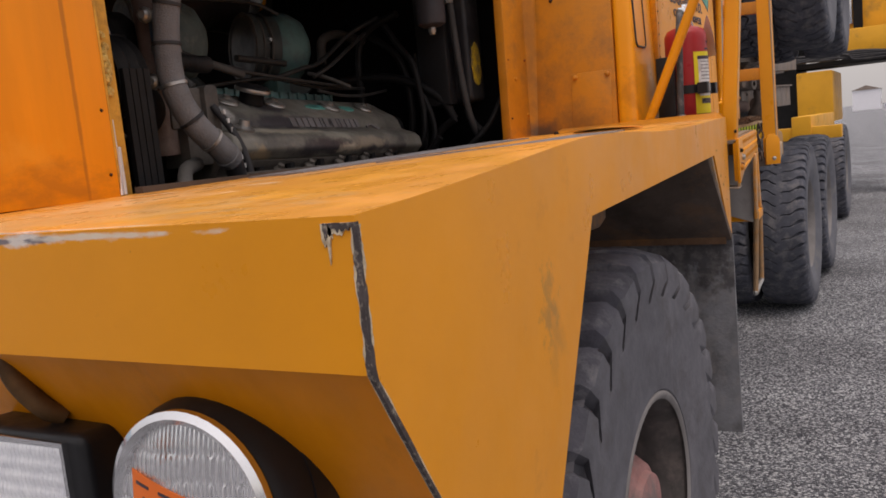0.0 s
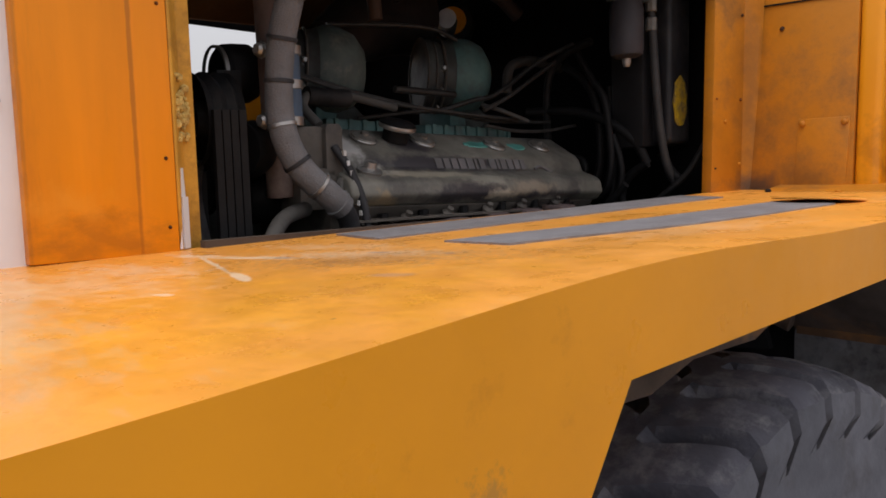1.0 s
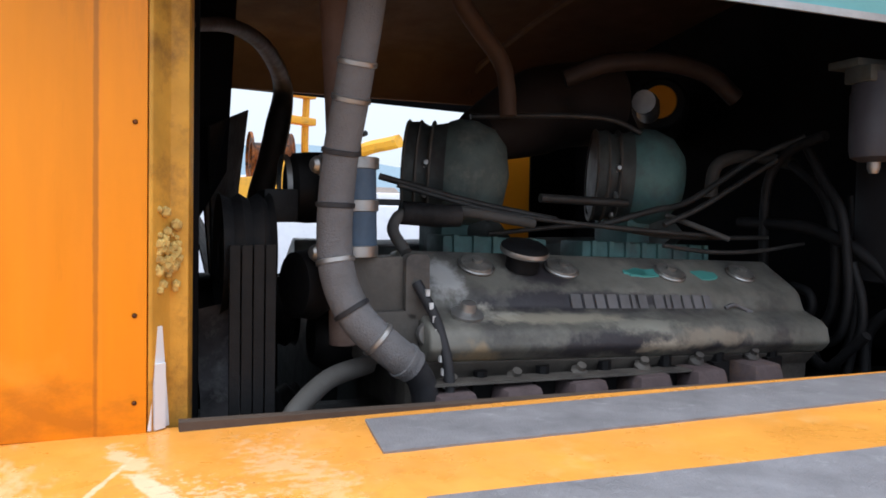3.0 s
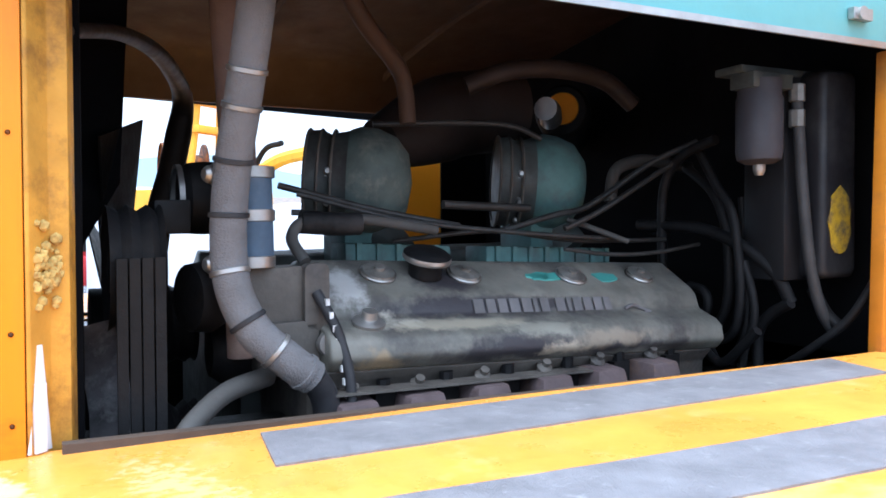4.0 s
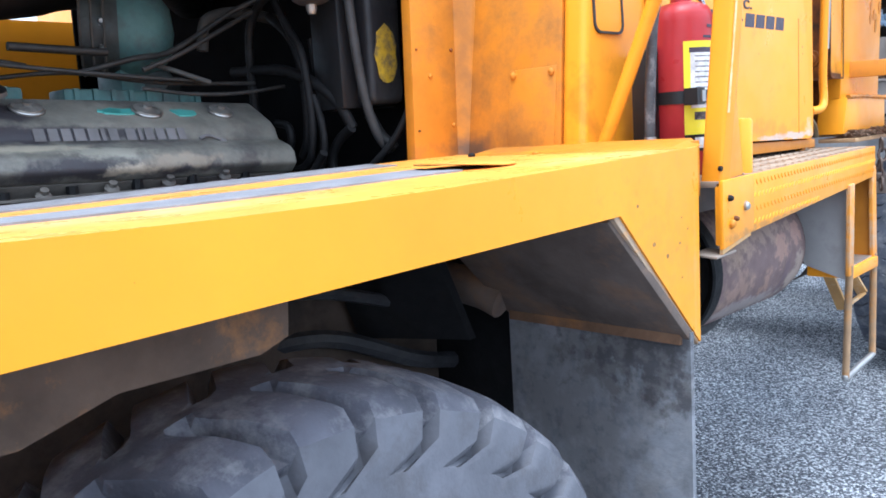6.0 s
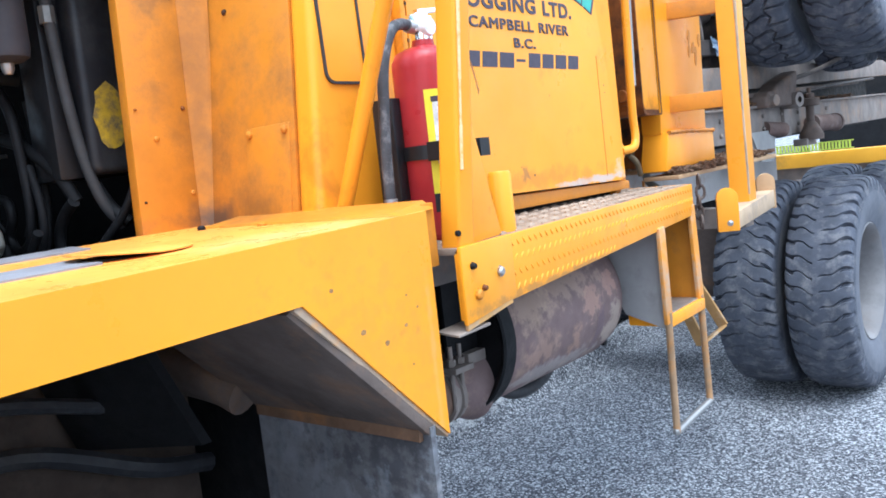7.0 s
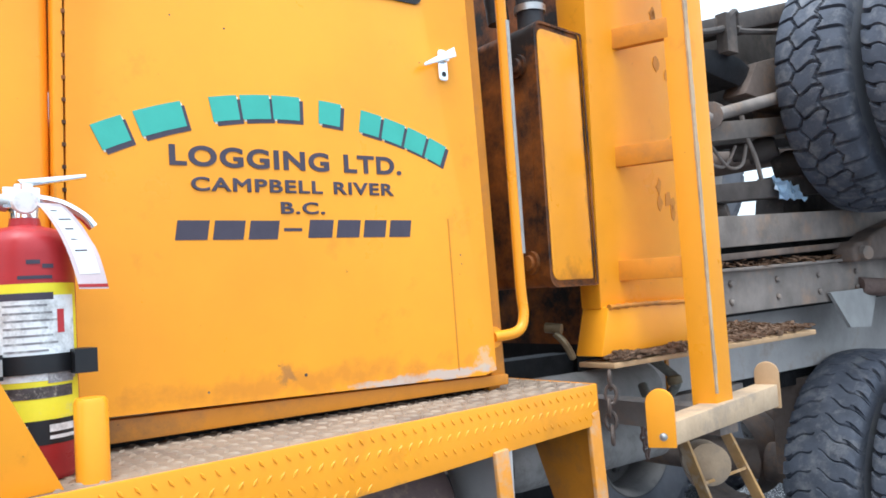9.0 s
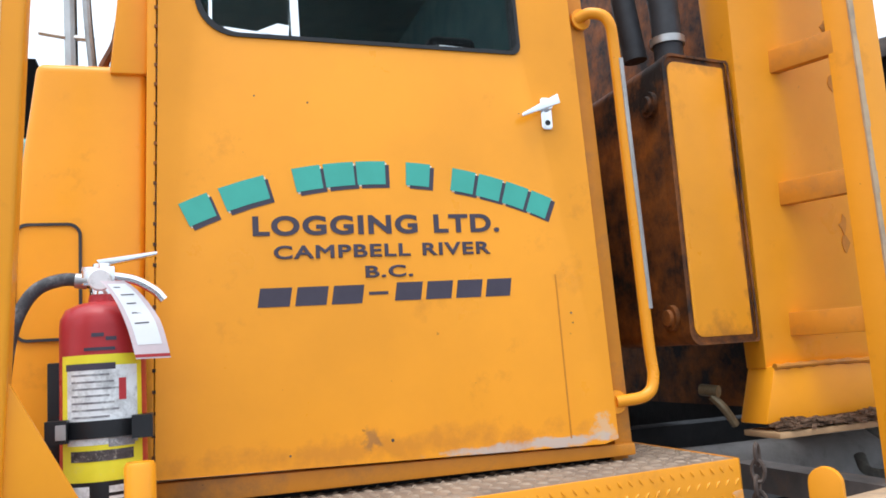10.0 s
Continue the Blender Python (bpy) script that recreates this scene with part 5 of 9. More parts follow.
def lozenge(b, c, along, across, up, l=0.024, w=0.0085, h=0.003):
    v = [b.verts.new(c + q) for q in (along * l / 2, across * w / 2, -along * l / 2, -across * w / 2)]
    t = [b.verts.new(c + up * h + q) for q in (along * l * 0.25, across * w * 0.2, -along * l * 0.25, -across * w * 0.2)]
    b.faces.new(t)
    for i in range(4):
        j = (i + 1) % 4
        b.faces.new([v[i], v[j], t[j], t[i]])


bm = B()
for i in range(48):
    for k in range(4):
        y = 2.738 + i * 0.024 + (0.012 if k % 2 else 0)
        z = ZB - 0.016 - k * 0.027
        if y > 3.88 or z < ZB - 0.112 + 0.022 * (y - 2.56):
            continue
        al = Vector((0, 0.62 if k % 2 else -0.62, 0.78)).normalized()
        lozenge(bm, Vector((xb(y) + 0.001, y, z)), al, Vector((0, -al.z, al.y)), Vector((1, 0, 0)), 0.018, 0.007, 0.0019)
ob = part("diamond_tread", bm, M_PAINT, face)
ob["kind"] = "stuff"
bm = B()
for i in range(44):
    y = 2.62 + i * 0.029
    for k in range(15):
        x = xb(y) - 0.02 - k * 0.029 - (0.0145 if i % 2 else 0)
        al = Vector((0.7 * (1 if (i + k) % 2 else -1), 0.7, 0)).normalized()
        lozenge(bm, Vector((x, y, ZB)), al, Vector((-al.y, al.x, 0)), Vector((0, 0, 1)))
ob = part("diamond_tread", bm, mat("worn_lozenge_steel", (0.31, 0.23, 0.165), 0.6, 0.1, 0.25, 9, dirt=(0.20, 0.15, 0.11), amount=0.5, dscale=6), top, "tread lozenges worn paler")
ob["kind"] = "stuff"
bm = B()
hexa(bm, [(xb(2.555) - 0.002, 2.555, ZB - 0.128), (xb(2.555) + 0.007, 2.555, ZB - 0.128), (xb(2.73) + 0.007, 2.73, ZB - 0.112), (xb(2.73) - 0.002, 2.73, ZB - 0.112)],
     [(xb(2.555) - 0.002, 2.555, ZB + 0.002), (xb(2.555) + 0.007, 2.555, ZB + 0.002), (xb(2.73) + 0.007, 2.73, ZB + 0.002), (xb(2.73) - 0.002, 2.73, ZB + 0.002)])
endp = part("end_plate", bm, M_PAINT, board, "bolted orange end plate", bevel=0.003)
for y, z, r, m in ((2.675, 1.254, 0.009, M_STEEL), (2.585, 1.278, 0.006, M_DARK), (2.595, 1.228, 0.009, M_PAINTD), (2.615, 1.236, 0.005, M_RUSTY)):
    bolt(endp, (xb(y) + 0.007, y, z), (1, 0, 0), r, 0.009, m)
bm = B()
hexa(bm, [(xb(2.555) - 0.004, 2.56, ZB - 0.138), (xb(2.555) + 0.003, 2.56, ZB - 0.138), (xb(2.72) + 0.003, 2.72, ZB - 0.122), (xb(2.72) - 0.004, 2.72, ZB - 0.122)],
     [(xb(2.555) - 0.004, 2.56, ZB - 0.12), (xb(2.555) + 0.003, 2.56, ZB - 0.12), (xb(2.72) + 0.003, 2.72, ZB - 0.110), (xb(2.72) - 0.004, 2.72, ZB - 0.110)])
part("lower_flange", bm, mat("scraped_flange_paint", (0.62, 0.33, 0.10), 0.55, var=0.15, scale=14, dirt=(0.45, 0.38, 0.30), amount=0.4, dscale=18), board, "scraped lower flange", bevel=0.0015)
bm = B()
hexa(bm, [(xb(2.53) - 0.06, 2.545, ZB - 0.142), (xb(2.53) + 0.003, 2.53, ZB - 0.142), (xb(2.62) + 0.003, 2.63, ZB - 0.143), (xb(2.62) - 0.06, 2.63, ZB - 0.143)],
     [(xb(2.53) - 0.06, 2.545, ZB - 0.138), (xb(2.53) + 0.003, 2.53, ZB - 0.138), (xb(2.62) + 0.003, 2.63, ZB - 0.138), (xb(2.62) - 0.06, 2.63, ZB - 0.138)])
part("flange_tongue", bm, mat("bare_grey_flange", (0.30, 0.25, 0.21), 0.6, 0.2, 0.3, 20, dirt=(0.14, 0.10, 0.08), amount=0.4), board, "bare grey steel tongue", bevel=0.001)
bm = B()
box(bm, -0.60, -0.55, 2.56, 3.88, 1.08, 1.30)
box(bm, -0.30, -0.27, 2.60, 3.86, 1.20, 1.30)
part("inner_channel", bm, M_CHASSIS, board)
# short stub post
bm = B()
lathe(bm, [(0.0, 0.115), (0.019, 0.114), (0.0225, 0.108), (0.0225, 0.0)], (-0.066, 2.787, ZB), (0, 0, 1), 20)
part("stub_post", bm, M_PAINT, board, "short capped orange stub")
# upright with its gusset and strut
up0, up1 = Vector((-0.024, 2.590, ZB - 0.005)), Vector((0.058, 2.662, 2.62))
bm = B()
w = 0.021
hexa(bm, [up0 + Vector(q) for q in ((-w, -w, 0), (w, -w, 0), (w, w, 0), (-w, w, 0))], [up1 + Vector(q) for q in ((-w, -w, 0), (w, -w, 0), (w, w, 0), (-w, w, 0))])
upright = part("upright", bm, M_PAINT, board, "orange square-tube upright", bevel=0.007, seg=3)
bm = B()
for k in range(9):
    a = up0 + (up1 - up0) * (0.10 + k * 0.055)
    b = up0 + (up1 - up0) * (0.10 + (k + 1) * 0.055)
    q = 0.004 + 0.003 * noise.noise((k * 1.3, 0, 0))
    hexa(bm, [a + Vector((0.0215, -0.012 - q, 0)), a + Vector((0.0222, -0.012 - q, 0)), a + Vector((0.0222, -0.012 + q, 0)), a + Vector((0.0215, -0.012 + q, 0))],
         [b + Vector((0.0215, -0.012 - q, 0)), b + Vector((0.0222, -0.012 - q, 0)), b + Vector((0.0222, -0.012 + q, 0)), b + Vector((0.0215, -0.012 + q, 0))])
part("rubbed_streak", bm, M_SCRAPE, upright, "pale rubbed streak")["kind"] = "stuff"
bm = B()
hexa(bm, [(-0.012, 2.605, ZB), (-0.042, 2.745, ZB), (-0.050, 2.745, ZB), (-0.020, 2.605, ZB)],
     [(0.0, 2.612, 1.57), (-0.0, 2.616, 1.57), (-0.008, 2.616, 1.57), (-0.008, 2.612, 1.57)])
part("gusset", bm, M_PAINT, board, "triangular orange gusset plate", bevel=0.002)
bm = B()
tube(bm, [(-0.252, 2.557, 1.385), (-0.06, 2.557, 1.80), (0.02, 2.575, 1.965)], 0.0145, 12)
part("strut", bm, M_PAINT, board, "slanting orange tube strut")
bm = B()
cyl(bm, (-0.005, 2.567, 1.335), (0.001, 2.567, 1.335), 0.005, n=10)
part("slot", bm, M_DARK, upright)


# hanging step
def bar_between(b, p, q, w, t, side):
    """A flat bar from p to q, w wide along side and t thick."""
    p, q, s = Vector(p), Vector(q), Vector(side).normalized()
    d = (q - p).normalized()
    s = (s - d * s.dot(d)).normalized()
    n_ = d.cross(s)
    c = [s * a * w / 2 + n_ * e * t / 2 for a, e in ((-1, -1), (1, -1), (1, 1), (-1, 1))]
    hexa(b, [p + k for k in c], [q + k for k in c])
    return b


M_STEPLEG = mat("rubbed_tan_leg", (0.36, 0.23, 0.13), 0.55, 0.1, 0.25, 12, dirt=(0.56, 0.24, 0.05), amount=0.45, dscale=9)
M_STEPBAR = mat("rubbed_orange_bar", (0.66, 0.26, 0.03), 0.5, var=0.15, scale=10, dirt=(0.46, 0.34, 0.24), amount=0.6, dscale=12, bump=0.15, speck=(0.2, 0.1, 0.05))
for p, q in (((-0.112, 3.555, ZB - 0.09), (-0.122, 3.582, 0.955)), ((-0.158, 3.872, ZB - 0.06), (-0.155, 3.885, 0.945))):
    bm = B()
    bar_between(bm, p, q, 0.036, 0.012, (0, 1, 0))
    part("step_rail", bm, M_STEPBAR, board, bevel=0.003)
for p, q in (((-0.122, 3.582, 0.985), (-0.148, 3.632, 0.628)), ((-0.155, 3.885, 0.975), (-0.17, 3.932, 0.632))):
    bm = B()
    tube(bm, [p, tuple((a + b) / 2 for a, b in zip(p, q)), q], 0.0105, 10)
    part("step_leg", bm, M_STEPLEG, board, "leg rubbed to tan metal")
bm = B()
tube(bm, [(-0.148, 3.630, 0.64), (-0.149, 3.640, 0.628), (-0.16, 3.78, 0.628), (-0.169, 3.922, 0.63), (-0.17, 3.932, 0.642)], 0.0105, 10)
part("bottom_rung", bm, M_STEEL, board, "bottom rung worn to bright steel")
bm = B()
hexa(bm, [(-0.25, 3.597, 0.94), (-0.118, 3.597, 0.94), (-0.144, 3.895, 0.93), (-0.28, 3.895, 0.93)], [(-0.25, 3.597, 0.975), (-0.118, 3.597, 0.975), (-0.144, 3.895, 0.965), (-0.28, 3.895, 0.965)])
tread = part("step_tread", bm, M_PAINT, board, "orange step tread, worn bright on top", bevel=0.005)
bm = B()
hexa(bm, [(-0.24, 3.612, 0.975), (-0.125, 3.612, 0.976), (-0.155, 3.875, 0.966), (-0.26, 3.875, 0.965)], [(-0.24, 3.612, 0.978), (-0.125, 3.612, 0.979), (-0.155, 3.875, 0.969), (-0.26, 3.875, 0.968)])
part("worn_top", bm, M_STEEL, tread)
bm = B()
prism(bm, [(-0.12, ZB - 0.09), (-0.372, ZB - 0.09), (-0.25, 0.975), (-0.125, 0.935)], 'y', 3.584, 3.594)
part("side_gusset", bm, mat("dusty_pale_steel", (0.36, 0.34, 0.33), 0.7, 0.1, 0.15, 6, dirt=(0.22, 0.2, 0.19), amount=0.3), board, "dusty pale gusset plate", bevel=0.002)
bm = B()
prism(bm, [(-0.17, ZB - 0.08), (-0.40, ZB - 0.08), (-0.29, 0.98), (-0.165, 0.94)], 'y', 3.882, 3.892)
part("end_gusset", bm, M_PAINTD, board, "orange end gusset", bevel=0.002)

# muffler below the board
muffler = thing("muffler", (-0.42, 3.2, 0.75), "rust-brown cylindrical muffler with flexible pipe under the running board", "muffler")
mc = Vector((-0.40, 0, 1.045))
bm = B()
R = 0.18
lathe(bm, [(0, 0), (R * 0.6, 0), (R * 0.94, 0.006), (R, 0.02), (R, 0.5), (R * 0.96, 0.545), (R * 0.8, 0.57), (0, 0.58)], mc + Vector((0, 2.985, 0)), (0, 1, 0), 48)
part("shell", bm, M_MUFF, muffler, "scaly rust-brown shell")
bm = B()
# ring plus a near-black disc that paints the recessed end's shade
lathe(bm, [(0, -0.010), (R * 0.9, -0.012), (R + 0.002, -0.03), (R + 0.007, -0.026), (R + 0.007, 0.012), (R + 0.001, 0.018)], mc + Vector((0, 2.98, 0)), (0, 1, 0), 48)
part("end_ring", bm, M_DARK, muffler, "black end ring")
bm = B()
lathe(bm, [(0.057, -0.10), (0.064, -0.07), (0.088, -0.02), (0.094, -0.008), (0, -0.006)], mc + Vector((0.04, 2.975, -0.10)), (0, 1, 0), 32)
part("end_cone", bm, M_MUFF, muffler, "dusty outlet cone")
bm = B()
line = [(0.056 + (0.0022 if k % 2 else -0.0012), 0.0035 * k) for k in range(62)]
lathe(bm, line, (-0.362, 2.675, 0.926), (0.0, 1, 0.05), 28)
part("flex_pipe", bm, mat("heat_browned_flex_steel", (0.22, 0.135, 0.095), 0.6, 0.2, 0.3, 9, dirt=(0.12, 0.085, 0.075), amount=0.35), muffler, "ribbed rusty flexible pipe")
bm = B()
tube(bm, [(-0.362, 2.69, 0.927), (-0.364, 2.64, 0.923), (-0.372, 2.58, 0.915), (-0.385, 2.54, 0.905), (-0.40, 2.505, 0.898)], 0.0575, 24, 6)
part("pipe_elbow", bm, mat("rust_red_pipe", (0.33, 0.165, 0.10), 0.7, 0.1, 0.25, 10, dirt=(0.15, 0.075, 0.055), amount=0.5, dscale=7, bump=0.3), muffler, "smooth rust-red pipe elbow")
bm = B()
lathe(bm, [(0.058, 0), (0.067, 0), (0.067, 0.012), (0.061, 0.014), (0.061, 0.026), (0.067, 0.028), (0.067, 0.04), (0.058, 0.04)], (-0.36, 2.86, 0.937), (0, 1, 0.03), 24)
for x in (-0.30, -0.43):
    for y in (2.862, 2.894):
        cyl(bm, (x, y, 0.91), (x, y, 1.055), 0.0055, n=8)
        cyl(bm, (x, y, 1.012), (x, y, 1.026), 0.0105, n=6)
box(bm, -0.45, -0.275, 2.846, 2.91, 0.998, 1.010)
box(bm, -0.45, -0.28, 2.90, 2.962, 1.006, 1.03)
part("clamp", bm, M_CHASSIS, muffler, "grimy U-bolt clamp")
bm = B()
plate(bm, [(2.86, 1.03), (2.97, 1.03), (2.97, 1.21), (2.86, 1.21)], [], 'x', -0.312, -0.304)
part("hanger", bm, M_DARK, muffler, "black hanger plate")

hose_loop = B()
tube(hose_loop, [(-0.60, 3.30, 1.0), (-0.57, 3.30, 0.87), (-0.54, 3.37, 0.785), (-0.53, 3.48, 0.765), (-0.53, 3.59, 0.80), (-0.55, 3.64, 0.89), (-0.6, 3.63, 1.02)], 0.018, 12)
ob = part("air_hose", hose_loop, M_HOSE)
tagged(ob, "black rubber air hose hanging below the muffler", "hose")

# chain hanging behind the board
chain = thing("hanging_chain", (-0.15, 3.93, 1.1), "short rusty chain hanging behind the running board", "chain")
M_CHAIN = mat("rusty_chain_steel", (0.09, 0.066, 0.055), 0.6, 0.5, 0.3, 30, dirt=(0.3, 0.27, 0.25), amount=0.3, dscale=40)
for k in range(5):
    bm = B()
    c = Vector((-0.150 + 0.006 * math.sin(k * 1.7), 3.925 + 0.004 * math.cos(k * 2.1), 1.315 - 0.031 * k))
    s = Vector((0.8, 0.6, 0)) if k % 2 else Vector((-0.6, 0.8, 0))
    loop = [c + s * (0.0125 * math.cos(q * math.pi / 6)) + Vector((0, 0, 0.021 * math.sin(q * math.pi / 6))) for q in range(13)]
    tube(bm, [tuple(p) for p in loop], 0.0045, 6, 1)
    part("link", bm, M_CHAIN, chain)

# ---- extinguisher ----
ext = thing("fire_extinguisher", (-0.168, 2.73, ZB), "red fire extinguisher with a paper tag, strapped to a black bracket", "fire extinguisher")
EC = Vector((-0.168, 2.730, ZB + 0.001))
ER = 0.064
bm = B()
lathe(bm, [(0, 0), (ER * 0.85, 0), (ER, 0.012), (ER, 0.318), (ER * 0.985, 0.332), (ER * 0.86, 0.348), (ER * 0.6, 0.356), (0.022, 0.36), (0.02, 0.372), (0, 0.372)], EC, (0, 0, 1), 48)
cylinder = part("cylinder", bm, M_RED, ext)


def wrap(a0, a1, z0, z1, material, name, label="", lift=0.0012, parent=None, n=18):
    """A label bent round the cylinder; angles from the outward side towards the rear."""
    b = B()
    prev = None
    for i in range(n + 1):
        a = radians(a0 + (a1 - a0) * i / n)
        d = Vector((math.cos(a), math.sin(a), 0))
        q = [b.verts.new(EC + d * (ER + lift) + Vector((0, 0, z))) for z in (z0, z1)]
        if prev:
            b.faces.new([prev[0], q[0], q[1], prev[1]])
        prev = q
    return part(name, b, material, parent or cylinder, label)


lab = wrap(-58, 62, 0.085, 0.275, M_YLABEL, "label", "yellow and white instruction label")
wrap(-46, 52, 0.14, 0.258, M_WLABEL, "label_panel", "white printed panel", 0.0016)
wrap(-58, 62, 0.052, 0.086, M_BLACK, "label_band", "black lower band", 0.0014)
wrap(-40, -14, 0.058, 0.08, M_WLABEL, "emblem_patch", "white oval emblem", 0.0018)
wrap(10, 46, 0.069, 0.079, M_WLABEL, "print_bar", "", 0.0018)
wrap(10, 44, 0.059, 0.064, M_WLABEL, "print_bar", "", 0.0018)
wrap(-48, 20, 0.252, 0.262, M_INK, "print_bar", "", 0.002)
wrap(-40, 44, 0.116, 0.132, M_BARE, "worn_patch", "scuffed grey patch", 0.0018)
for k in range(7):
    wrap(-38, 12 + 6 * (k % 3), 0.243 - k * 0.0105, 0.246 - k * 0.0105, M_PRINT, "print_bar", "", 0.002, None, 6)
wrap(-30, 8, 0.150, 0.166, M_PRINT, "scuff", "scuffed patch", 0.0023, None, 6)
wrap(10, 46, 0.136, 0.150, M_PRINT, "scuff", "scuffed patch", 0.0023, None, 6)
wrap(24, 34, 0.205, 0.238, M_RED, "print_patch", "", 0.002, None, 4)
wrap(-10, 6, 0.302, 0.308, M_INK, "marker_bar", "", 0.001, None, 4)
wrap(8, 22, 0.296, 0.302, M_INK, "marker_bar", "", 0.001, None, 4)
wrap(-20, 20, 0.281, 0.286, M_INK, "marker_bar", "", 0.001, None, 6)
bm = B()
lathe(bm, [(ER + 0.001, 0.15), (ER + 0.005, 0.15), (ER + 0.005, 0.176), (ER + 0.001, 0.176)], EC, (0, 0, 1), 40)
box(bm, EC.x + 0.02, EC.x + 0.075, EC.y + 0.045, EC.y + 0.075, EC.z + 0.146, EC.z + 0.18)
box(bm, EC.x + 0.045, EC.x + 0.075, EC.y - 0.075, EC.y - 0.045, EC.z + 0.146, EC.z + 0.18)
strap_ob = part("strap", bm, M_BLACK, ext, "black retaining strap")
bm = B()
box(bm, EC.x + 0.0745, EC.x + 0.078, EC.y - 0.06, EC.y - 0.046, EC.z + 0.152, EC.z + 0.174)
part("buckle", bm, M_STEEL, strap_ob)
bm = B()
box(bm, EC.x - 0.085, EC.x - ER + 0.004, EC.y - 0.05, EC.y + 0.05, EC.z, EC.z + 0.27)
box(bm, EC.x - 0.07, EC.x - 0.02, EC.y - 0.085, EC.y - 0.06, EC.z + 0.01, EC.z + 0.268)
part("bracket", bm, M_BLACK, ext, "black wall bracket", bevel=0.003)
hz = EC + Vector((0, 0, 0.372))
bm = B()
lathe(bm, [(0.02, -0.004), (0.021, 0.012), (0.015, 0.03), (0.015, 0.05), (0, 0.052)], hz, (0, 0, 1), 20)
box(bm, hz.x - 0.012, hz.x + 0.012, hz.y - 0.03, hz.y + 0.02, hz.z + 0.014, hz.z + 0.045)
valve = part("valve", bm, M_CHROME, ext, "silver valve head", bevel=0.003)
bm = B()
lathe(bm, [(0, 0.012), (0.016, 0.012), (0.018, 0.008), (0.018, 0)], hz + Vector((0.012, -0.002, 0.022)), (1, 0, 0), 20)
part("gauge", bm, M_WLABEL, valve, "round pressure gauge")
bm = B()
hexa(bm, [hz + Vector(q) for q in ((-0.009, 0.0, 0.045), (0.009, 0.0, 0.045), (0.009, 0.085, 0.062), (-0.009, 0.085, 0.062))],
     [hz + Vector(q) for q in ((-0.009, -0.01, 0.056), (0.009, -0.01, 0.056), (0.009, 0.085, 0.068), (-0.009, 0.085, 0.068))])
part("top_lever", bm, M_CHROME, valve, bevel=0.002)
bm = B()
tube(bm, [hz + Vector(q) for q in ((0, 0.015, 0.03), (0, 0.05, 0.022), (0, 0.08, 0.004), (0, 0.094, -0.012))], 0.008, 8)
part("carry_handle", bm, M_CHROME, valve)
bm = B()
tube(bm, [hz + Vector(q) for q in ((0.0, -0.02, 0.022), (0.0, -0.06, 0.026), (0.01, -0.10, 0.006), (0.012, -0.128, -0.05), (0.012, -0.14, -0.13), (0.010, -0.146, -0.22), (0.008, -0.146, -0.30))], 0.0105, 12)
hose = part("hose", bm, mat("scuffed_hose_rubber", (0.055, 0.055, 0.06), 0.6, var=0.3, scale=30, dirt=(0.26, 0.25, 0.25), amount=0.35, dscale=26), ext, "scuffed black discharge hose")
bm = B()
cyl(bm, hz + Vector((0.009, -0.146, -0.285)), hz + Vector((0.009, -0.146, -0.295)), 0.0122, n=12)
part("ferrule", bm, M_STEEL, hose)
bm = B()
cyl(bm, hz + Vector((0, -0.022, 0.022)), hz + Vector((0, -0.04, 0.0245)), 0.0125, n=12)
part("ferrule", bm, M_STEEL, hose)
def tag_at(s, t):
    """The tag's curved sheet: s across, t down."""
    y = 2.732 + 0.050 * t + 0.006 * math.sin(3 * t) + s * (0.034 + 0.016 * min(1, 1.6 * t))
    z = 1.699 - 0.123 * t ** 1.25 + 0.004 * math.sin(3.1 * t) * s
    return Vector((-0.100 + 0.012 * math.sin(1.7 * t) - 0.04 * s * min(1, 1.6 * t + 0.2), y, z))


def tag_sheet(s0, s1, t0, t1, lift, name, material, parent, label=""):
    b = B()
    prev = None
    for i in range(11):
        t = t0 + (t1 - t0) * i / 10
        q = [b.verts.new(tag_at(s, t) + Vector((lift, 0, 0))) for s in (s0, (s0 + s1) / 2, s1)]
        if prev:
            for k in (0, 1):
                b.faces.new([prev[k], prev[k + 1], q[k + 1], q[k]])
        prev = q
    return part(name, b, material, parent, label)


tag = tag_sheet(0, 1, 0, 1, 0, "tag", mat("pinkish_plastic_sleeve", (0.66, 0.54, 0.55), 0.35, var=0.08, scale=20), ext, "white inspection tag in a clear pinkish sleeve")
tag_sheet(0.14, 0.84, 0.08, 0.86, 0.0006, "tag_paper", mat("white_card", (0.82, 0.82, 0.82), 0.5, var=0.03, scale=20), tag)
tag_sheet(0.0, 1.0, 0.955, 0.985, 0.0008, "tag_stripe", M_RED, tag)
for k, (s0, s1) in enumerate(((0.25, 0.5), (0.3, 0.75), (0.3, 0.6), (0.3, 0.7), (0.25, 0.65))):
    tag_sheet(s0, s1, 0.14 + k * 0.12, 0.155 + k * 0.12, 0.001, "print_bar", M_INK, tag)

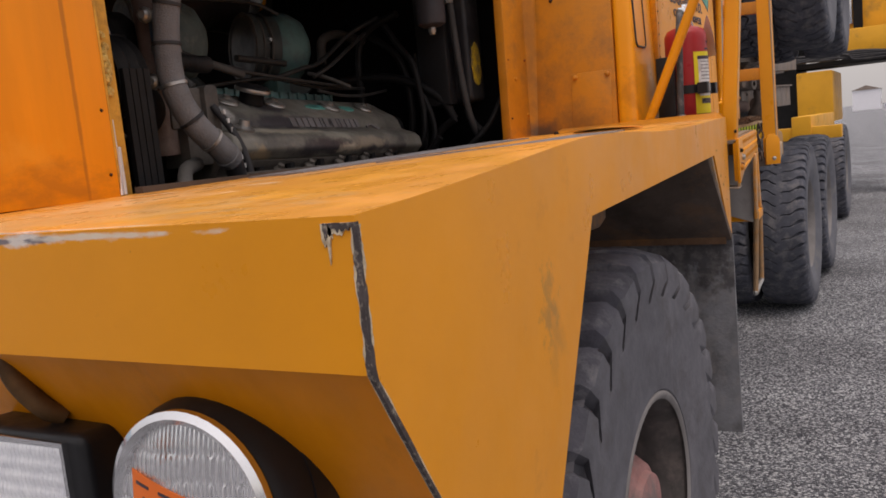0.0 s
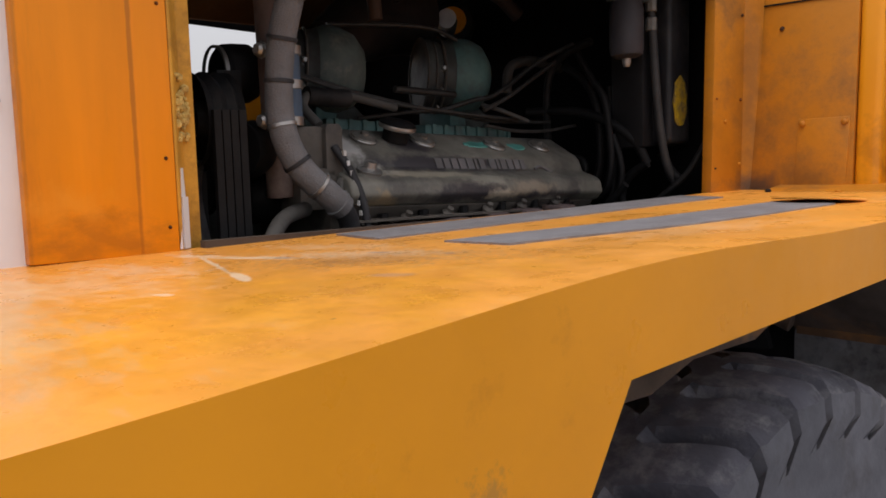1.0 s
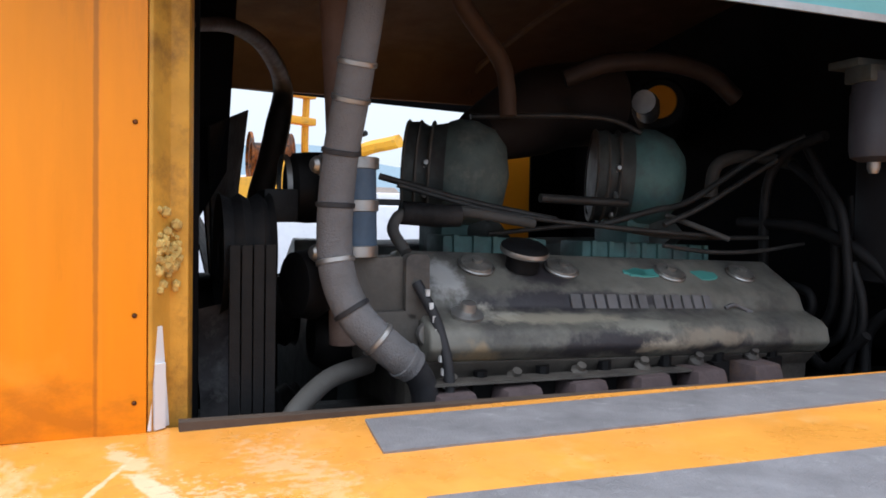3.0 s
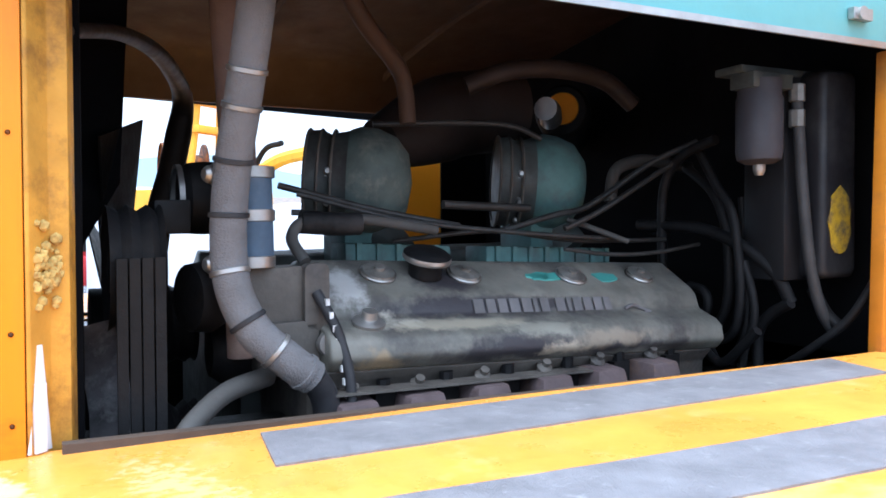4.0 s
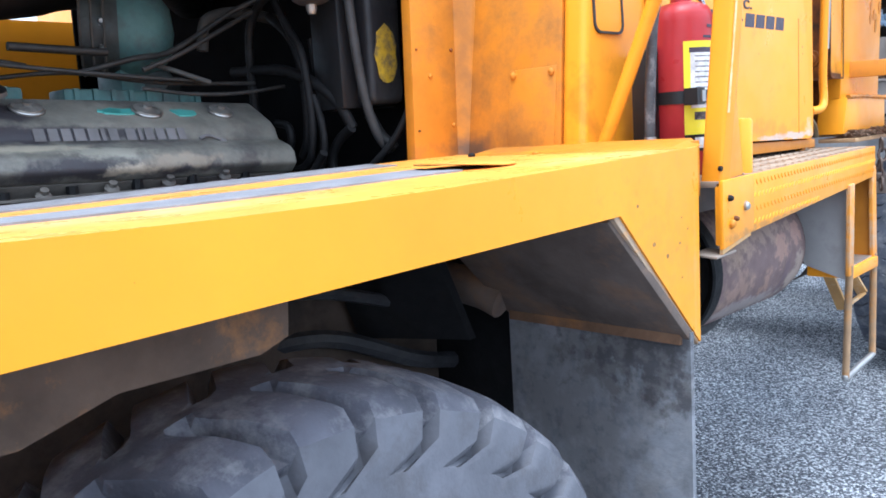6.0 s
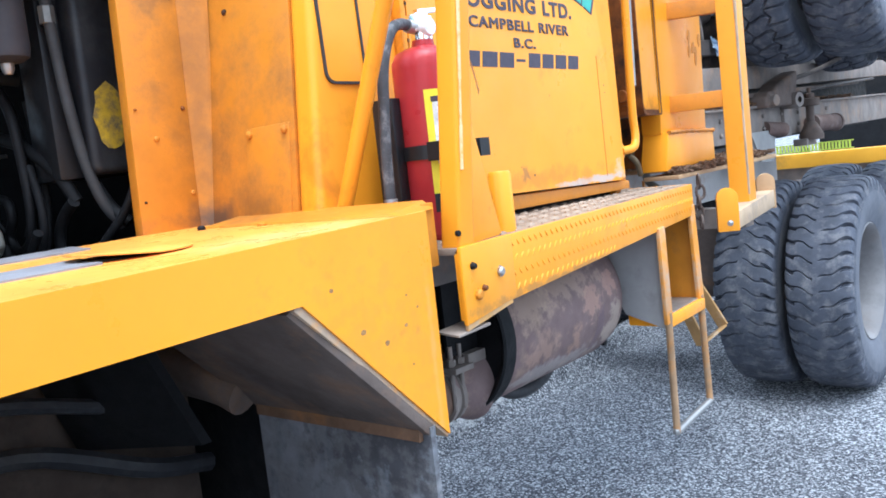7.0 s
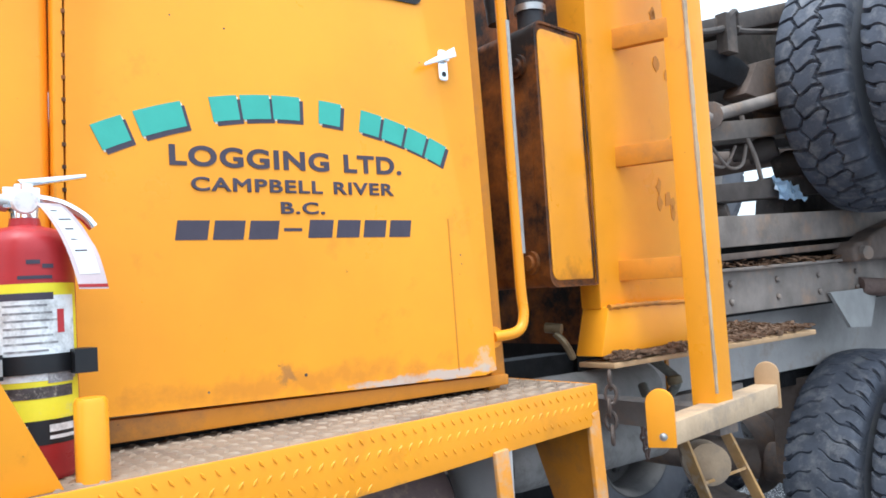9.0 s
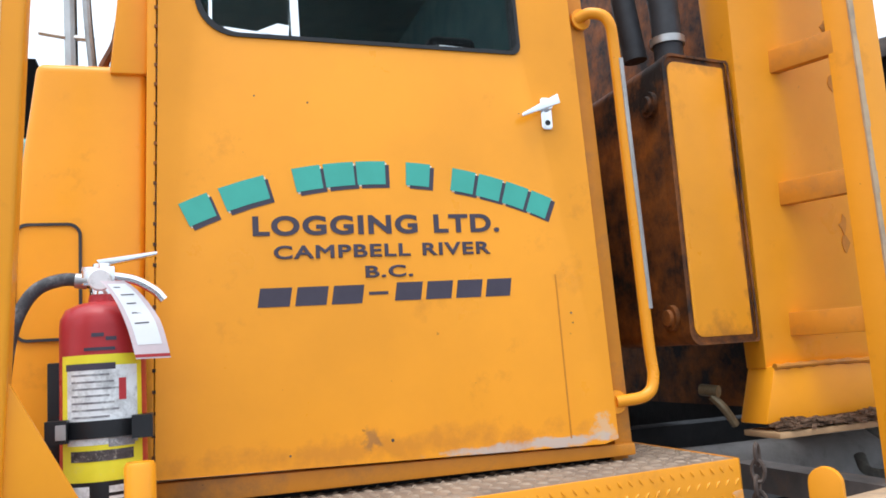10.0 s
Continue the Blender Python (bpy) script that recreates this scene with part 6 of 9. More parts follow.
# ---- wheels ----
def tyre_mesh(name, R, W, bead, pattern, N=312):
    b = B()
    inset = (0.43, 0.462) if pattern == "lug" else (0.33, 0.40)
    prof = [(-inset[0], bead, 0), (-inset[1], bead + 0.012, 0), (-0.47, bead + 0.25 * (R - bead), 0), (-0.5, bead + 0.5 * (R - bead), 0), (-0.495, bead + 0.66 * (R - bead), 0), (-0.485, bead + 0.78 * (R - bead), 0.75), (-0.468, bead + 0.89 * (R - bead), 1)]
    M = 52 if pattern == "block" else 22
    for j in range(M + 1):
        s = -0.43 + 0.86 * j / M
        prof.append((s, R - 0.03 * R * abs(s / 0.43) ** 3.2, 1))
    prof += [(-s, r, g) for s, r, g in reversed(prof[:7])]
    rings = []
    for i in range(N):
        th = 2 * math.pi * i / N
        ring = []
        for s, r, g in prof:
            r2, tw, cutin = r, th, 0.0
            if g:
                u = s / 0.43
                if pattern == "lug":
                    h = min(1, max(0, (u + 0.2) / 0.4))
                    tw = th - 2 * math.pi / 30 * (0.55 * min(1, abs(u)) + 0.5 * (1 - h * h * (3 - 2 * h)))
                    f = (i % 12) / 12
                    d = 0.036 * (0.05 < f < 0.32) * min(1, max(0, (abs(u) - 0.12) * 6))
                    d += 0.003 * noise.noise((u * 4, math.cos(th) * 9, math.sin(th) * 9))
                    if abs(u) > 1.02:
                        cutin = 0.075 * (0.05 < f < 0.32) - 0.02 * (f >= 0.32)
                elif pattern == "chevron":
                    tw = th - 2 * math.pi / 46 * (0.75 * abs(u) + 0.10 * math.sin(9 * u))
                    f = (i % 12) / 12
                    d = 0.010 * (f < 0.05) * (abs(u) > 0.14) + 0.018 * (f < 0.2) * (abs(u) > 0.80)
                    d += 0.002 * noise.noise((u * 3, math.cos(th) * 5, math.sin(th) * 5))
                else:
                    tt = th * 36 / (2 * math.pi)
                    zig = 0.11 * (abs((tt % 1) - 0.5) * 4 - 1)
                    e0, e1 = -0.40 + zig, 0.40 + zig
                    inner = e0 < u < e1
                    f = (tt + (0.5 if inner else 0.0) + (0.14 * math.sin(6.5 * u) if inner else 0)) % 1
                    d = 0.017 * max(f < 0.13, abs(u - e0) < 0.042, abs(u - e1) < 0.042)
                r2 = r - d * g
            ring.append(b.verts.new((s * W * (1 - cutin * 2 * g), r2 * math.cos(tw), r2 * math.sin(tw))))
        rings.append(ring)
    for i in range(N):
        a, c = rings[i], rings[(i + 1) % N]
        for k in range(len(prof) - 1):
            f = b.faces.new([a[k], a[k + 1], c[k + 1], c[k]])
            q = 6 if pattern == "lug" else 4
            f.material_index = 1 if k < q or k > len(prof) - q - 2 else 0
    me = bpy.data.meshes.new(name)
    b.to_mesh(me)
    b.free()
    me.materials.append(M_LUG if pattern == "lug" else M_RUBBER)
    me.materials.append(M_LUGSIDE if pattern == "lug" else M_SIDEWALL)
    me.polygons.foreach_set("use_smooth", [True] * len(me.polygons))
    me.set_sharp_from_angle(angle=radians(35))
    return me


def rim_mesh(name, bead, W, material, dish, hub=True):
    """A dished disc wheel; the open side faces +x."""
    b = B()
    lathe(b, [(bead + 0.004, -0.33 * W), (bead - 0.01, -0.2 * W), (bead - 0.03, 0), (bead - 0.012, 0.24 * W), (bead + 0.012, 0.345 * W), (bead + 0.004, 0.365 * W), (bead - 0.008, 0.34 * W), (bead - 0.03, 0.2 * W), (bead - 0.035, dish), (bead * 0.5, dish - 0.01), (bead * 0.45, dish + 0.03), (0, dish + 0.035)], (0, 0, 0), (1, 0, 0), 56)
    if hub:
        lathe(b, [(bead * 0.36, dish), (bead * 0.34, dish + 0.09), (bead * 0.2, dish + 0.12), (0, dish + 0.12)], (0, 0, 0), (1, 0, 0), 32)
        for k in range(10):
            a = 2 * math.pi * k / 10
            c = Vector((dish - 0.005, bead * 0.66 * math.cos(a), bead * 0.66 * math.sin(a)))
            lathe(b, [(0.02, 0), (0.018, 0.03), (0.009, 0.03), (0.009, 0.05), (0, 0.05)], c, (1, 0, 0), 8)
    me = bpy.data.meshes.new(name)
    bmesh.ops.recalc_face_normals(b, faces=b.faces)
    b.to_mesh(me)
    b.free()
    me.materials.append(material)
    me.polygons.foreach_set("use_smooth", [True] * len(me.polygons))
    me.set_sharp_from_angle(angle=radians(35))
    return me


M_RIMRED = mat("faded_red_wheel", (0.34, 0.17, 0.16), 0.7, var=0.3, scale=14, dirt=(0.16, 0.14, 0.135), amount=0.6, dscale=12, bump=0.4)
M_RIMGREY = mat("dusty_grey_wheel", (0.20, 0.19, 0.19), 0.7, var=0.25, scale=10, dirt=(0.13, 0.11, 0.10), amount=0.4, bump=0.3)
T_FRONT = tyre_mesh("lug_tyre", 0.57, 0.33, 0.25, "lug", 360)
T_REAR = tyre_mesh("chevron_tyre", 0.582, 0.33, 0.31, "chevron", 552)
T_TRAIL = tyre_mesh("block_tyre", 0.55, 0.30, 0.29, "block", 720)
R_FRONT = rim_mesh("front_rim", 0.25, 0.40, mat("dark_grimy_wheel", (0.07, 0.062, 0.06), 0.7, var=0.3, scale=14, dirt=(0.16, 0.13, 0.12), amount=0.4, dscale=12), -0.075, False)
lip_bm = B()
lathe(lip_bm, [(0.246, 0.138), (0.259, 0.144), (0.258, 0.151), (0.249, 0.154), (0.240, 0.148)], (0, 0, 0), (1, 0, 0), 64)
LIP = bpy.data.meshes.new("rim_lip")
lip_bm.to_mesh(LIP)
lip_bm.free()
LIP.materials.append(M_RIMGREY)
LIP.polygons.foreach_set("use_smooth", [True] * len(LIP.polygons))
hub_bm = B()
lathe(hub_bm, [(0.19, -0.03), (0.18, 0.01), (0.125, 0.02), (0.115, 0.085), (0.10, 0.11), (0.085, 0.115), (0.08, 0.13), (0, 0.135)], (0, 0, 0), (1, 0, 0), 40)
for k in range(8):
    a = 2 * math.pi * k / 8
    lathe(hub_bm, [(0.016, 0), (0.016, 0.03), (0.008, 0.03), (0.008, 0.045), (0, 0.045)], Vector((0.012, 0.152 * math.cos(a), 0.152 * math.sin(a))), (1, 0, 0), 6)
HUB = bpy.data.meshes.new("hub")
hub_bm.to_mesh(HUB)
hub_bm.free()
HUB.materials.append(M_RIMRED)
HUB.polygons.foreach_set("use_smooth", [True] * len(HUB.polygons))
HUB.set_sharp_from_angle(angle=radians(35))
R_REAR = rim_mesh("rear_rim", 0.31, 0.37, M_RIMGREY, -0.10)
R_TRAIL = rim_mesh("trailer_rim", 0.29, 0.30, M_RIMGREY, -0.08)


def wheel(owner, x, y, z, tyre, rim, turn=0.0, label="", flip=False):
    m = pose(x, y, z, turn, 0, 180 if flip else 0)
    if flip:
        m = pose(x, y, z) @ Matrix.Rotation(math.pi, 4, 'Z') @ Matrix.Rotation(radians(turn), 4, 'X')
    else:
        m = pose(x, y, z) @ Matrix.Rotation(radians(turn), 4, 'X')
    w_ = placed("wheel", rim, owner, m, label)
    placed("tyre", tyre, w_, m)
    return w_


fw = wheel(truck, -0.185, 1.685, 0.558, T_FRONT, R_FRONT, 20, "front wheel with chunky lug tyre")
placed("rim_lip", LIP, fw, pose(-0.185, 1.685, 0.558), "pale dusty rim lip")
placed("hub", HUB, fw, pose(-0.185, 1.685, 0.558), "faded red hub with wheel nuts")
wheel(truck, 2 * XC + 0.185, 1.685, 0.558, T_FRONT, R_FRONT, 50, flip=True)
for y in (6.33, 7.72):
    wheel(truck, -0.345, y, 0.577, T_REAR, R_REAR, 10 + y * 40, "worn dual rear wheel")
    wheel(truck, -0.72, y, 0.577, T_REAR, R_REAR, 80 + y * 13, flip=True)
    wheel(truck, 2 * XC + 0.345, y, 0.577, T_REAR, R_REAR, 20, flip=True)
    wheel(truck, 2 * XC + 0.72, y, 0.577, T_REAR, R_REAR, 33)

# ---- wheel house and chassis ----
M_RIB = mat("rust_streaked_steel", (0.11, 0.072, 0.05), 0.8, var=0.3, scale=9, dirt=(0.36, 0.16, 0.05), amount=0.3, dscale=12, bump=0.4)
bm = B()
prism(bm, [(2.20, 1.276), (2.215, 1.285), (2.46, 1.045), (2.45, 1.03)], 'x', -0.44, -0.006)
part("splash_panel", bm, M_UNDER, truck, "mud-caked splash panel", bevel=0.002)
bm = B()
n = 12
rows = []
for i in range(n + 1):
    x = -0.44 + 0.436 * i / n
    rows.append([bm.verts.new((x, 2.448 + 0.01 * math.sin(x * 14) * (1.04 - z) + o, z)) for z in (1.045, 0.8, 0.46) for o in (0, 0.012)])
for a, b in zip(rows, rows[1:]):
    for k in (0, 2):
        bm.faces.new([a[k], b[k], b[k + 2], a[k + 2]])
        bm.faces.new([a[k + 1], a[k + 3], b[k + 3], b[k + 1]])
    bm.faces.new([a[4], b[4], b[5], a[5]])
    bm.faces.new([a[0], a[1], b[1], b[0]])
for r in (rows[0], rows[-1]):
    bm.faces.new([r[0], r[2], r[4], r[5], r[3], r[1]])
part("mud_flap", bm, M_FLAP, truck, "scuffed grey rubber mud flap")
bm = B()
box(bm, -0.43, -0.02, 2.438, 2.447, 1.022, 1.046)
part("flap_bar", bm, mat("rusted_flap_bar", (0.17, 0.095, 0.055), 0.8, var=0.4, scale=12, dirt=(0.34, 0.15, 0.05), amount=0.35, dscale=10), truck, "rusty flap clamp bar")
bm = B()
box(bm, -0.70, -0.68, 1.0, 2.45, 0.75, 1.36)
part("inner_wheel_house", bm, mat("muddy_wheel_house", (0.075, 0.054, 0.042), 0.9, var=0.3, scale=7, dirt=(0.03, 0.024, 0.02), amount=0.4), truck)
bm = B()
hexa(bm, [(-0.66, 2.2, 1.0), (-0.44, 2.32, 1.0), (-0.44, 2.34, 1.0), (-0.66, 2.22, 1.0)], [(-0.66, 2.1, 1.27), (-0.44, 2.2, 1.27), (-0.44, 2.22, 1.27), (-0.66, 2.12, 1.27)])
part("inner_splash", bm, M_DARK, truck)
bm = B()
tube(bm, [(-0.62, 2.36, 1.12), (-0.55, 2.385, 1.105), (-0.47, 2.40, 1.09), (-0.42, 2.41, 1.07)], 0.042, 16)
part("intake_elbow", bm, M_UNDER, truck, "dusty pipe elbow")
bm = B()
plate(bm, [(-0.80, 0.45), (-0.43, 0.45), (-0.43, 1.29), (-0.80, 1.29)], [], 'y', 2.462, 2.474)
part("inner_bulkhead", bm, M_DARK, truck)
bm = B()
prism(bm, [(1.06, 1.16), (1.35, 1.155), (1.45, 1.185), (1.62, 1.186), (1.66, 1.2), (1.672, 1.335), (1.06, 1.33)], 'x', -0.11, -0.10)
part("inner_rib", bm, M_RIB, truck, "rust-stained inner rib")
for x in (-0.97, 2 * XC + 0.97):
    bm = B()
    box(bm, x - 0.05, x + 0.05, 0.6, 6.45, 1.02, 1.30)
    # the recess's shade is put into the rail's near-black colour
    part("frame_rail", bm, M_DARK, truck, "frame rail coloured black for its recess shade", bevel=0.004)
bm = B()
cyl(bm, (-0.33, 1.685, 0.55), (2 * XC + 0.33, 1.685, 0.55), 0.07)
part("axle", bm, M_UNDER, truck)
for y in (6.33, 7.72):
    bm = B()
    cyl(bm, (-0.4, y, 0.577), (2 * XC + 0.4, y, 0.577), 0.1)
    box(bm, -1.05, -0.85, y - 0.3, y + 0.3, 0.6, 1.05)
    lathe(bm, [(0.25, -0.12), (0.25, 0.12)], (XC, y, 0.6), (0, 1, 0), 24)
    part("axle", bm, M_UNDER, truck)
bm = B()
for k in range(6):
    tube(bm, [(-0.86, 1.0 + 0.04 * k, 0.93 - 0.022 * k), (-0.86, 1.775, 0.72 - 0.018 * k), (-0.86, 2.55 - 0.04 * k, 0.93 - 0.022 * k)], 0.011, 6)
part("leaf_spring", bm, M_UNDER, truck)
# near-black boxes added to stand for the shade under cab and board
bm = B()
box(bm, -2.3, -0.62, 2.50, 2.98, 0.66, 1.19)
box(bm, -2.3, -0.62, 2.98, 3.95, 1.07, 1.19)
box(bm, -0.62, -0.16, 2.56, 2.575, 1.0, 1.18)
part("under_cab_shade_fill", bm, M_DARK, truck, "added near-black boxes for the shade under the cab")
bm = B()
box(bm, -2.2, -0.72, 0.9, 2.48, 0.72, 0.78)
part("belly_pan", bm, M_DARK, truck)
bm = B()
tube(bm, [(-0.75, 1.9, 1.0), (-0.66, 2.1, 1.02), (-0.6, 2.3, 0.94), (-0.62, 2.44, 0.9)], 0.02, 8)
tube(bm, [(-0.7, 1.7, 1.1), (-0.6, 2.0, 1.14), (-0.58, 2.25, 1.08), (-0.66, 2.42, 1.05)], 0.014, 8)
part("brake_hose", bm, M_HOSE, truck)

# ---- behind the cab ----
tankc = thing("oil_tank", (-0.8, 4.0, 1.53), "flat orange steel tank with rusting end, behind the cab", "tank")
bm = B()
prism(bm, rounded(3.91, 4.112, 1.537, 2.205, [0.03, 0.008, 0.008, 0.03], 5), 'x', -1.5, lambda y, z: -0.304 - 0.17 * (y - 3.91))
part("body", bm, M_RUSTY, tankc, "rusting orange tank body", bevel=0.003)
bm = B()
prism(bm, rounded(3.925, 4.10, 1.552, 2.19, [0.026, 0.006, 0.006, 0.026], 5), 'x', -0.4, lambda y, z: -0.3015 - 0.17 * (y - 3.91))
part("end_cover", bm, M_PAINT, tankc, "orange end cover", bevel=0.004)
bm = B()
plate(bm, rounded(3.908, 4.114, 1.535, 2.207, [0.032, 0.008, 0.008, 0.032], 5), [rounded(3.914, 4.108, 1.541, 2.201, [0.028, 0.006, 0.006, 0.028], 5)], 'x', -0.33, lambda y, z: -0.2985 - 0.17 * (y - 3.91))
part("rolled_rim", bm, M_RUSTY, tankc, "worn rolled rim")
for z in (1.60, 2.10):
    bm = B()
    lathe(bm, [(0.0, 0.02), (0.018, 0.02), (0.02, 0.012), (0.03, 0.012), (0.03, 0)], (-0.36, 3.91, z), (0, -1, 0), 12)
    part("plug", bm, M_RUSTY, tankc)
bm = B()
tube(bm, [(-0.40, 4.0, 2.20), (-0.40, 4.0, 2.28), (-0.41, 4.0, 2.42), (-0.45, 3.97, 2.7), (-0.5, 3.95, 3.0)], 0.036, 16)
pipe = part("filler_pipe", bm, M_HOSE, tankc, "dark rubber pipe")
bm = B()
lathe(bm, [(0.038, 0), (0.042, 0), (0.042, 0.018), (0.038, 0.018)], (-0.40, 4.0, 2.265), (0, 0, 1), 24)
part("hose_clamp", bm, M_STEEL, pipe)
bm = B()
tube(bm, [(-0.47, 3.95, 2.25), (-0.48, 3.93, 2.5), (-0.5, 3.92, 3.0)], 0.03, 12)
part("side_hose", bm, M_HOSE, tankc)

tower = thing("bulkhead_tower", (-0.7, 4.3, 1.3), "tall orange steel bulkhead with welded ladder rungs", "bulkhead")
bm = B()
prism(bm, [(4.135, 1.47), (4.545, 1.475), (4.50, 2.2), (4.40, 2.65), (4.24, 3.3), (4.10, 3.3)], 'x', -0.42, lambda y, z: -0.352 + 0.042 * (z - 1.4) - 0.02 * (y - 4.14))
part("sheet", bm, M_PAINT, tower, "orange plate, peeling at its rear edge", bevel=0.006)
bm = B()
box(bm, -2.4, -0.43, 4.3, 4.32, 1.36, 3.3)
part("bulkhead_plate", bm, M_RUSTY, tower, "dark rusting bulkhead plate")
bm = B()
prism(bm, [(4.10, 1.347), (4.57, 1.36), (4.565, 1.468), (4.14, 1.476)], 'x', -0.42, lambda y, z: -0.325 - 0.03 * (y - 4.1))
foot = part("foot_box", bm, M_PAINT, tower, "orange foot box", bevel=0.006)
bm = B()
tube(bm, [(-0.325, 4.14, 1.474), (-0.332, 4.3, 1.475), (-0.338, 4.56, 1.47)], 0.006, 8, 12, 0.4, 3)
part("weld_bead", bm, M_PAINTD, foot)
for k in range(12):
    y, z = 4.40 + 0.1 * random.random(), 1.7 + 0.7 * random.random()
    bm = B()
    pts = [(y + 0.016 * random.uniform(0.4, 1) * math.cos(a), z + 0.03 * random.uniform(0.4, 1) * math.sin(a)) for a in [i * math.pi / 4 for i in range(8)]]
    prism(bm, pts, 'x', -0.36, lambda yy, zz: -0.3505 + 0.042 * (zz - 1.4) - 0.02 * (yy - 4.14))
    part("peeled_patch", bm, M_PAINTD, tower)
# darker copy of the orange: the rungs' shade is in the colour
M_RUNG = mat("shaded_rung_orange_paint", (0.56, 0.195, 0.010), 0.5, var=0.15, scale=8, dirt=(0.36, 0.14, 0.03), amount=0.35, dscale=10)
for z in (1.567, 1.878, 2.203, 2.515, 2.83):
    bm = B()
    hexa(bm, [(-0.36, 4.208, z - 0.026), (-0.18, 4.285, z - 0.026), (-0.18, 4.315, z - 0.026), (-0.36, 4.238, z - 0.026)],
         [(-0.36, 4.208, z + 0.03), (-0.18, 4.285, z + 0.03), (-0.18, 4.315, z + 0.03), (-0.36, 4.238, z + 0.03)])
    part("rung", bm, M_RUNG, tower, bevel=0.003)
bm = B()
hexa(bm, [(-0.187, 4.275, 1.165), (-0.130, 4.30, 1.165), (-0.130, 4.37, 1.165), (-0.187, 4.345, 1.165)],
     [(-0.197, 4.287, 3.3), (-0.140, 4.312, 3.3), (-0.140, 4.382, 3.3), (-0.197, 4.357, 3.3)])
lr = part("ladder_rail", bm, M_PAINT, tower, "orange ladder rail with edge worn to pale metal", bevel=0.003)
bm = B()
for k in range(40):
    z0, z1 = 1.24 + k * 0.05, 1.24 + (k + 1) * 0.05
    q = 0.0008 + 0.0018 * noise.noise((k * 0.7, 4, 4))
    dx = -0.0048 * (z0 - 1.2)
    box(bm, -0.1327 + dx - q, -0.1285 + dx, 4.2995, 4.2995 + 0.006 + 3 * q + 0.0057 * (z0 - 1.2), z0, z1)
part("worn_edge", bm, M_TREAD, lr, "edge rubbed to pale metal")

# bracket beam below the ladder
M_WORNTAB = mat("bare_tan_tab", (0.40, 0.25, 0.13), 0.65, var=0.2, scale=9)
bracket = thing("step_bracket", (-0.1, 4.3, 1.15), "orange bracket beam with rounded end tabs", "bracket")
bm = B()
hexa(bm, [(-0.150, 4.055, 1.150), (-0.088, 4.075, 1.150), (-0.145, 4.605, 1.166), (-0.205, 4.585, 1.166)], [(-0.150, 4.055, 1.205), (-0.088, 4.075, 1.205), (-0.145, 4.605, 1.228), (-0.205, 4.585, 1.228)])
part("beam", bm, M_TREAD, bracket, "scraped pale orange beam", bevel=0.004)
for c, h, m in ((Vector((-0.112, 4.05, 1.145)), 0.137, M_PAINT), (Vector((-0.170, 4.595, 1.160)), 0.13, M_WORNTAB)):
    bm = B()
    s_, turn_ = 0.033, Vector((0.86, 0.51, 0))
    deep = Vector((-0.51, 0.86, 0)) * 0.018
    line = [(-s_, 0.0), (s_, 0.0)] + [(s_ * math.cos(radians(a)), h - s_ + s_ * math.sin(radians(a))) for a in range(0, 181, 15)]
    front = [c + turn_ * u + Vector((0, 0, v)) for u, v in line]
    hexa(bm, front, [q + deep for q in front])
    tab = part("end_tab", bm, m, bracket, bevel=0.003)
    bolt(tab, c + Vector((0.004, 0.002, 0.026)), (0.51, -0.86, 0), 0.008, 0.006, M_STEEL)
bm = B()
box(bm, -0.95, -0.17, 4.36, 4.44, 1.12, 1.19)
part("cross_arm", bm, M_CHASSIS, bracket)

# folding step that hangs behind
M_WORNBAR = mat("worn_tan_orange_bar", (0.42, 0.24, 0.09), 0.6, var=0.25, scale=9, dirt=(0.5, 0.42, 0.33), amount=0.4, dscale=10)
fold = thing("folding_step", (-0.65, 5.0, 0.5), "bent folding step of pale orange flat bar", "step")
a0, a1, b0, b1 = (-0.91, 5.09, 1.06), (-0.664, 5.072, 0.505), (-1.03, 5.51, 1.02), (-0.694, 5.428, 0.508)
for p, q in ((a0, a1), (b0, b1)):
    bm = B()
    bar_between(bm, p, q, 0.055, 0.012, (0.9, -0.2, 0.4))
    part("side_bar", bm, M_WORNBAR, fold, bevel=0.002)
for t in (0.0, 0.53, 1.0):
    p = [a + (b - a) * t for a, b in zip(a0, a1)]
    q = [a + (b - a) * t for a, b in zip(b0, b1)]
    bm = B()
    bar_between(bm, p, q, 0.034, 0.012, (0.9, 0, 0.4))
    part("rung", bm, M_WORNBAR, fold, bevel=0.002)
bm = B()
prism(bm, [(-0.93, 1.03), (-0.87, 1.03), (-0.87, 1.27), (-0.90, 1.29), (-0.93, 1.27)], 'y', 5.05, 5.065)
part("hanger", bm, M_PAINTD, fold)
# arm that carries the step
bm = B()
box(bm, -1.05, -0.86, 5.06, 5.52, 1.03, 1.09)
ob = part("step_arm", bm, M_CHASSIS, truck)

# shelf with bark behind the tower
def ledge_edge(y):
    """The ledge's free edge: straight beside the tower, then cut back to a point."""
    return -0.285 + 0.016 * (y - 4.1) if y < 5.06 else -0.27 - 2.4 * (y - 5.06)


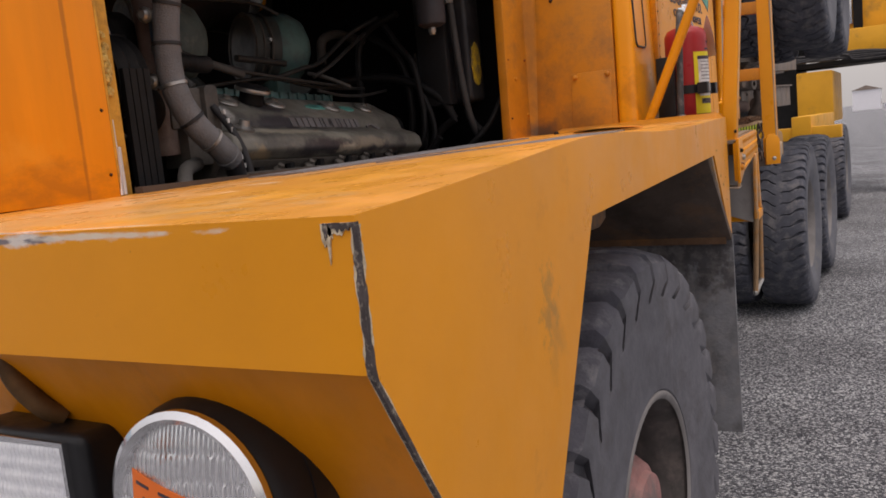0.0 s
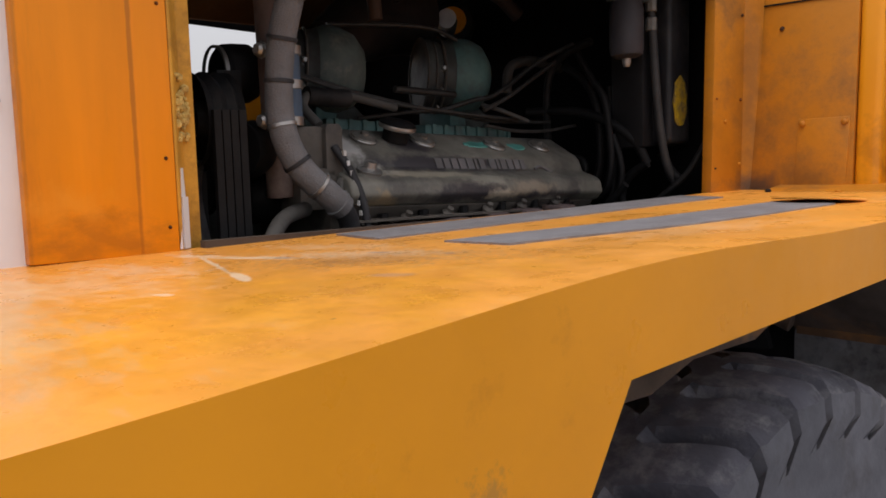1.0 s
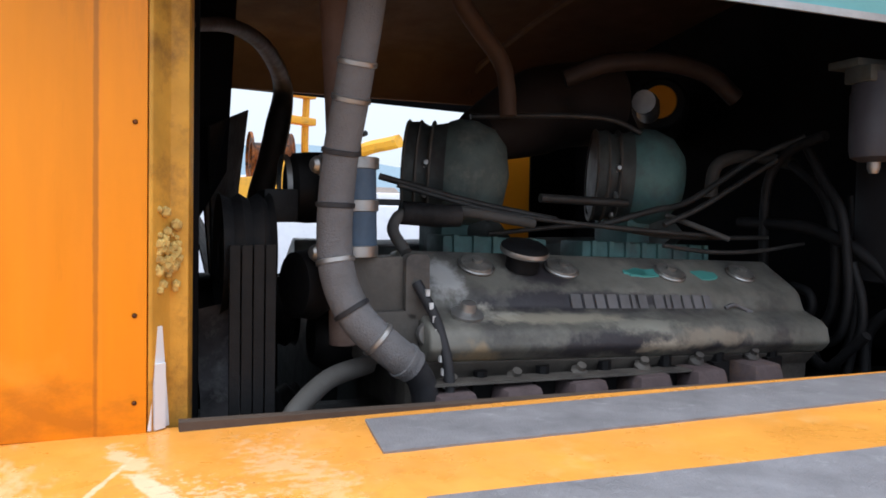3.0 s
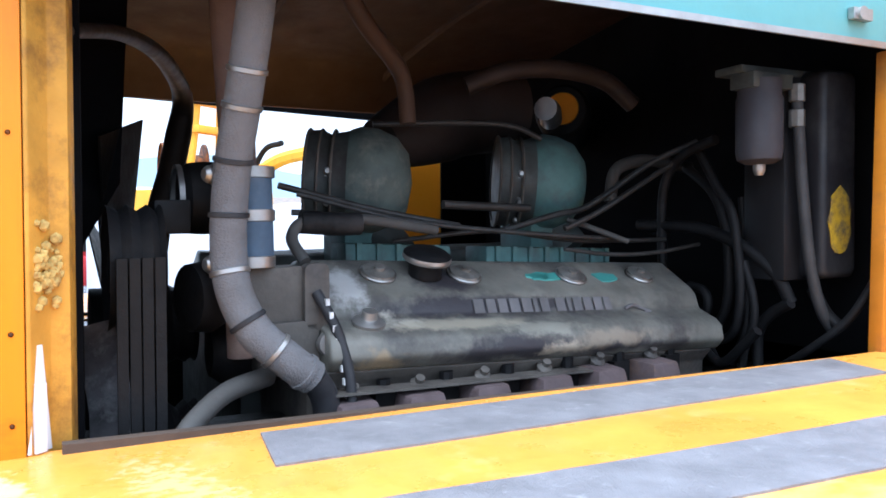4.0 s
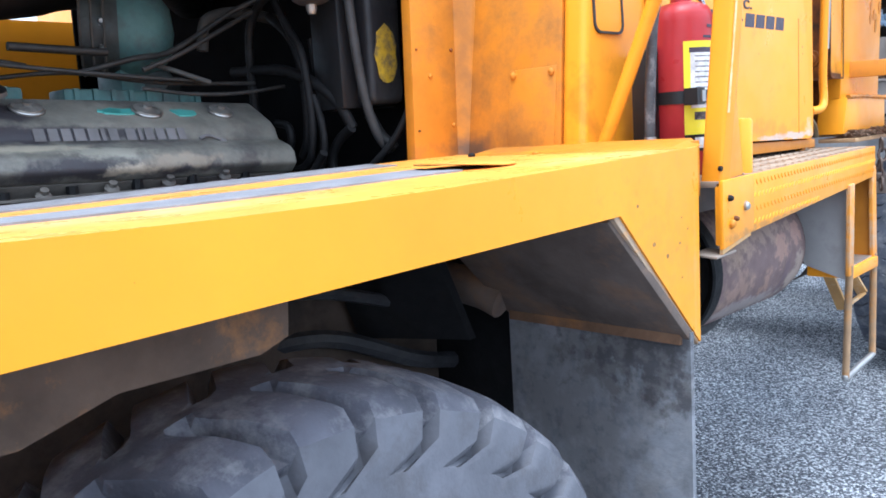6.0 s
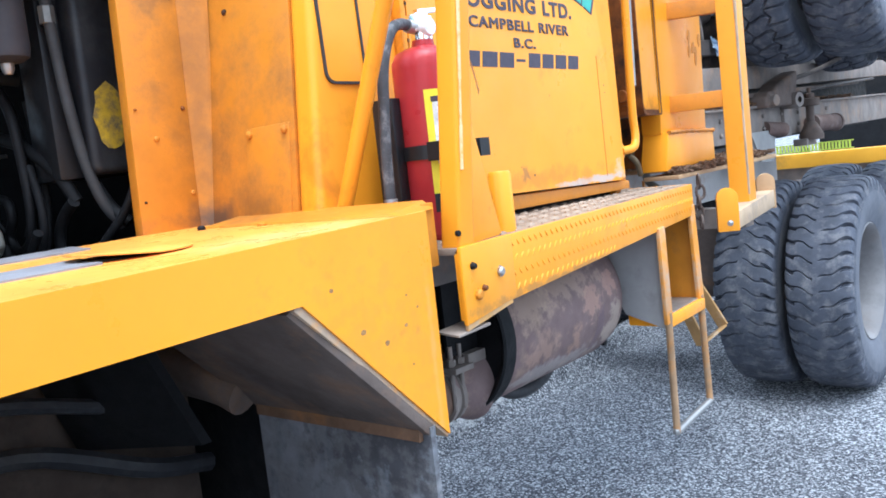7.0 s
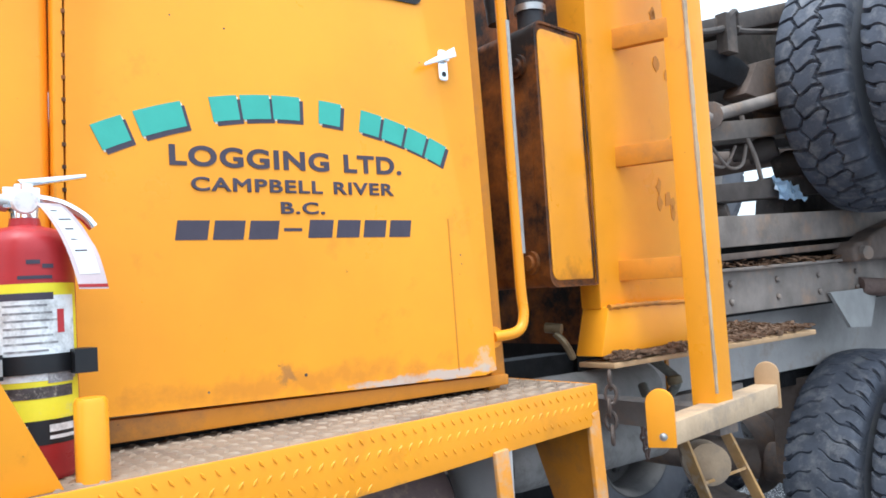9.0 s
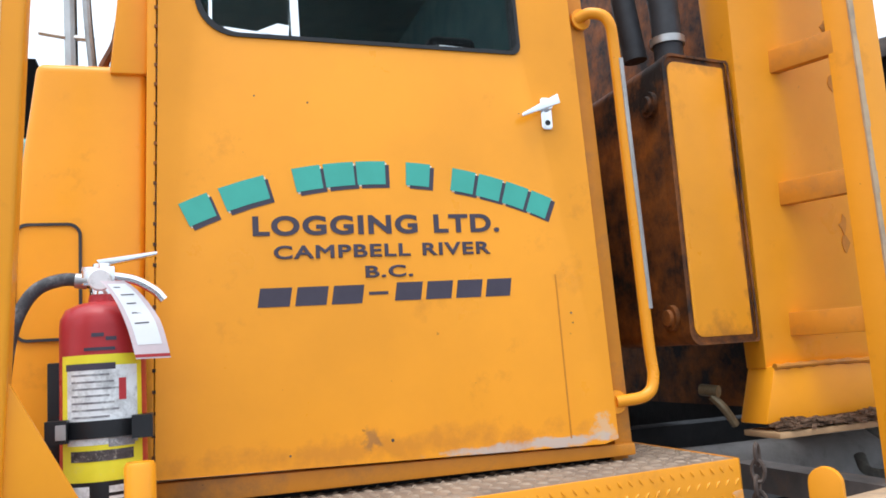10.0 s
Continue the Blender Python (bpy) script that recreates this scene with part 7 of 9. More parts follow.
shelf = thing("debris_shelf", (-0.5, 4.8, 1.32), "orange ledge behind the bulkhead covered with bark", "ledge")
bm = B()
outline = [(-0.41, 4.10), (ledge_edge(4.10), 4.10), (ledge_edge(5.06), 5.06), (ledge_edge(5.26), 5.26), (-1.1, 5.26), (-1.1, 4.62), (-0.41, 4.62)]
hexa(bm, [(x, y, 1.318 + 0.012 * (y - 4.1)) for x, y in outline], [(x, y, 1.332 + 0.014 * (y - 4.1)) for x, y in outline])
part("sheet", bm, M_WORNTAB, shelf, "worn ledge sheet", bevel=0.003)
bm = B()
for k in range(1300):
    y = random.uniform(4.12, 5.24)
    x = ledge_edge(y) - 0.006 - (0.05 if y < 4.58 else 0.5) * random.random() ** 1.4
    c = Vector((x, y, 1.336 + 0.014 * (y - 4.1) + random.random() * (0.012 + 0.012 * noise.noise((x * 9, y * 9, 0)))))
    a, l, w = random.random() * 3.14, random.uniform(0.006, 0.030), random.uniform(0.003, 0.008)
    d, e = Vector((math.cos(a), math.sin(a), random.uniform(-0.3, 0.3))), Vector((-math.sin(a), math.cos(a), 0))
    v = [bm.verts.new(c + d * l * i + e * w * j + Vector((0, 0, h))) for h in (0, 0.004) for i, j in ((-1, -1), (1, -0.6), (1, 0.6), (-1, 1))]
    for f in ((0, 1, 2, 3), (4, 7, 6, 5), (0, 4, 5, 1), (1, 5, 6, 2), (2, 6, 7, 3), (3, 7, 4, 0)):
        bm.faces.new([v[i] for i in f])
ob = part("bark_litter", bm, M_BARK, shelf, smooth=0)
ob["kind"] = "stuff"

# pipes and tanks low behind the step
M_BRASS = mat("dusty_brass", (0.17, 0.13, 0.075), 0.5, 0.4, 0.3, 30, dirt=(0.10, 0.08, 0.06), amount=0.4)
M_AIRTANK = mat("dusty_grey_tank_paint", (0.24, 0.225, 0.215), 0.75, 0.1, 0.2, 8, dirt=(0.10, 0.08, 0.07), amount=0.35, dscale=6, bump=0.3)
air = thing("air_tanks", (-0.75, 4.4, 0.95), "two dusty grey air tanks with a brass shackle", "air tank")
for z, x, y in ((1.145, -0.90, 4.16), (0.955, -0.93, 4.24)):
    bm = B()
    lathe(bm, [(0, 0), (0.06, 0.01), (0.088, 0.05), (0.088, 0.78), (0.06, 0.82), (0, 0.83)], (x, y, z), (0, 1, 0), 28)
    part("tank", bm, M_AIRTANK, air, "dusty grey cylinder")
bm = B()
tube(bm, [(-0.42, 4.03, 1.415), (-0.405, 4.05, 1.385), (-0.41, 4.08, 1.345)], 0.010, 8)
cyl(bm, (-0.445, 4.02, 1.43), (-0.405, 4.04, 1.425), 0.014, n=10)
part("shackle", bm, M_BRASS, air, "dusty brass shackle")

# crumpled sheet caught on the frame
rag = thing("plastic_rag", (-0.75, 5.78, 1.85), "crumpled pale blue plastic sheet caught on the frame", "plastic sheet")
bm = B()
rows = []
for i in range(11):
    row = []
    for j in range(8):
        u, w = i / 10, j / 7
        g = 0.035 * noise.noise((u * 5, w * 4, 2.5))
        row.append(bm.verts.new((-0.75 + 0.03 * w + 0.6 * g, 5.68 + 0.20 * u + 0.03 * noise.noise((u * 4, w * 4, 8)), 1.945 - 0.10 * w - 0.03 * u * (1 - w) + 0.03 * noise.noise((u * 6, w * 5, 5)))))
    rows.append(row)
for a, b in zip(rows, rows[1:]):
    for j in range(7):
        bm.faces.new([a[j], a[j + 1], b[j + 1], b[j]])
bmesh.ops.solidify(bm, geom=list(bm.faces), thickness=0.002)
part("sheet", bm, mat("pale_blue_plastic", (0.52, 0.66, 0.86), 0.35, var=0.25, scale=12, dirt=(0.75, 0.8, 0.88), amount=0.4, dscale=16), rag, smooth=30)

# chassis details over the rear wheels
bm = B()
hexa(bm, [(-0.75, 4.56, 1.385), (-0.68, 4.56, 1.385), (-0.68, 9.4, 1.44), (-0.75, 9.4, 1.44)], [(-0.75, 4.56, 1.54), (-0.68, 4.56, 1.54), (-0.68, 9.4, 1.635), (-0.75, 9.4, 1.635)])
hexa(bm, [(-0.75, 4.56, 1.54), (-0.655, 4.56, 1.54), (-0.655, 9.4, 1.635), (-0.75, 9.4, 1.635)], [(-0.75, 4.56, 1.552), (-0.655, 4.56, 1.552), (-0.655, 9.4, 1.647), (-0.75, 9.4, 1.647)])
sf = part("sub_frame", bm, M_CHASSIS, truck, "dusty rust-stained sub-frame beam", bevel=0.003)
for k in range(9):
    for z in (1.43, 1.50):
        bolt(sf, (-0.68, 4.9 + k * 0.32, z + 0.006 * k), (1, 0, 0), 0.012, 0.012, M_CHASSIS)
bm = B()
box(bm, 2 * XC + 0.75, 2 * XC + 0.68, 4.56, 9.4, 1.385, 1.6)
part("sub_frame", bm, M_CHASSIS, truck)
# near-black sheets added to keep the recess behind the beams dark
bm = B()
hexa(bm, [(-0.84, 4.6, 1.36), (-0.82, 4.6, 1.36), (-0.82, 9.3, 1.42), (-0.84, 9.3, 1.42)], [(-0.84, 4.6, 1.66), (-0.82, 4.6, 1.66), (-0.82, 9.3, 1.86), (-0.84, 9.3, 1.86)])
box(bm, -2.2, -0.9, 4.6, 4.62, 0.6, 1.35)
part("inner_web", bm, M_DARK, truck)
bm = B()
box(bm, -0.90, -0.88, 4.75, 7.0, 1.10, 1.40)
part("frame_web", bm, mat("pale_dusty_web", (0.34, 0.32, 0.31), 0.8, var=0.2, scale=5, dirt=(0.22, 0.17, 0.13), amount=0.35, dscale=5), truck, "pale dusty frame web")
litter = B()
for k in range(420):
    y = random.uniform(4.75, 8.2)
    c = Vector((random.uniform(-0.75, -0.66), y, 1.553 + 0.0196 * (y - 4.56) + 0.018 * random.random()))
    a, l, w = random.random() * 3.14, random.uniform(0.008, 0.04), random.uniform(0.003, 0.01)
    d, e = Vector((math.cos(a), math.sin(a), random.uniform(-0.3, 0.3))), Vector((-math.sin(a), math.cos(a), 0))
    v = [litter.verts.new(c + d * l * i + e * w * j + Vector((0, 0, h))) for h in (0, 0.004) for i, j in ((-1, -1), (1, -0.6), (1, 0.6), (-1, 1))]
    for f in ((0, 1, 2, 3), (4, 7, 6, 5), (0, 4, 5, 1), (1, 5, 6, 2), (2, 6, 7, 3), (3, 7, 4, 0)):
        litter.faces.new([v[i] for i in f])
part("bark_litter", litter, M_BARK, truck, smooth=0)["kind"] = "stuff"
bm = B()
prism(bm, [(5.90, 1.44), (6.32, 1.445), (6.23, 1.27), (6.05, 1.28)], 'x', -0.67, -0.655)
part("hanger_plate", bm, mat("pale_dusty_plate", (0.33, 0.32, 0.31), 0.75, var=0.15, scale=7), truck)
bm = B()
lathe(bm, [(0.0, -0.14), (0.07, -0.14), (0.08, -0.12), (0.08, 0.05), (0.0, 0.06)], (-0.83, 5.2, 0.82), (0.8, -0.8, 0.1), 24)
part("brake_chamber", bm, M_TREAD, truck, "dusty brake chamber")

M_LINE = mat("dusty_grey_line", (0.12, 0.12, 0.105), 0.75, var=0.3, scale=25, dirt=(0.30, 0.28, 0.24), amount=0.4, dscale=30)
lines = thing("air_line", (-0.78, 4.72, 1.1), "dusty grey air line with couplings, looped at the air tanks", "air line")
bm = B()
tube(bm, [(-0.30, 4.06, 1.36), (-0.239, 4.02, 1.327), (-0.222, 4.02, 1.286), (-0.186, 4.02, 1.253), (-0.159, 4.02, 1.22), (-0.19, 4.02, 1.178), (-0.228, 4.02, 1.181), (-0.25, 4.04, 1.21)], 0.011, 10)
part("hose", bm, M_LINE, lines)
bm = B()
lathe(bm, [(0.012, 0), (0.017, 0.003), (0.017, 0.02), (0.012, 0.024)], (-0.236, 4.02, 1.315), (-0.2, 0, 1), 10)
part("fitting", bm, M_BRASS, lines, "dusty brass fitting")
bm = B()
lathe(bm, [(0.012, 0), (0.017, 0.003), (0.017, 0.02), (0.012, 0.024)], (-0.162, 4.02, 1.212), (-0.2, 0, 1), 10)
part("fitting", bm, M_BRASS, lines, "dusty brass fitting")
bm = B()
for k in range(9):
    z = 1.15 - 0.014 * k
    e = Vector((0.007, 0, 0)) if k % 2 else Vector((0, 0.007, 0))
    c = Vector((-0.244 + 0.003 * math.sin(k), 4.02, z))
    tube(bm, [c + e * math.cos(t) + Vector((0, 0, 0.011 * math.sin(t))) for t in [j * math.pi / 4 for j in range(9)]], 0.003, 5, 2)
part("chain", bm, M_RUST, lines, "short rusty chain")
# hung at the rear ends of the tanks
for ob in lines.children:
    ob.data.transform(Matrix(((1.3, 0, 0, -0.40), (0.6, 1, 0, 0.838), (0, 0, 1.35, -0.4525), (0, 0, 0, 1))))


# ---- engine bay ----
engine = thing("diesel_engine", (XC, 1.8, 0.8), "grimy green twelve-cylinder diesel engine with two turbochargers", "engine")


def shear(bm):
    """The engine sits with its rear end a little lower."""
    for v in bm.verts:
        v.co.z -= 0.05 * (v.co.y - 1.5)
    return bm


for mirror in (False, True):
    def q(pts):
        return [((2 * XC - x) if mirror else x, z) for x, z in pts]
    bm = B()
    prism(bm, q([(-1.08, 1.38), (-1.05, 1.55), (-1.01, 1.556), (-0.918, 1.506), (-0.905, 1.494), (-0.892, 1.464), (-0.88, 1.46), (-0.845, 1.448), (-0.83, 1.436), (-0.823, 1.408), (-0.845, 1.386)]), 'y', 1.385, 2.205)
    cover = part("valve_cover", shear(bm), M_COVER, engine, "dusty grey-green valve cover", bevel=0.009, seg=3)
    bm = B()
    prism(bm, q([(-1.2, 1.0), (-1.2, 1.40), (-0.86, 1.40), (-0.845, 1.385), (-0.87, 1.36), (-0.88, 1.0)]), 'y', 1.36, 2.19)
    part("cylinder_head", shear(bm), M_CASTING, engine, bevel=0.006)
    if mirror:
        continue
    near = cover
# filler caps and cover nuts
for x, y, z, r in ((-0.963, 1.516, 1.5325, 0.031), (-0.96, 1.683, 1.531, 0.031), (-0.955, 1.918, 1.528, 0.031), (-0.957, 2.093, 1.529, 0.029)):
    bm = B()
    lathe(bm, [(r * 0.95, -0.006), (r, 0.002), (r * 0.9, 0.008), (r * 0.55, 0.009), (r * 0.5, 0.010), (r * 0.32, 0.011), (r * 0.3, 0.016), (0, 0.017)], (x, y, z), (0.54, 0, 1), 26)
    cap = part("cover_nut", shear(bm), M_NUT, near, "round cover nut on a washer")
    bm = B()
    lathe(bm, [(r * 1.0, 0.0), (r * 1.06, 0.003), (r * 1.0, 0.005)], (x, y, z), (0.54, 0, 1), 26)
    part("washer", shear(bm), M_STEEL, cap)
bm = B()
lathe(bm, [(0.03, 0), (0.03, 0.028), (0.042, 0.03), (0.043, 0.042), (0.036, 0.047), (0, 0.048)], (-0.965, 1.605, 1.53), (0.35, 0, 1), 28)
oc = part("oil_filler_cap", shear(bm), M_DARK, near, "black oil filler cap with bright rim")
bm = B()
lathe(bm, [(0.0425, 0.03), (0.0445, 0.034), (0.043, 0.04)], (-0.965, 1.605, 1.53), (0.35, 0, 1), 28)
part("rim", shear(bm), M_STEEL, oc)
bm = B()
lathe(bm, [(0.025, -0.004), (0.027, 0.004), (0.02, 0.008), (0.013, 0.009), (0.012, 0.022), (0, 0.023)], (-0.868, 1.462, 1.458), (0.35, 0, 1), 20)
part("cover_bolt", shear(bm), M_STEEL, near)
# cast maker's mark as plain raised bars
k = 0
for y, w in ((1.668, 0.02), (1.694, 0.018), (1.718, 0.018), (1.742, 0.02), (1.768, 0.02), (1.793, 0.008), (1.808, 0.018), (1.842, 0.02), (1.868, 0.008), (1.882, 0.018), (1.906, 0.018), (1.93, 0.018), (1.954, 0.016)):
    bm = B()
    hexa(bm, [(-0.905, y, 1.467), (-0.889, y, 1.467), (-0.889, y + w, 1.467), (-0.905, y + w, 1.467)], [(-0.912, y, 1.491), (-0.9, y, 1.491), (-0.9, y + w, 1.491), (-0.912, y + w, 1.491)])
    part("raised_bar", shear(bm), M_LETTER, near)
bm = B()
tube(bm, [(-0.889, 2.0, 1.468), (-0.889, 2.02, 1.474), (-0.887, 2.045, 1.466), (-0.884, 2.06, 1.46), (-0.884, 2.045, 1.459)], 0.004, 6)
part("raised_emblem", shear(bm), M_LETTER, near)
# dark oil band and bare teal patches
for y, z, a, b in ((1.87, 1.5285, 0.05, 0.014), (1.84, 1.5285, 0.03, 0.012), (2.0, 1.5285, 0.03, 0.016)):
    bm = B()
    pts = [(-0.955 + b * random.uniform(0.6, 1.2) * math.sin(t), y + a * random.uniform(0.6, 1.1) * math.cos(t)) for t in [i * math.pi / 6 for i in range(12)]]
    hexa(bm, [(x, yy, z - 0.004 - 0.543 * (x + 0.955)) for x, yy in pts], [(x, yy, z + 0.0008 - 0.543 * (x + 0.955)) for x, yy in pts])
    part("paint_patch", shear(bm), mat("bright_teal_patch", (0.08, 0.30, 0.27), 0.5), near, "patch of teal engine paint")
# exhaust ports
for y in (1.419, 1.53, 1.649, 1.774, 1.891, 2.017):
    bm = B()
    hexa(bm, [(-0.86, y - 0.05, 1.24), (-0.765, y - 0.045, 1.24), (-0.765, y + 0.045, 1.24), (-0.86, y + 0.05, 1.24)],
         [(-0.86, y - 0.036, 1.352), (-0.79, y - 0.03, 1.350), (-0.79, y + 0.03, 1.350), (-0.86, y + 0.036, 1.352)])
    part("exhaust_port", bm, M_MANIFOLD, engine, "rusted exhaust port", bevel=0.008)
    bm = B()
    box(bm, -0.872, -0.838, y + 0.042, y + 0.078, 1.25, 1.352)
    cyl(bm, (-0.85, y + 0.06, 1.35), (-0.85, y + 0.06, 1.372), 0.012, n=8)
    part("port_clamp", bm, M_DARK, engine)
    bm = B()
    lathe(bm, [(0.013, 0), (0.015, 0.01), (0.008, 0.016), (0.008, 0.024), (0, 0.025)], (-0.845, y + 0.005, 1.352), (0.6, 0, 0.8), 8)
    part("port_nut", bm, M_CASTING, engine)
bm = B()
hexa(bm, [(-0.85, 1.38, 1.362), (-0.805, 1.38, 1.362), (-0.805, 1.86, 1.347), (-0.85, 1.86, 1.347)], [(-0.85, 1.38, 1.366), (-0.805, 1.38, 1.366), (-0.805, 1.86, 1.351), (-0.85, 1.86, 1.351)])
part("gasket_ledge", bm, M_CASTING, engine)
bm = B()
cyl(bm, (-0.80, 1.36, 1.2), (-0.80, 2.1, 1.17), 0.07)
part("exhaust_manifold", bm, M_MANIFOLD, engine)
# block, front cover, plenum
bm = B()
box(bm, XC - 0.34, XC + 0.34, 1.32, 2.25, 0.8, 1.42)
box(bm, XC - 0.2, XC + 0.2, 1.4, 2.2, 1.42, 1.56)
part("block", bm, M_ENGINE, engine, bevel=0.02)
bm = B()
box(bm, -0.955, -0.885, 1.272, 1.362, 1.47, 1.556)
box(bm, -0.955, -0.872, 1.296, 1.384, 1.39, 1.472)
part("breather_box", bm, M_CASTING, engine, bevel=0.006)
bm = B()
prism(bm, rounded(1.36, 1.40, 1.455, 1.56, 0.012, 4), 'x', -0.90, -0.872)
part("end_plate", bm, M_CASTING, engine, bevel=0.003)
bm = B()
lathe(bm, [(0, 0), (0.04, 0), (0.055, 0.02), (0.06, 0.14), (0, 0.16)], (-1.0, 1.24, 1.42), (0, 1, 0), 24)
part("pump_housing", bm, M_DARK, engine)
bm = B()
lathe(bm, [(0.0, 0.012), (0.018, 0.012), (0.02, 0.006), (0.02, 0)], (-0.866, 1.395, 1.435), (1, 0, 0), 14)
part("plug", bm, M_STEEL, engine)
for y0, y1 in ((1.50, 1.72), (1.80, 2.12)):
    bm = B()
    box(bm, -1.18, -1.085, y0, y1, 1.50, 1.585)
    pl = part("intake_plenum", shear(bm), M_ENGTEAL, engine, "teal intake plenum", bevel=0.008)
    n = int((y1 - y0) / 0.04)
    for i in range(n):
        bm = B()
        box(bm, -1.09, -1.078, y0 + 0.02 + i * 0.04, y0 + 0.03 + i * 0.04, 1.53, 1.585)
        part("fin", shear(bm), M_ENGTEAL, pl)

M_DOMES = (mat("dusty_green_dome", (0.090, 0.116, 0.109), 0.6, var=0.3, scale=14, dirt=(0.20, 0.20, 0.18), amount=0.4, dscale=16, bump=0.4), M_ENGTEAL)
for y in (1.47, 1.905):
    t = thing("turbocharger", (-1.2, y + 0.1, 1.58), "dirty teal turbocharger housing with clamped ring", "turbocharger", "turbochargers on the engine")
    c = Vector((-1.25, y + 0.008, 1.712))
    ax = Vector((0.40, 0.91, -0.05))
    bm = B()
    lathe(bm, [(0.0, 0.002), (0.06, 0.002), (0.085, 0.004), (0.1, 0.006), (0.102, 0.03), (0.094, 0.045), (0.1, 0.075), (0.107, 0.105), (0.104, 0.14), (0.088, 0.175), (0.055, 0.2), (0, 0.208)], c, ax, 36)
    hb = part("housing", bm, M_ENGINE, t)
    bm = B()
    for h_ in (0.0, 0.024, 0.05):
        lathe(bm, [(0.09, h_ + 0.001), (0.103, h_ + 0.002), (0.1055, h_ + 0.005), (0.103, h_ + 0.008)], c, ax, 36)
    part("clamp_ring", bm, M_CASTING, hb, "pale clamp ring")
    bm = B()
    lathe(bm, [(0.104, 0.085), (0.111, 0.105), (0.108, 0.14), (0.092, 0.177), (0.0585, 0.203), (0, 0.212)], c, ax, 36)
    part("teal_dome", bm, M_DOMES[y > 1.7], t, "teal-painted end dome")
    bm = B()
    tube(bm, [c + Vector((0.02, 0.12, -0.09)), c + Vector((0.05, 0.14, -0.12)), c + Vector((0.08, 0.16, -0.16))], 0.045, 16)
    part("outlet", bm, M_ENGINE, t)
    bm = B()
    box(bm, c.x - 0.06, c.x + 0.08, c.y + 0.05, c.y + 0.17, 1.54, 1.62)
    part("foot", bm, M_ENGTEAL, t, bevel=0.01)
    for k in range(5):
        a = 0.5 + k * 0.5
        u, w = frame_of(ax)
        bolt(hb, c + ax.normalized() * 0.05 + (u * math.cos(a * 1.25) + w * math.sin(a * 1.25)) * 0.094, (u * math.cos(a * 1.25) + w * math.sin(a * 1.25)), 0.008, 0.01, M_STEEL)


M_ROD = mat("greasy_rod_steel", (0.045, 0.043, 0.042), 0.5, 0.2, 0.3, 30, dirt=(0.02, 0.02, 0.02), amount=0.4)


def hoses(name, mtl, label, lines, category="hose"):
    for r, pts in lines:
        b = B()
        tube(b, pts, r, 10, 7)
        o = part(name, b, mtl)
        tagged(o, label, category, name.replace("_", " ") + "s in the engine bay")


hoses("control_rod", M_ROD, "thin greasy steel control rod over the engine", [
    (0.006, [(-1.06, 1.37, 1.69), (-1.06, 1.55, 1.645), (-1.05, 1.72, 1.612)]),
    (0.009, [(-1.08, 1.70, 1.655), (-1.08, 1.9, 1.645)]),
    (0.005, [(-1.05, 1.40, 1.675), (-1.04, 1.6, 1.625), (-1.03, 1.85, 1.595), (-1.03, 2.1, 1.575)]),
    (0.007, [(-1.07, 1.83, 1.60), (-1.06, 1.95, 1.63), (-1.07, 2.05, 1.65), (-1.05, 2.2, 1.74), (-1.0, 2.3, 1.79)]),
    (0.0045, [(-1.0, 1.935, 1.56), (-1.0, 2.05, 1.545), (-1.0, 2.173, 1.544), (-1.0, 2.305, 1.558)]),
    (0.006, [(-1.02, 1.95, 1.601), (-1.02, 2.038, 1.635), (-1.02, 2.13, 1.682), (-1.02, 2.243, 1.741)]),
    (0.005, [(-1.1, 1.6, 1.585), (-1.06, 1.8, 1.60), (-1.05, 2.0, 1.575), (-1.05, 2.25, 1.57)]),
    (0.006, [(-1.25, 1.62, 1.83), (-1.2, 1.8, 1.835), (-1.18, 1.92, 1.83), (-1.15, 1.98, 1.80)])], "rod")
hoses("engine_hose", mat("dusty_grey_hose", (0.072, 0.069, 0.066), 0.7, var=0.2, scale=20, dirt=(0.05, 0.05, 0.05), amount=0.4), "dusty grey hose across the engine", [
    (0.010, [(-0.92, 1.375, 1.56), (-0.96, 1.365, 1.60), (-0.98, 1.40, 1.628), (-1.0, 1.5, 1.628), (-1.03, 1.66, 1.605)]),
    (0.015, [(-0.75, 1.155, 1.32), (-0.77, 1.175, 1.355), (-0.82, 1.23, 1.385), (-0.86, 1.30, 1.395)]),
    (0.006, [(-1.08, 2.0, 1.62), (-1.03, 2.03, 1.60), (-1.0, 2.1, 1.57)]),
    (0.015, [(-1.15, 2.171, 1.66), (-1.15, 2.183, 1.727), (-1.15, 2.225, 1.751), (-1.15, 2.294, 1.759), (-1.15, 2.42, 1.743)])])
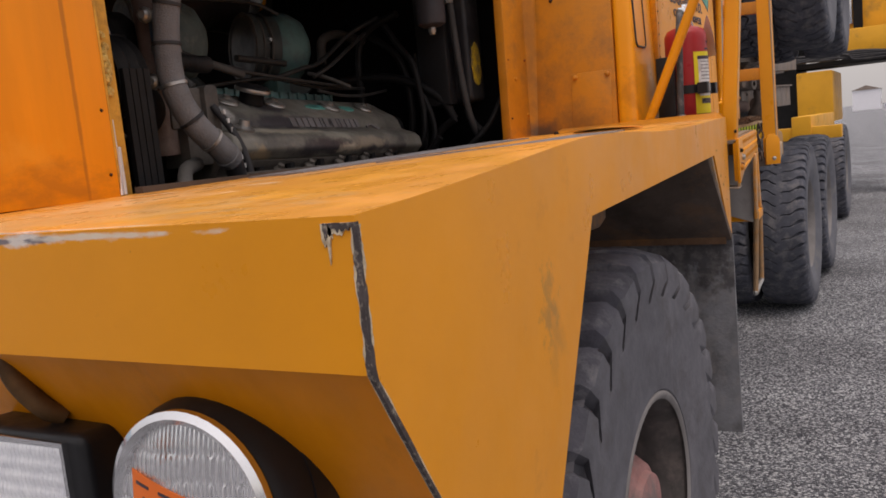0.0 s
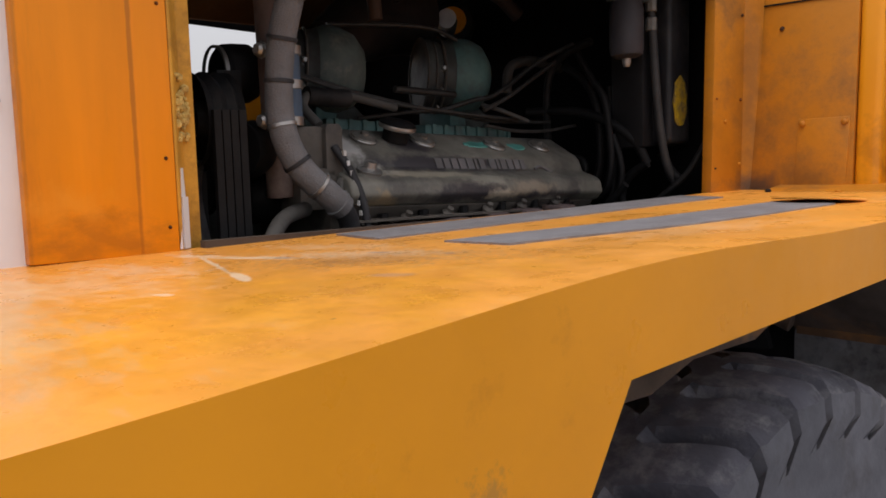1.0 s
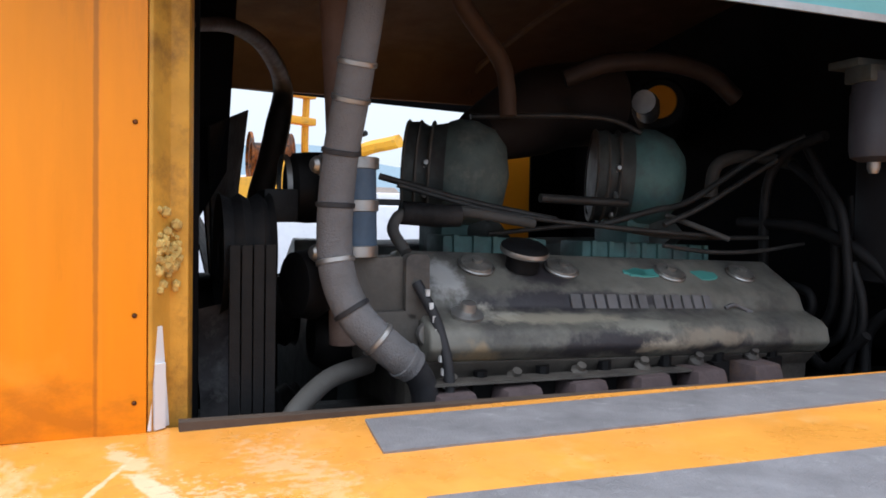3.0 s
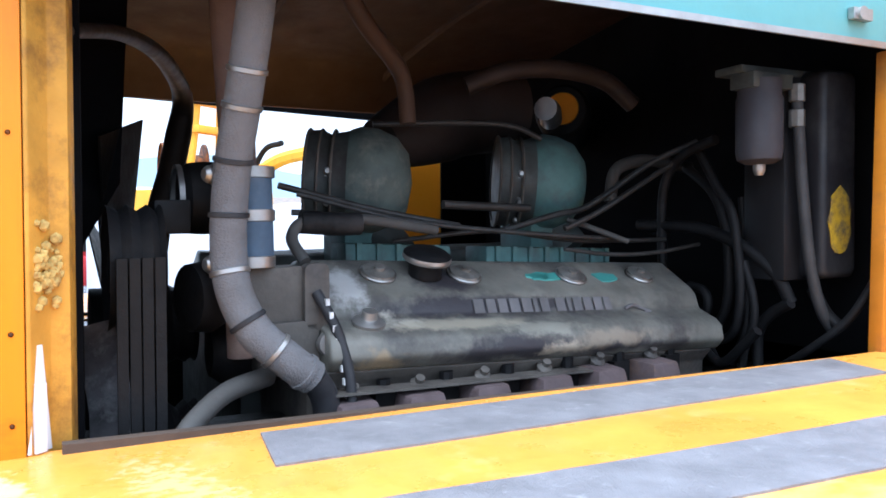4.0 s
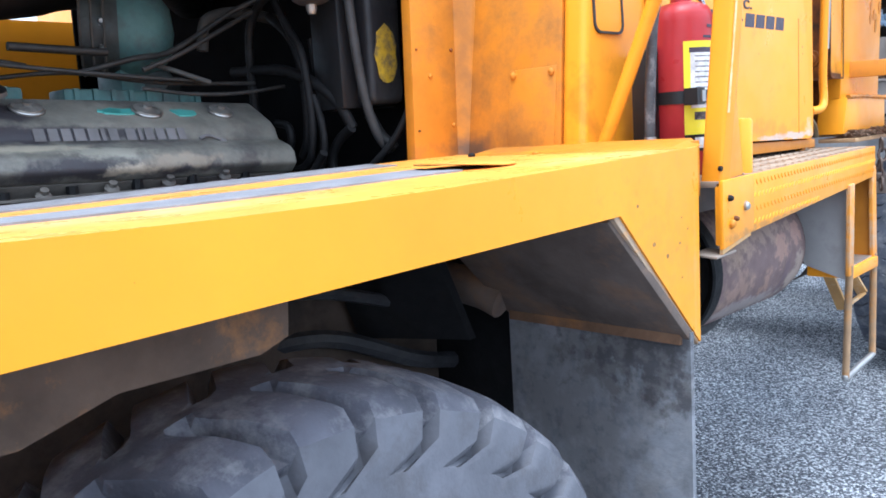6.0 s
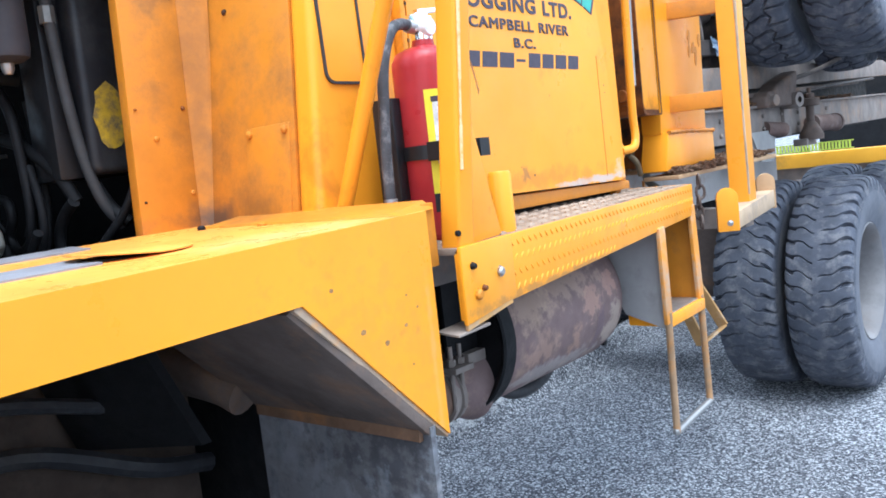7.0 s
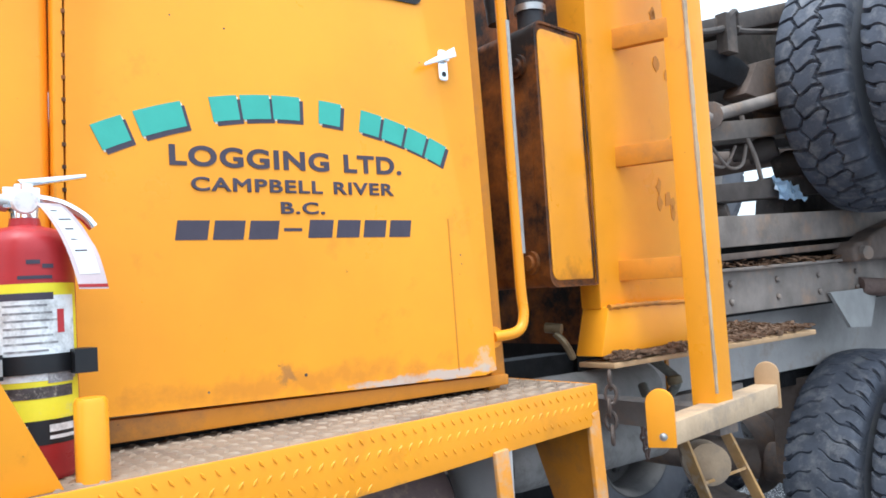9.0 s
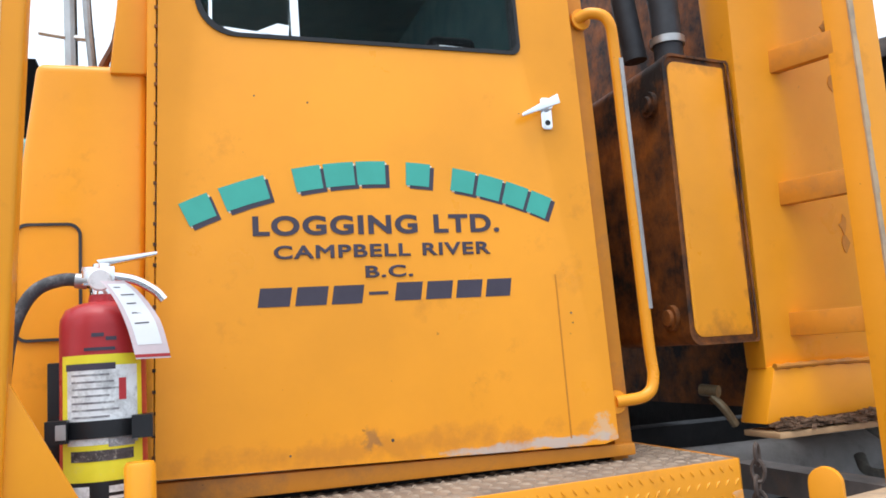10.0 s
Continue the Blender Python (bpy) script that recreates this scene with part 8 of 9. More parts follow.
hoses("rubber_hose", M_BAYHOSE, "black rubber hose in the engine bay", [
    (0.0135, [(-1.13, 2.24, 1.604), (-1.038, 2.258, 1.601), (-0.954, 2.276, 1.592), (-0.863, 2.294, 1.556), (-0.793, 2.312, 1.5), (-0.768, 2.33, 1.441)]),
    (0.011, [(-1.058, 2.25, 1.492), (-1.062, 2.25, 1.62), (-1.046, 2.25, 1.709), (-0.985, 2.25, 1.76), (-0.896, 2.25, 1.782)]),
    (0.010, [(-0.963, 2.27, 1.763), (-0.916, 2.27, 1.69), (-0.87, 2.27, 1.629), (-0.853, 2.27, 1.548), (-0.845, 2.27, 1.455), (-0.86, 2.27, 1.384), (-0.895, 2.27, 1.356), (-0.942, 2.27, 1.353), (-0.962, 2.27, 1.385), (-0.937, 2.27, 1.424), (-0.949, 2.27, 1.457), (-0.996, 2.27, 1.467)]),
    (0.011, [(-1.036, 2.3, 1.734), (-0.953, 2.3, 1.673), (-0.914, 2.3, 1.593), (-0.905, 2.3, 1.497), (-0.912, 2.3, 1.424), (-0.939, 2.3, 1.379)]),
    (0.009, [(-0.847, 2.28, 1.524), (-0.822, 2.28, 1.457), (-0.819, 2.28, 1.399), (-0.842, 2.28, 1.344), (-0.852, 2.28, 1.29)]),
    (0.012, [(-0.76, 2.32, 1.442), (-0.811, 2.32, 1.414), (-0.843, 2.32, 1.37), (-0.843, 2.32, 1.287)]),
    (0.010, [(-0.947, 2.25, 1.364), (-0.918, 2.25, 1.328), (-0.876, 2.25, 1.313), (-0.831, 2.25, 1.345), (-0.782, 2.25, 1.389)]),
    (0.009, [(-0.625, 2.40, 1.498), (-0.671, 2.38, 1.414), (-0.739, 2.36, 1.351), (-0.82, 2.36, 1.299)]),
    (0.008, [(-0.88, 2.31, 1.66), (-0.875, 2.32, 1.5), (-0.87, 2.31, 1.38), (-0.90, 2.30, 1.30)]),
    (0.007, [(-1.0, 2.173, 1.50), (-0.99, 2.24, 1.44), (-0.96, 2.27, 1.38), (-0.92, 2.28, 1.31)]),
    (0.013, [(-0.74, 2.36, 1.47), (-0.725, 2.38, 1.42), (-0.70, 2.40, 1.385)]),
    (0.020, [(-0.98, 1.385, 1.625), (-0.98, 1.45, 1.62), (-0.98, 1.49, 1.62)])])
b = B()
tube(b, [(-0.872, 1.378, 1.515), (-0.845, 1.40, 1.46), (-0.825, 1.412, 1.40), (-0.815, 1.415, 1.33), (-0.815, 1.41, 1.28)], 0.0085, 10, 8)
braid = part("braided_hose", b, M_HOSE)
tagged(braid, "thin black hose with pale printed marks", "hose")
for i in range(9):
    z = 1.50 - i * 0.02
    b = B()
    t = (1.515 - z) / 0.235
    c = Vector((-0.8635 + 0.052 * t ** 0.8, 1.383 + 0.034 * t ** 0.7, z))
    box(b, c.x, c.x + 0.009, c.y - 0.002, c.y + 0.004, c.z - 0.005, c.z + 0.005)
    part("pale_mark", b, M_WLABEL, braid)

# sleeved hose and coolant pipe
sleeve = thing("sleeved_hose", (-0.82, 1.30, 1.35), "thick grey sleeved hose bound with cable ties", "hose")
line = [(-0.77, 1.275, 2.1), (-0.765, 1.268, 1.95), (-0.80, 1.255, 1.80), (-0.83, 1.245, 1.70), (-0.838, 1.24, 1.60), (-0.83, 1.245, 1.53), (-0.815, 1.27, 1.47), (-0.805, 1.315, 1.425), (-0.81, 1.352, 1.395)]
bm = B()
tube(bm, line, 0.026, 16, 8)
sl = part("sleeve", bm, M_SLEEVE, sleeve)
bm = B()
tube(bm, [line[-1], (-0.82, 1.372, 1.365), (-0.825, 1.38, 1.32), (-0.825, 1.38, 1.25)], 0.021, 12)
part("hose_end", bm, M_HOSE, sleeve, "bare black hose end")
pts = smooth_line(line, 8)
for i, m in ((14, M_STEEL), (17, M_STEEL), (23, M_HOSE), (29, M_HOSE), (37, M_STEEL), (46, M_HOSE), (53, M_STEEL), (61, M_SLEEVE)):
    d = pts[i + 1] - pts[i]
    bm = B()
    lathe(bm, [(0.026, -0.004), (0.0285, -0.003), (0.0285, 0.003), (0.026, 0.004)], pts[i], d, 18)
    part("cable_tie", bm, m, sleeve)
pipe = thing("coolant_pipe", (-0.9, 1.27, 1.4), "rusty upright coolant pipe with a blue coupling", "pipe")
bm = B()
tube(bm, [(-0.87, 1.24, 2.15), (-0.90, 1.255, 1.95), (-0.915, 1.27, 1.75), (-0.915, 1.275, 1.55), (-0.92, 1.28, 1.42)], 0.027, 16)
part("pipe", bm, M_RUST, pipe)
bm = B()
cyl(bm, (-0.895, 1.285, 1.70), (-0.895, 1.288, 1.565), 0.031, n=20)
part("coupling", bm, M_BLUE, pipe, "blue silicone coupling")
for z in (1.70, 1.565, 1.635):
    bm = B()
    lathe(bm, [(0.031, -0.009), (0.0335, -0.008), (0.0335, 0.008), (0.031, 0.009)], (-0.895, 1.287, z), (0, 0, 1), 24)
    part("band_clamp", bm, M_STEEL, pipe, "bright band clamp")
for z in (1.695, 1.565):
    bolt(pipe, (-0.87, 1.225, z), (0.4, -1, 0), 0.013, 0.014, M_STEEL)
bm = B()
lathe(bm, [(0.045, -0.02), (0.055, 0), (0.05, 0.03), (0, 0.035)], (-0.92, 1.225, 1.515), (0.3, -1, 0), 24)
part("flange", bm, M_DARK, pipe)

# radiator side: shroud, hoop, pulleys and belts
radiator = thing("radiator", (XC, 1.0, 0.9), "black radiator core with fan shroud", "radiator")
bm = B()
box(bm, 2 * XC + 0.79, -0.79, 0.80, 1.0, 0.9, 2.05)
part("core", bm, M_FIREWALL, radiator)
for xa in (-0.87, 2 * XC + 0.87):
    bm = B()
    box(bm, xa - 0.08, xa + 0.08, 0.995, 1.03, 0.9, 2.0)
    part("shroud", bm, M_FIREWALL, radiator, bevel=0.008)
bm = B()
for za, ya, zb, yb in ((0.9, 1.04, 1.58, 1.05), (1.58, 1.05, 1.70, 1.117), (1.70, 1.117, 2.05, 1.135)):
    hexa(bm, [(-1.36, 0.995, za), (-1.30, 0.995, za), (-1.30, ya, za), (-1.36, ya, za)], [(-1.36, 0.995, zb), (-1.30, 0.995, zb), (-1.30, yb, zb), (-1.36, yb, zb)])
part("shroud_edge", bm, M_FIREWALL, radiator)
bm = B()
tube(bm, [(-0.77, 1.0, 1.85), (-0.8, 1.017, 1.865), (-1.1, 1.106, 1.937), (-1.4, 1.201, 1.972), (-1.70, 1.285, 1.968), (-1.80, 1.31, 1.93), (-1.83, 1.303, 1.86), (-1.83, 1.282, 1.759), (-1.83, 1.255, 1.659), (-1.83, 1.233, 1.5)], lambda t: 0.008 + 0.025 * min(1, 1.5 * t) ** 1.5, 14)
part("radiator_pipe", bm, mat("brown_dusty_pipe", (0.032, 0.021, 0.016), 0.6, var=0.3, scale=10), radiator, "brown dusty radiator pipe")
fan = thing("cooling_fan", (XC, 1.12, 1.45), "dark cooling fan with broad blades", "fan")
bm = B()
lathe(bm, [(0, 0.04), (0.08, 0.04), (0.09, 0), (0.09, -0.05), (0, -0.05)], (XC, 1.12, 1.40), (0, 1, 0), 24)
part("hub", bm, M_DARK, fan)
for k in range(8):
    a = k * math.pi / 4 + 0.32
    d, e = Vector((math.cos(a), 0, math.sin(a))), Vector((-math.sin(a), 0, math.cos(a)))
    c = Vector((XC, 1.12, 1.40))
    bm = B()
    lo = [c + d * 0.08 + e * -0.04 + Vector((0, -0.02, 0)), c + d * 0.08 + e * 0.04 + Vector((0, 0.02, 0)), c + d * 0.44 + e * 0.09 + Vector((0, 0.045, 0)), c + d * 0.46 + e * -0.07 + Vector((0, -0.045, 0))]
    hexa(bm, lo, [p + Vector((0, 0.004, 0)) for p in lo])
    part("blade", bm, M_DARK, fan)
drive = thing("belt_drive", (-1.0, 1.2, 1.2), "oily black pulleys and belts at the engine front", "belt drive")
for x, z, r, y in ((-0.89, 1.565, 0.088, 1.12), (-1.03, 1.22, 0.12, 1.19), (-1.25, 1.15, 0.14, 1.22), (-1.18, 1.45, 0.07, 1.21)):
    bm = B()
    lathe(bm, [(0, -0.03), (r * 0.4, -0.03), (r * 0.5, -0.01), (r * 0.8, -0.01), (r, -0.035), (r * 0.9, -0.02), (r, -0.008), (r * 0.9, 0.005), (r, 0.018), (r * 0.9, 0.028), (r, 0.035), (0, 0.035)], (x, y, z), (0, 1, 0), 32)
    part("pulley", bm, M_DARK, drive)
for k in range(4):
    bm = B()
    y = 1.092 + k * 0.0155
    box(bm, -0.809, -0.797, y, y + 0.013, 1.15, 1.58)
    box(bm, -0.983, -0.971, y, y + 0.013, 1.15, 1.58)
    part("belt", bm, M_DARK, drive)
bm = B()
rows = []
for i in range(9):
    t = i / 8
    rows.append([bm.verts.new((-0.82 - 0.05 * math.sin(t * 3.1) - 0.012 * j, 1.03 + 0.058 * j + 0.008 * math.sin(5 * t), 1.28 + 0.2 * t + 0.012 * j)) for j in (0, 0.5, 1.0)])
for a, b in zip(rows, rows[1:]):
    for j in (0, 1):
        bm.faces.new([a[j], a[j + 1], b[j + 1], b[j]])
bmesh.ops.solidify(bm, geom=list(bm.faces), thickness=0.004)
part("shroud_skirt", bm, mat("dusty_grey_rubber_skirt", (0.10, 0.10, 0.11), 0.7, var=0.5, scale=22, dirt=(0.30, 0.30, 0.31), amount=0.35, dscale=24), radiator, "dust-streaked rubber skirt")
alt = thing("alternator", (-1.05, 1.25, 1.62), "black alternator with finned end", "alternator")
bm = B()
lathe(bm, [(0, 0), (0.045, 0), (0.056, 0.01), (0.058, 0.03), (0.058, 0.06), (0.05, 0.075), (0, 0.075)], (-1.0, 1.20, 1.665), (0, 1, 0.02), 28)
part("body", bm, M_DARK, alt)
bm = B()
lathe(bm, [(0.048, -0.008), (0.054, -0.008), (0.054, 0.0)], (-1.0, 1.20, 1.665), (0, 1, 0.02), 28)
part("end_ring", bm, M_STEEL, alt)
bm = B()
box(bm, -0.98, -0.90, 1.15, 1.20, 1.61, 1.66)
part("bracket", bm, M_DARK, alt, bevel=0.004)

# intake duct, arch pipe, overhead stay
duct = thing("intake_duct", (-1.35, 1.9, 1.75), "large dull brown intake duct above the turbochargers", "duct")
bm = B()
tube(bm, [(-1.36, 1.68, 1.80), (-1.40, 1.78, 1.84), (-1.43, 1.90, 1.885), (-1.43, 2.0, 1.90), (-1.43, 2.07, 1.90)], lambda t: 0.06 + 0.045 * min(1, t * 2.5), 22)
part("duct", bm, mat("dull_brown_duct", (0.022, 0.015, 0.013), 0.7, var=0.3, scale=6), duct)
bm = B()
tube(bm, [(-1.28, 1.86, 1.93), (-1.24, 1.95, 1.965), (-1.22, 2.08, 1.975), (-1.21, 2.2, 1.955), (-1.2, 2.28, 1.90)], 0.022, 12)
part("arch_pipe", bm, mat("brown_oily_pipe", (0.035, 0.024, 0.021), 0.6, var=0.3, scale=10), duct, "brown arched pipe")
bm = B()
tube(bm, [(-0.88, 1.40, 2.1), (-0.92, 1.46, 1.98), (-0.98, 1.56, 1.90), (-1.0, 1.585, 1.86), (-1.0, 1.59, 1.80)], 0.016, 10)
ob = part("hood_stay", bm, M_PRIMER)
tagged(ob, "bent brown hood stay rod", "stay rod")
# made-up canister: its orange disc stands in for a lit opening beyond
air_box = thing("lit_opening_stand_in", (-1.55, 2.4, 1.9), "added canister whose orange disc stands in for a lit opening", "air cleaner")
bm = B()
lathe(bm, [(0.0, 0.01), (0.065, 0.01), (0.075, 0.0), (0.078, -0.02), (0.078, -0.3), (0, -0.3)], (-1.5, 2.28, 1.925), (0.75, -0.6, 0.05), 32)
part("canister", bm, M_DARK, air_box)
bm = B()
lathe(bm, [(0, 0.014), (0.044, 0.014), (0.046, 0.01), (0.04, 0.008)], (-1.5, 2.28, 1.93), (0.75, -0.6, 0.05), 32)
part("lid", bm, M_PAINT, air_box, "orange disc in place of the lit opening")
bm = B()
tube(bm, [(-1.44, 2.2, 1.89), (-1.40, 2.17, 1.905), (-1.36, 2.13, 1.905)], 0.03, 14)
part("elbow", bm, M_STEEL, air_box, "pale metal elbow")

# reservoir, filter and lines by the firewall
res = thing("oil_reservoir", (-0.95, 2.4, 1.47), "black rectangular oil reservoir with a worn yellow sticker", "reservoir")
bm = B()
box(bm, -0.868, -0.76, 2.30, 2.48, 1.485, 1.905)
part("tank", bm, M_BLACK, res, bevel=0.012)
bm = B()
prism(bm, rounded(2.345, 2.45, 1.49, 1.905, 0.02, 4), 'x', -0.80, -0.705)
# grey canister, its base lowered to near black for the bay's shade
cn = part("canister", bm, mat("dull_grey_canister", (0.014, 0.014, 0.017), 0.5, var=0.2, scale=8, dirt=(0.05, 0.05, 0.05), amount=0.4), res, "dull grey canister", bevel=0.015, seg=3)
bm = B()
pts = [(0.034 * random.uniform(0.8, 1.1) * math.cos(t), 0.068 * random.uniform(0.88, 1.08) * math.sin(t)) for t in [i * math.pi / 8 for i in range(16)]]
c0 = Vector((-0.705, 2.395, 1.605))
hexa(bm, [c0 + Vector((-0.02, a, b)) for a, b in pts], [c0 + Vector((0.002, a, b)) for a, b in pts])
part("sticker", bm, mat("worn_yellow_sticker", (0.46, 0.30, 0.015), 0.6, var=0.2, scale=40, dirt=(0.08, 0.07, 0.06), amount=0.65, dscale=30), cn, "worn yellow sticker")
bm = B()
box(bm, -0.83, -0.76, 2.18, 2.46, 1.895, 1.91)
box(bm, -0.80, -0.74, 2.19, 2.30, 1.865, 1.895)
part("bracket", bm, M_ENGINE, res, bevel=0.003)
filt = thing("fuel_filter", (-0.765, 2.235, 1.71), "dusty grey spin-on fuel filter", "filter")
bm = B()
lathe(bm, [(0.0, 0.0), (0.028, 0.002), (0.042, 0.010), (0.045, 0.025), (0.045, 0.128), (0.042, 0.135), (0.042, 0.165), (0, 0.165)], (-0.768, 2.237, 1.718), (0, 0, 1), 32)
part("can", bm, mat("dusty_violet_grey_can", (0.046, 0.045, 0.054), 0.55, var=0.12, scale=12, dirt=(0.07, 0.065, 0.07), amount=0.3), filt)
bm = B()
lathe(bm, [(0, -0.018), (0.008, -0.018), (0.012, -0.008), (0.012, 0.004)], (-0.768, 2.237, 1.716), (0, 0, 1), 12)
part("drain_plug", bm, M_STEEL, filt)
line_ob = thing("fuel_line", (-0.74, 2.36, 1.4), "grey fuel line with brass-coloured end fittings", "fuel line")
bm = B()
tube(bm, [(-0.745, 2.315, 1.87), (-0.74, 2.318, 1.78), (-0.735, 2.325, 1.65), (-0.73, 2.34, 1.52), (-0.725, 2.365, 1.43), (-0.72, 2.40, 1.38)], 0.0115, 12)
part("line", bm, mat("grey_line_sheath", (0.042, 0.042, 0.044), 0.6, var=0.2, scale=20), line_ob)
for z in (1.86, 1.81):
    bm = B()
    lathe(bm, [(0.013, -0.018), (0.016, -0.016), (0.016, 0.016), (0.013, 0.018)], (-0.744, 2.316, z), (0, 0, 1), 8)
    part("fitting", bm, M_NUT, line_ob)


def seat_engine_bay():
    """The engine and what is bolted to it stand slightly askew in the frame."""
    seat = Matrix(((1, -0.055, 0, 0.0885), (0, 1.03, 0, -0.057), (0, 0.02, 1, -0.03), (0, 0, 0, 1)))
    kinds = ("diesel_engine", "turbocharger", "control_rod", "engine_hose", "rubber_hose", "braided_hose", "sleeved_hose", "coolant_pipe",
             "belt_drive", "alternator", "intake_duct", "hood_stay", "lit_opening_stand_in", "oil_reservoir", "fuel_filter", "fuel_line")
    done = set()
    for ob in scene.objects:
        top_ob = ob
        while top_ob.parent:
            top_ob = top_ob.parent
        if ob.type == 'MESH' and top_ob.name.split(".")[0] in kinds and ob.data.name not in done:
            done.add(ob.data.name)
            ob.data.transform(seat)


seat_engine_bay()

# ---- trailer carried on the truck ----
M_UPPER = mat("dark_weathered_steel", (0.075, 0.062, 0.056), 0.75, var=0.35, scale=7, dirt=(0.22, 0.165, 0.13), amount=0.3, dscale=6, bump=0.3)
T_TRAIL_B = tyre_mesh("worn_lug_tyre", 0.55, 0.32, 0.29, "chevron", 552)
trailer = thing("log_trailer", (-1.5, 6.5, 1.57), "dusty steel log trailer carried piggyback on the truck", "trailer")
for x in (-0.75, 2 * XC + 0.75):
    bm = B()
    hexa(bm, [(x - 0.06, 4.7, 1.625), (x + 0.05, 4.7, 1.625), (x + 0.05, 10.2, 1.83), (x - 0.06, 10.2, 1.83)], [(x - 0.06, 4.7, 1.745), (x + 0.05, 4.7, 1.745), (x + 0.05, 10.2, 1.96), (x - 0.06, 10.2, 1.96)])
    mb = part("main_beam", bm, M_CHASSIS, trailer, "dusty grey-brown main beam", bevel=0.004)
bm = B()
hexa(bm, [(-0.74, 4.7, 1.575), (-0.675, 4.7, 1.575), (-0.675, 8.4, 1.72), (-0.74, 8.4, 1.72)], [(-0.74, 4.7, 1.60), (-0.675, 4.7, 1.60), (-0.675, 8.4, 1.745), (-0.74, 8.4, 1.745)])
part("slide_rail", bm, M_UNDER, trailer, "pale dusty slide rail", bevel=0.003)
for y in (6.16, 7.46):
    wheel(trailer, -0.53, y, 2.325, T_TRAIL, R_TRAIL, 12 + y * 30, "trailer wheel with block-tread tyre", flip=True)
    wheel(trailer, -0.165, y, 2.325, T_TRAIL_B, R_TRAIL, 40 + y * 10, "trailer wheel with worn lug tyre")
    wheel(trailer, 2 * XC + 0.53, y, 2.325, T_TRAIL, R_TRAIL, 25)
    wheel(trailer, 2 * XC + 0.165, y, 2.325, T_TRAIL_B, R_TRAIL, 5, flip=True)
    bm = B()
    cyl(bm, (-0.4, y, 2.325), (2 * XC + 0.4, y, 2.325), 0.09)
    lathe(bm, [(0.0, 0.06), (0.2, 0.06), (0.21, 0.0), (0.2, -0.1), (0, -0.1)], (-0.78, y, 2.325), (1, 0, 0), 28)
    part("axle", bm, M_UNDER, trailer)
# suspension in front of the axle
bm = B()
prism(bm, [(5.53, 2.284), (5.63, 2.427), (5.80, 2.473), (6.5, 2.47), (6.5, 2.24), (5.78, 2.25)], 'x', -0.86, -0.74)
part("walking_beam", bm, M_UNDER, trailer, "tan dusty suspension beam", bevel=0.015)
bm = B()
tube(bm, [(-0.72, 5.2, 2.148), (-0.71, 5.45, 2.21), (-0.70, 5.7, 2.272), (-0.69, 5.95, 2.33)], 0.026, 12)
part("torque_rod", bm, M_CHASSIS, trailer, "dusty torque rod")
bm = B()
lathe(bm, [(0.0, -0.03), (0.045, -0.03), (0.055, -0.01), (0.055, 0.04), (0, 0.05)], (-0.74, 5.24, 2.158), (0.8, -0.6, 0), 20)
lathe(bm, [(0.0, -0.03), (0.035, -0.03), (0.04, 0.0), (0, 0.05)], (-0.76, 5.33, 2.2), (0.4, -0.6, 0.5), 16)
part("rod_joint", bm, M_UNDER, trailer)
bm = B()
pts = [(5.10, 2.44), (5.28, 2.452), (5.45, 2.458), (5.55, 2.442), (5.627, 2.408), (5.60, 2.365), (5.534, 2.32), (5.42, 2.335), (5.28, 2.36), (5.10, 2.39)]
prism(bm, pts, 'x', -0.98, -0.765)
part("black_guard", bm, M_BLACK, trailer, "curved black guard", bevel=0.012)
bm = B()
hexa(bm, [(-0.98, 4.8, 2.36), (-0.76, 4.8, 2.36), (-0.76, 8.6, 3.36), (-0.98, 8.6, 3.36)], [(-0.98, 4.8, 2.42), (-0.76, 4.8, 2.42), (-0.76, 8.6, 3.5), (-0.98, 8.6, 3.5)])
part("reach_pole", bm, M_UPPER, trailer, "dark weathered reach beam", bevel=0.01)
bm = B()
tube(bm, [(-0.74, 5.12, 2.47), (-0.74, 5.4, 2.535), (-0.73, 5.44, 2.59), (-0.74, 5.5, 2.62), (-0.75, 5.53, 2.57), (-0.74, 5.58, 2.55), (-0.74, 6.3, 2.66)], 0.014, 8)
box(bm, -0.77, -0.72, 5.40, 5.47, 2.44, 2.60)
part("reach_bracket", bm, M_UPPER, trailer, "dark bracket with a pipe")
bm = B()
hexa(bm, [(-0.98, 4.9, 2.02), (-0.76, 4.9, 2.02), (-0.76, 6.7, 2.25), (-0.98, 6.7, 2.25)], [(-0.98, 4.9, 2.095), (-0.76, 4.9, 2.095), (-0.76, 6.7, 2.33), (-0.98, 6.7, 2.33)])
part("cross_member", bm, M_CHASSIS, trailer, "brown cross member", bevel=0.006)
bm = B()
hexa(bm, [(-0.95, 4.9, 1.80), (-0.76, 4.9, 1.80), (-0.76, 7.0, 1.95), (-0.95, 7.0, 1.95)], [(-0.95, 4.9, 1.865), (-0.76, 4.9, 1.865), (-0.76, 7.0, 2.05), (-0.95, 7.0, 2.05)])
part("lower_tie", bm, M_UPPER, trailer, "dark lower tie beam", bevel=0.006)
for x, y, z, q in ((-0.86, 5.32, 2.04, 0.05), (-0.84, 5.62, 2.06, 0.04), (-0.85, 5.8, 2.08, 0.06), (-0.83, 5.98, 2.02, 0.07), (-0.82, 5.38, 1.79, 0.045), (-0.83, 5.98, 1.93, 0.06)):
    bm = B()
    lathe(bm, [(0, -q), (q * 0.8, -q), (q, 0), (q * 0.7, q), (0, q)], (x, y, z), (1, 0.4, 0.2), 14)
    part("air_chamber", bm, M_UPPER, trailer, "dark air chamber")
bm = B()
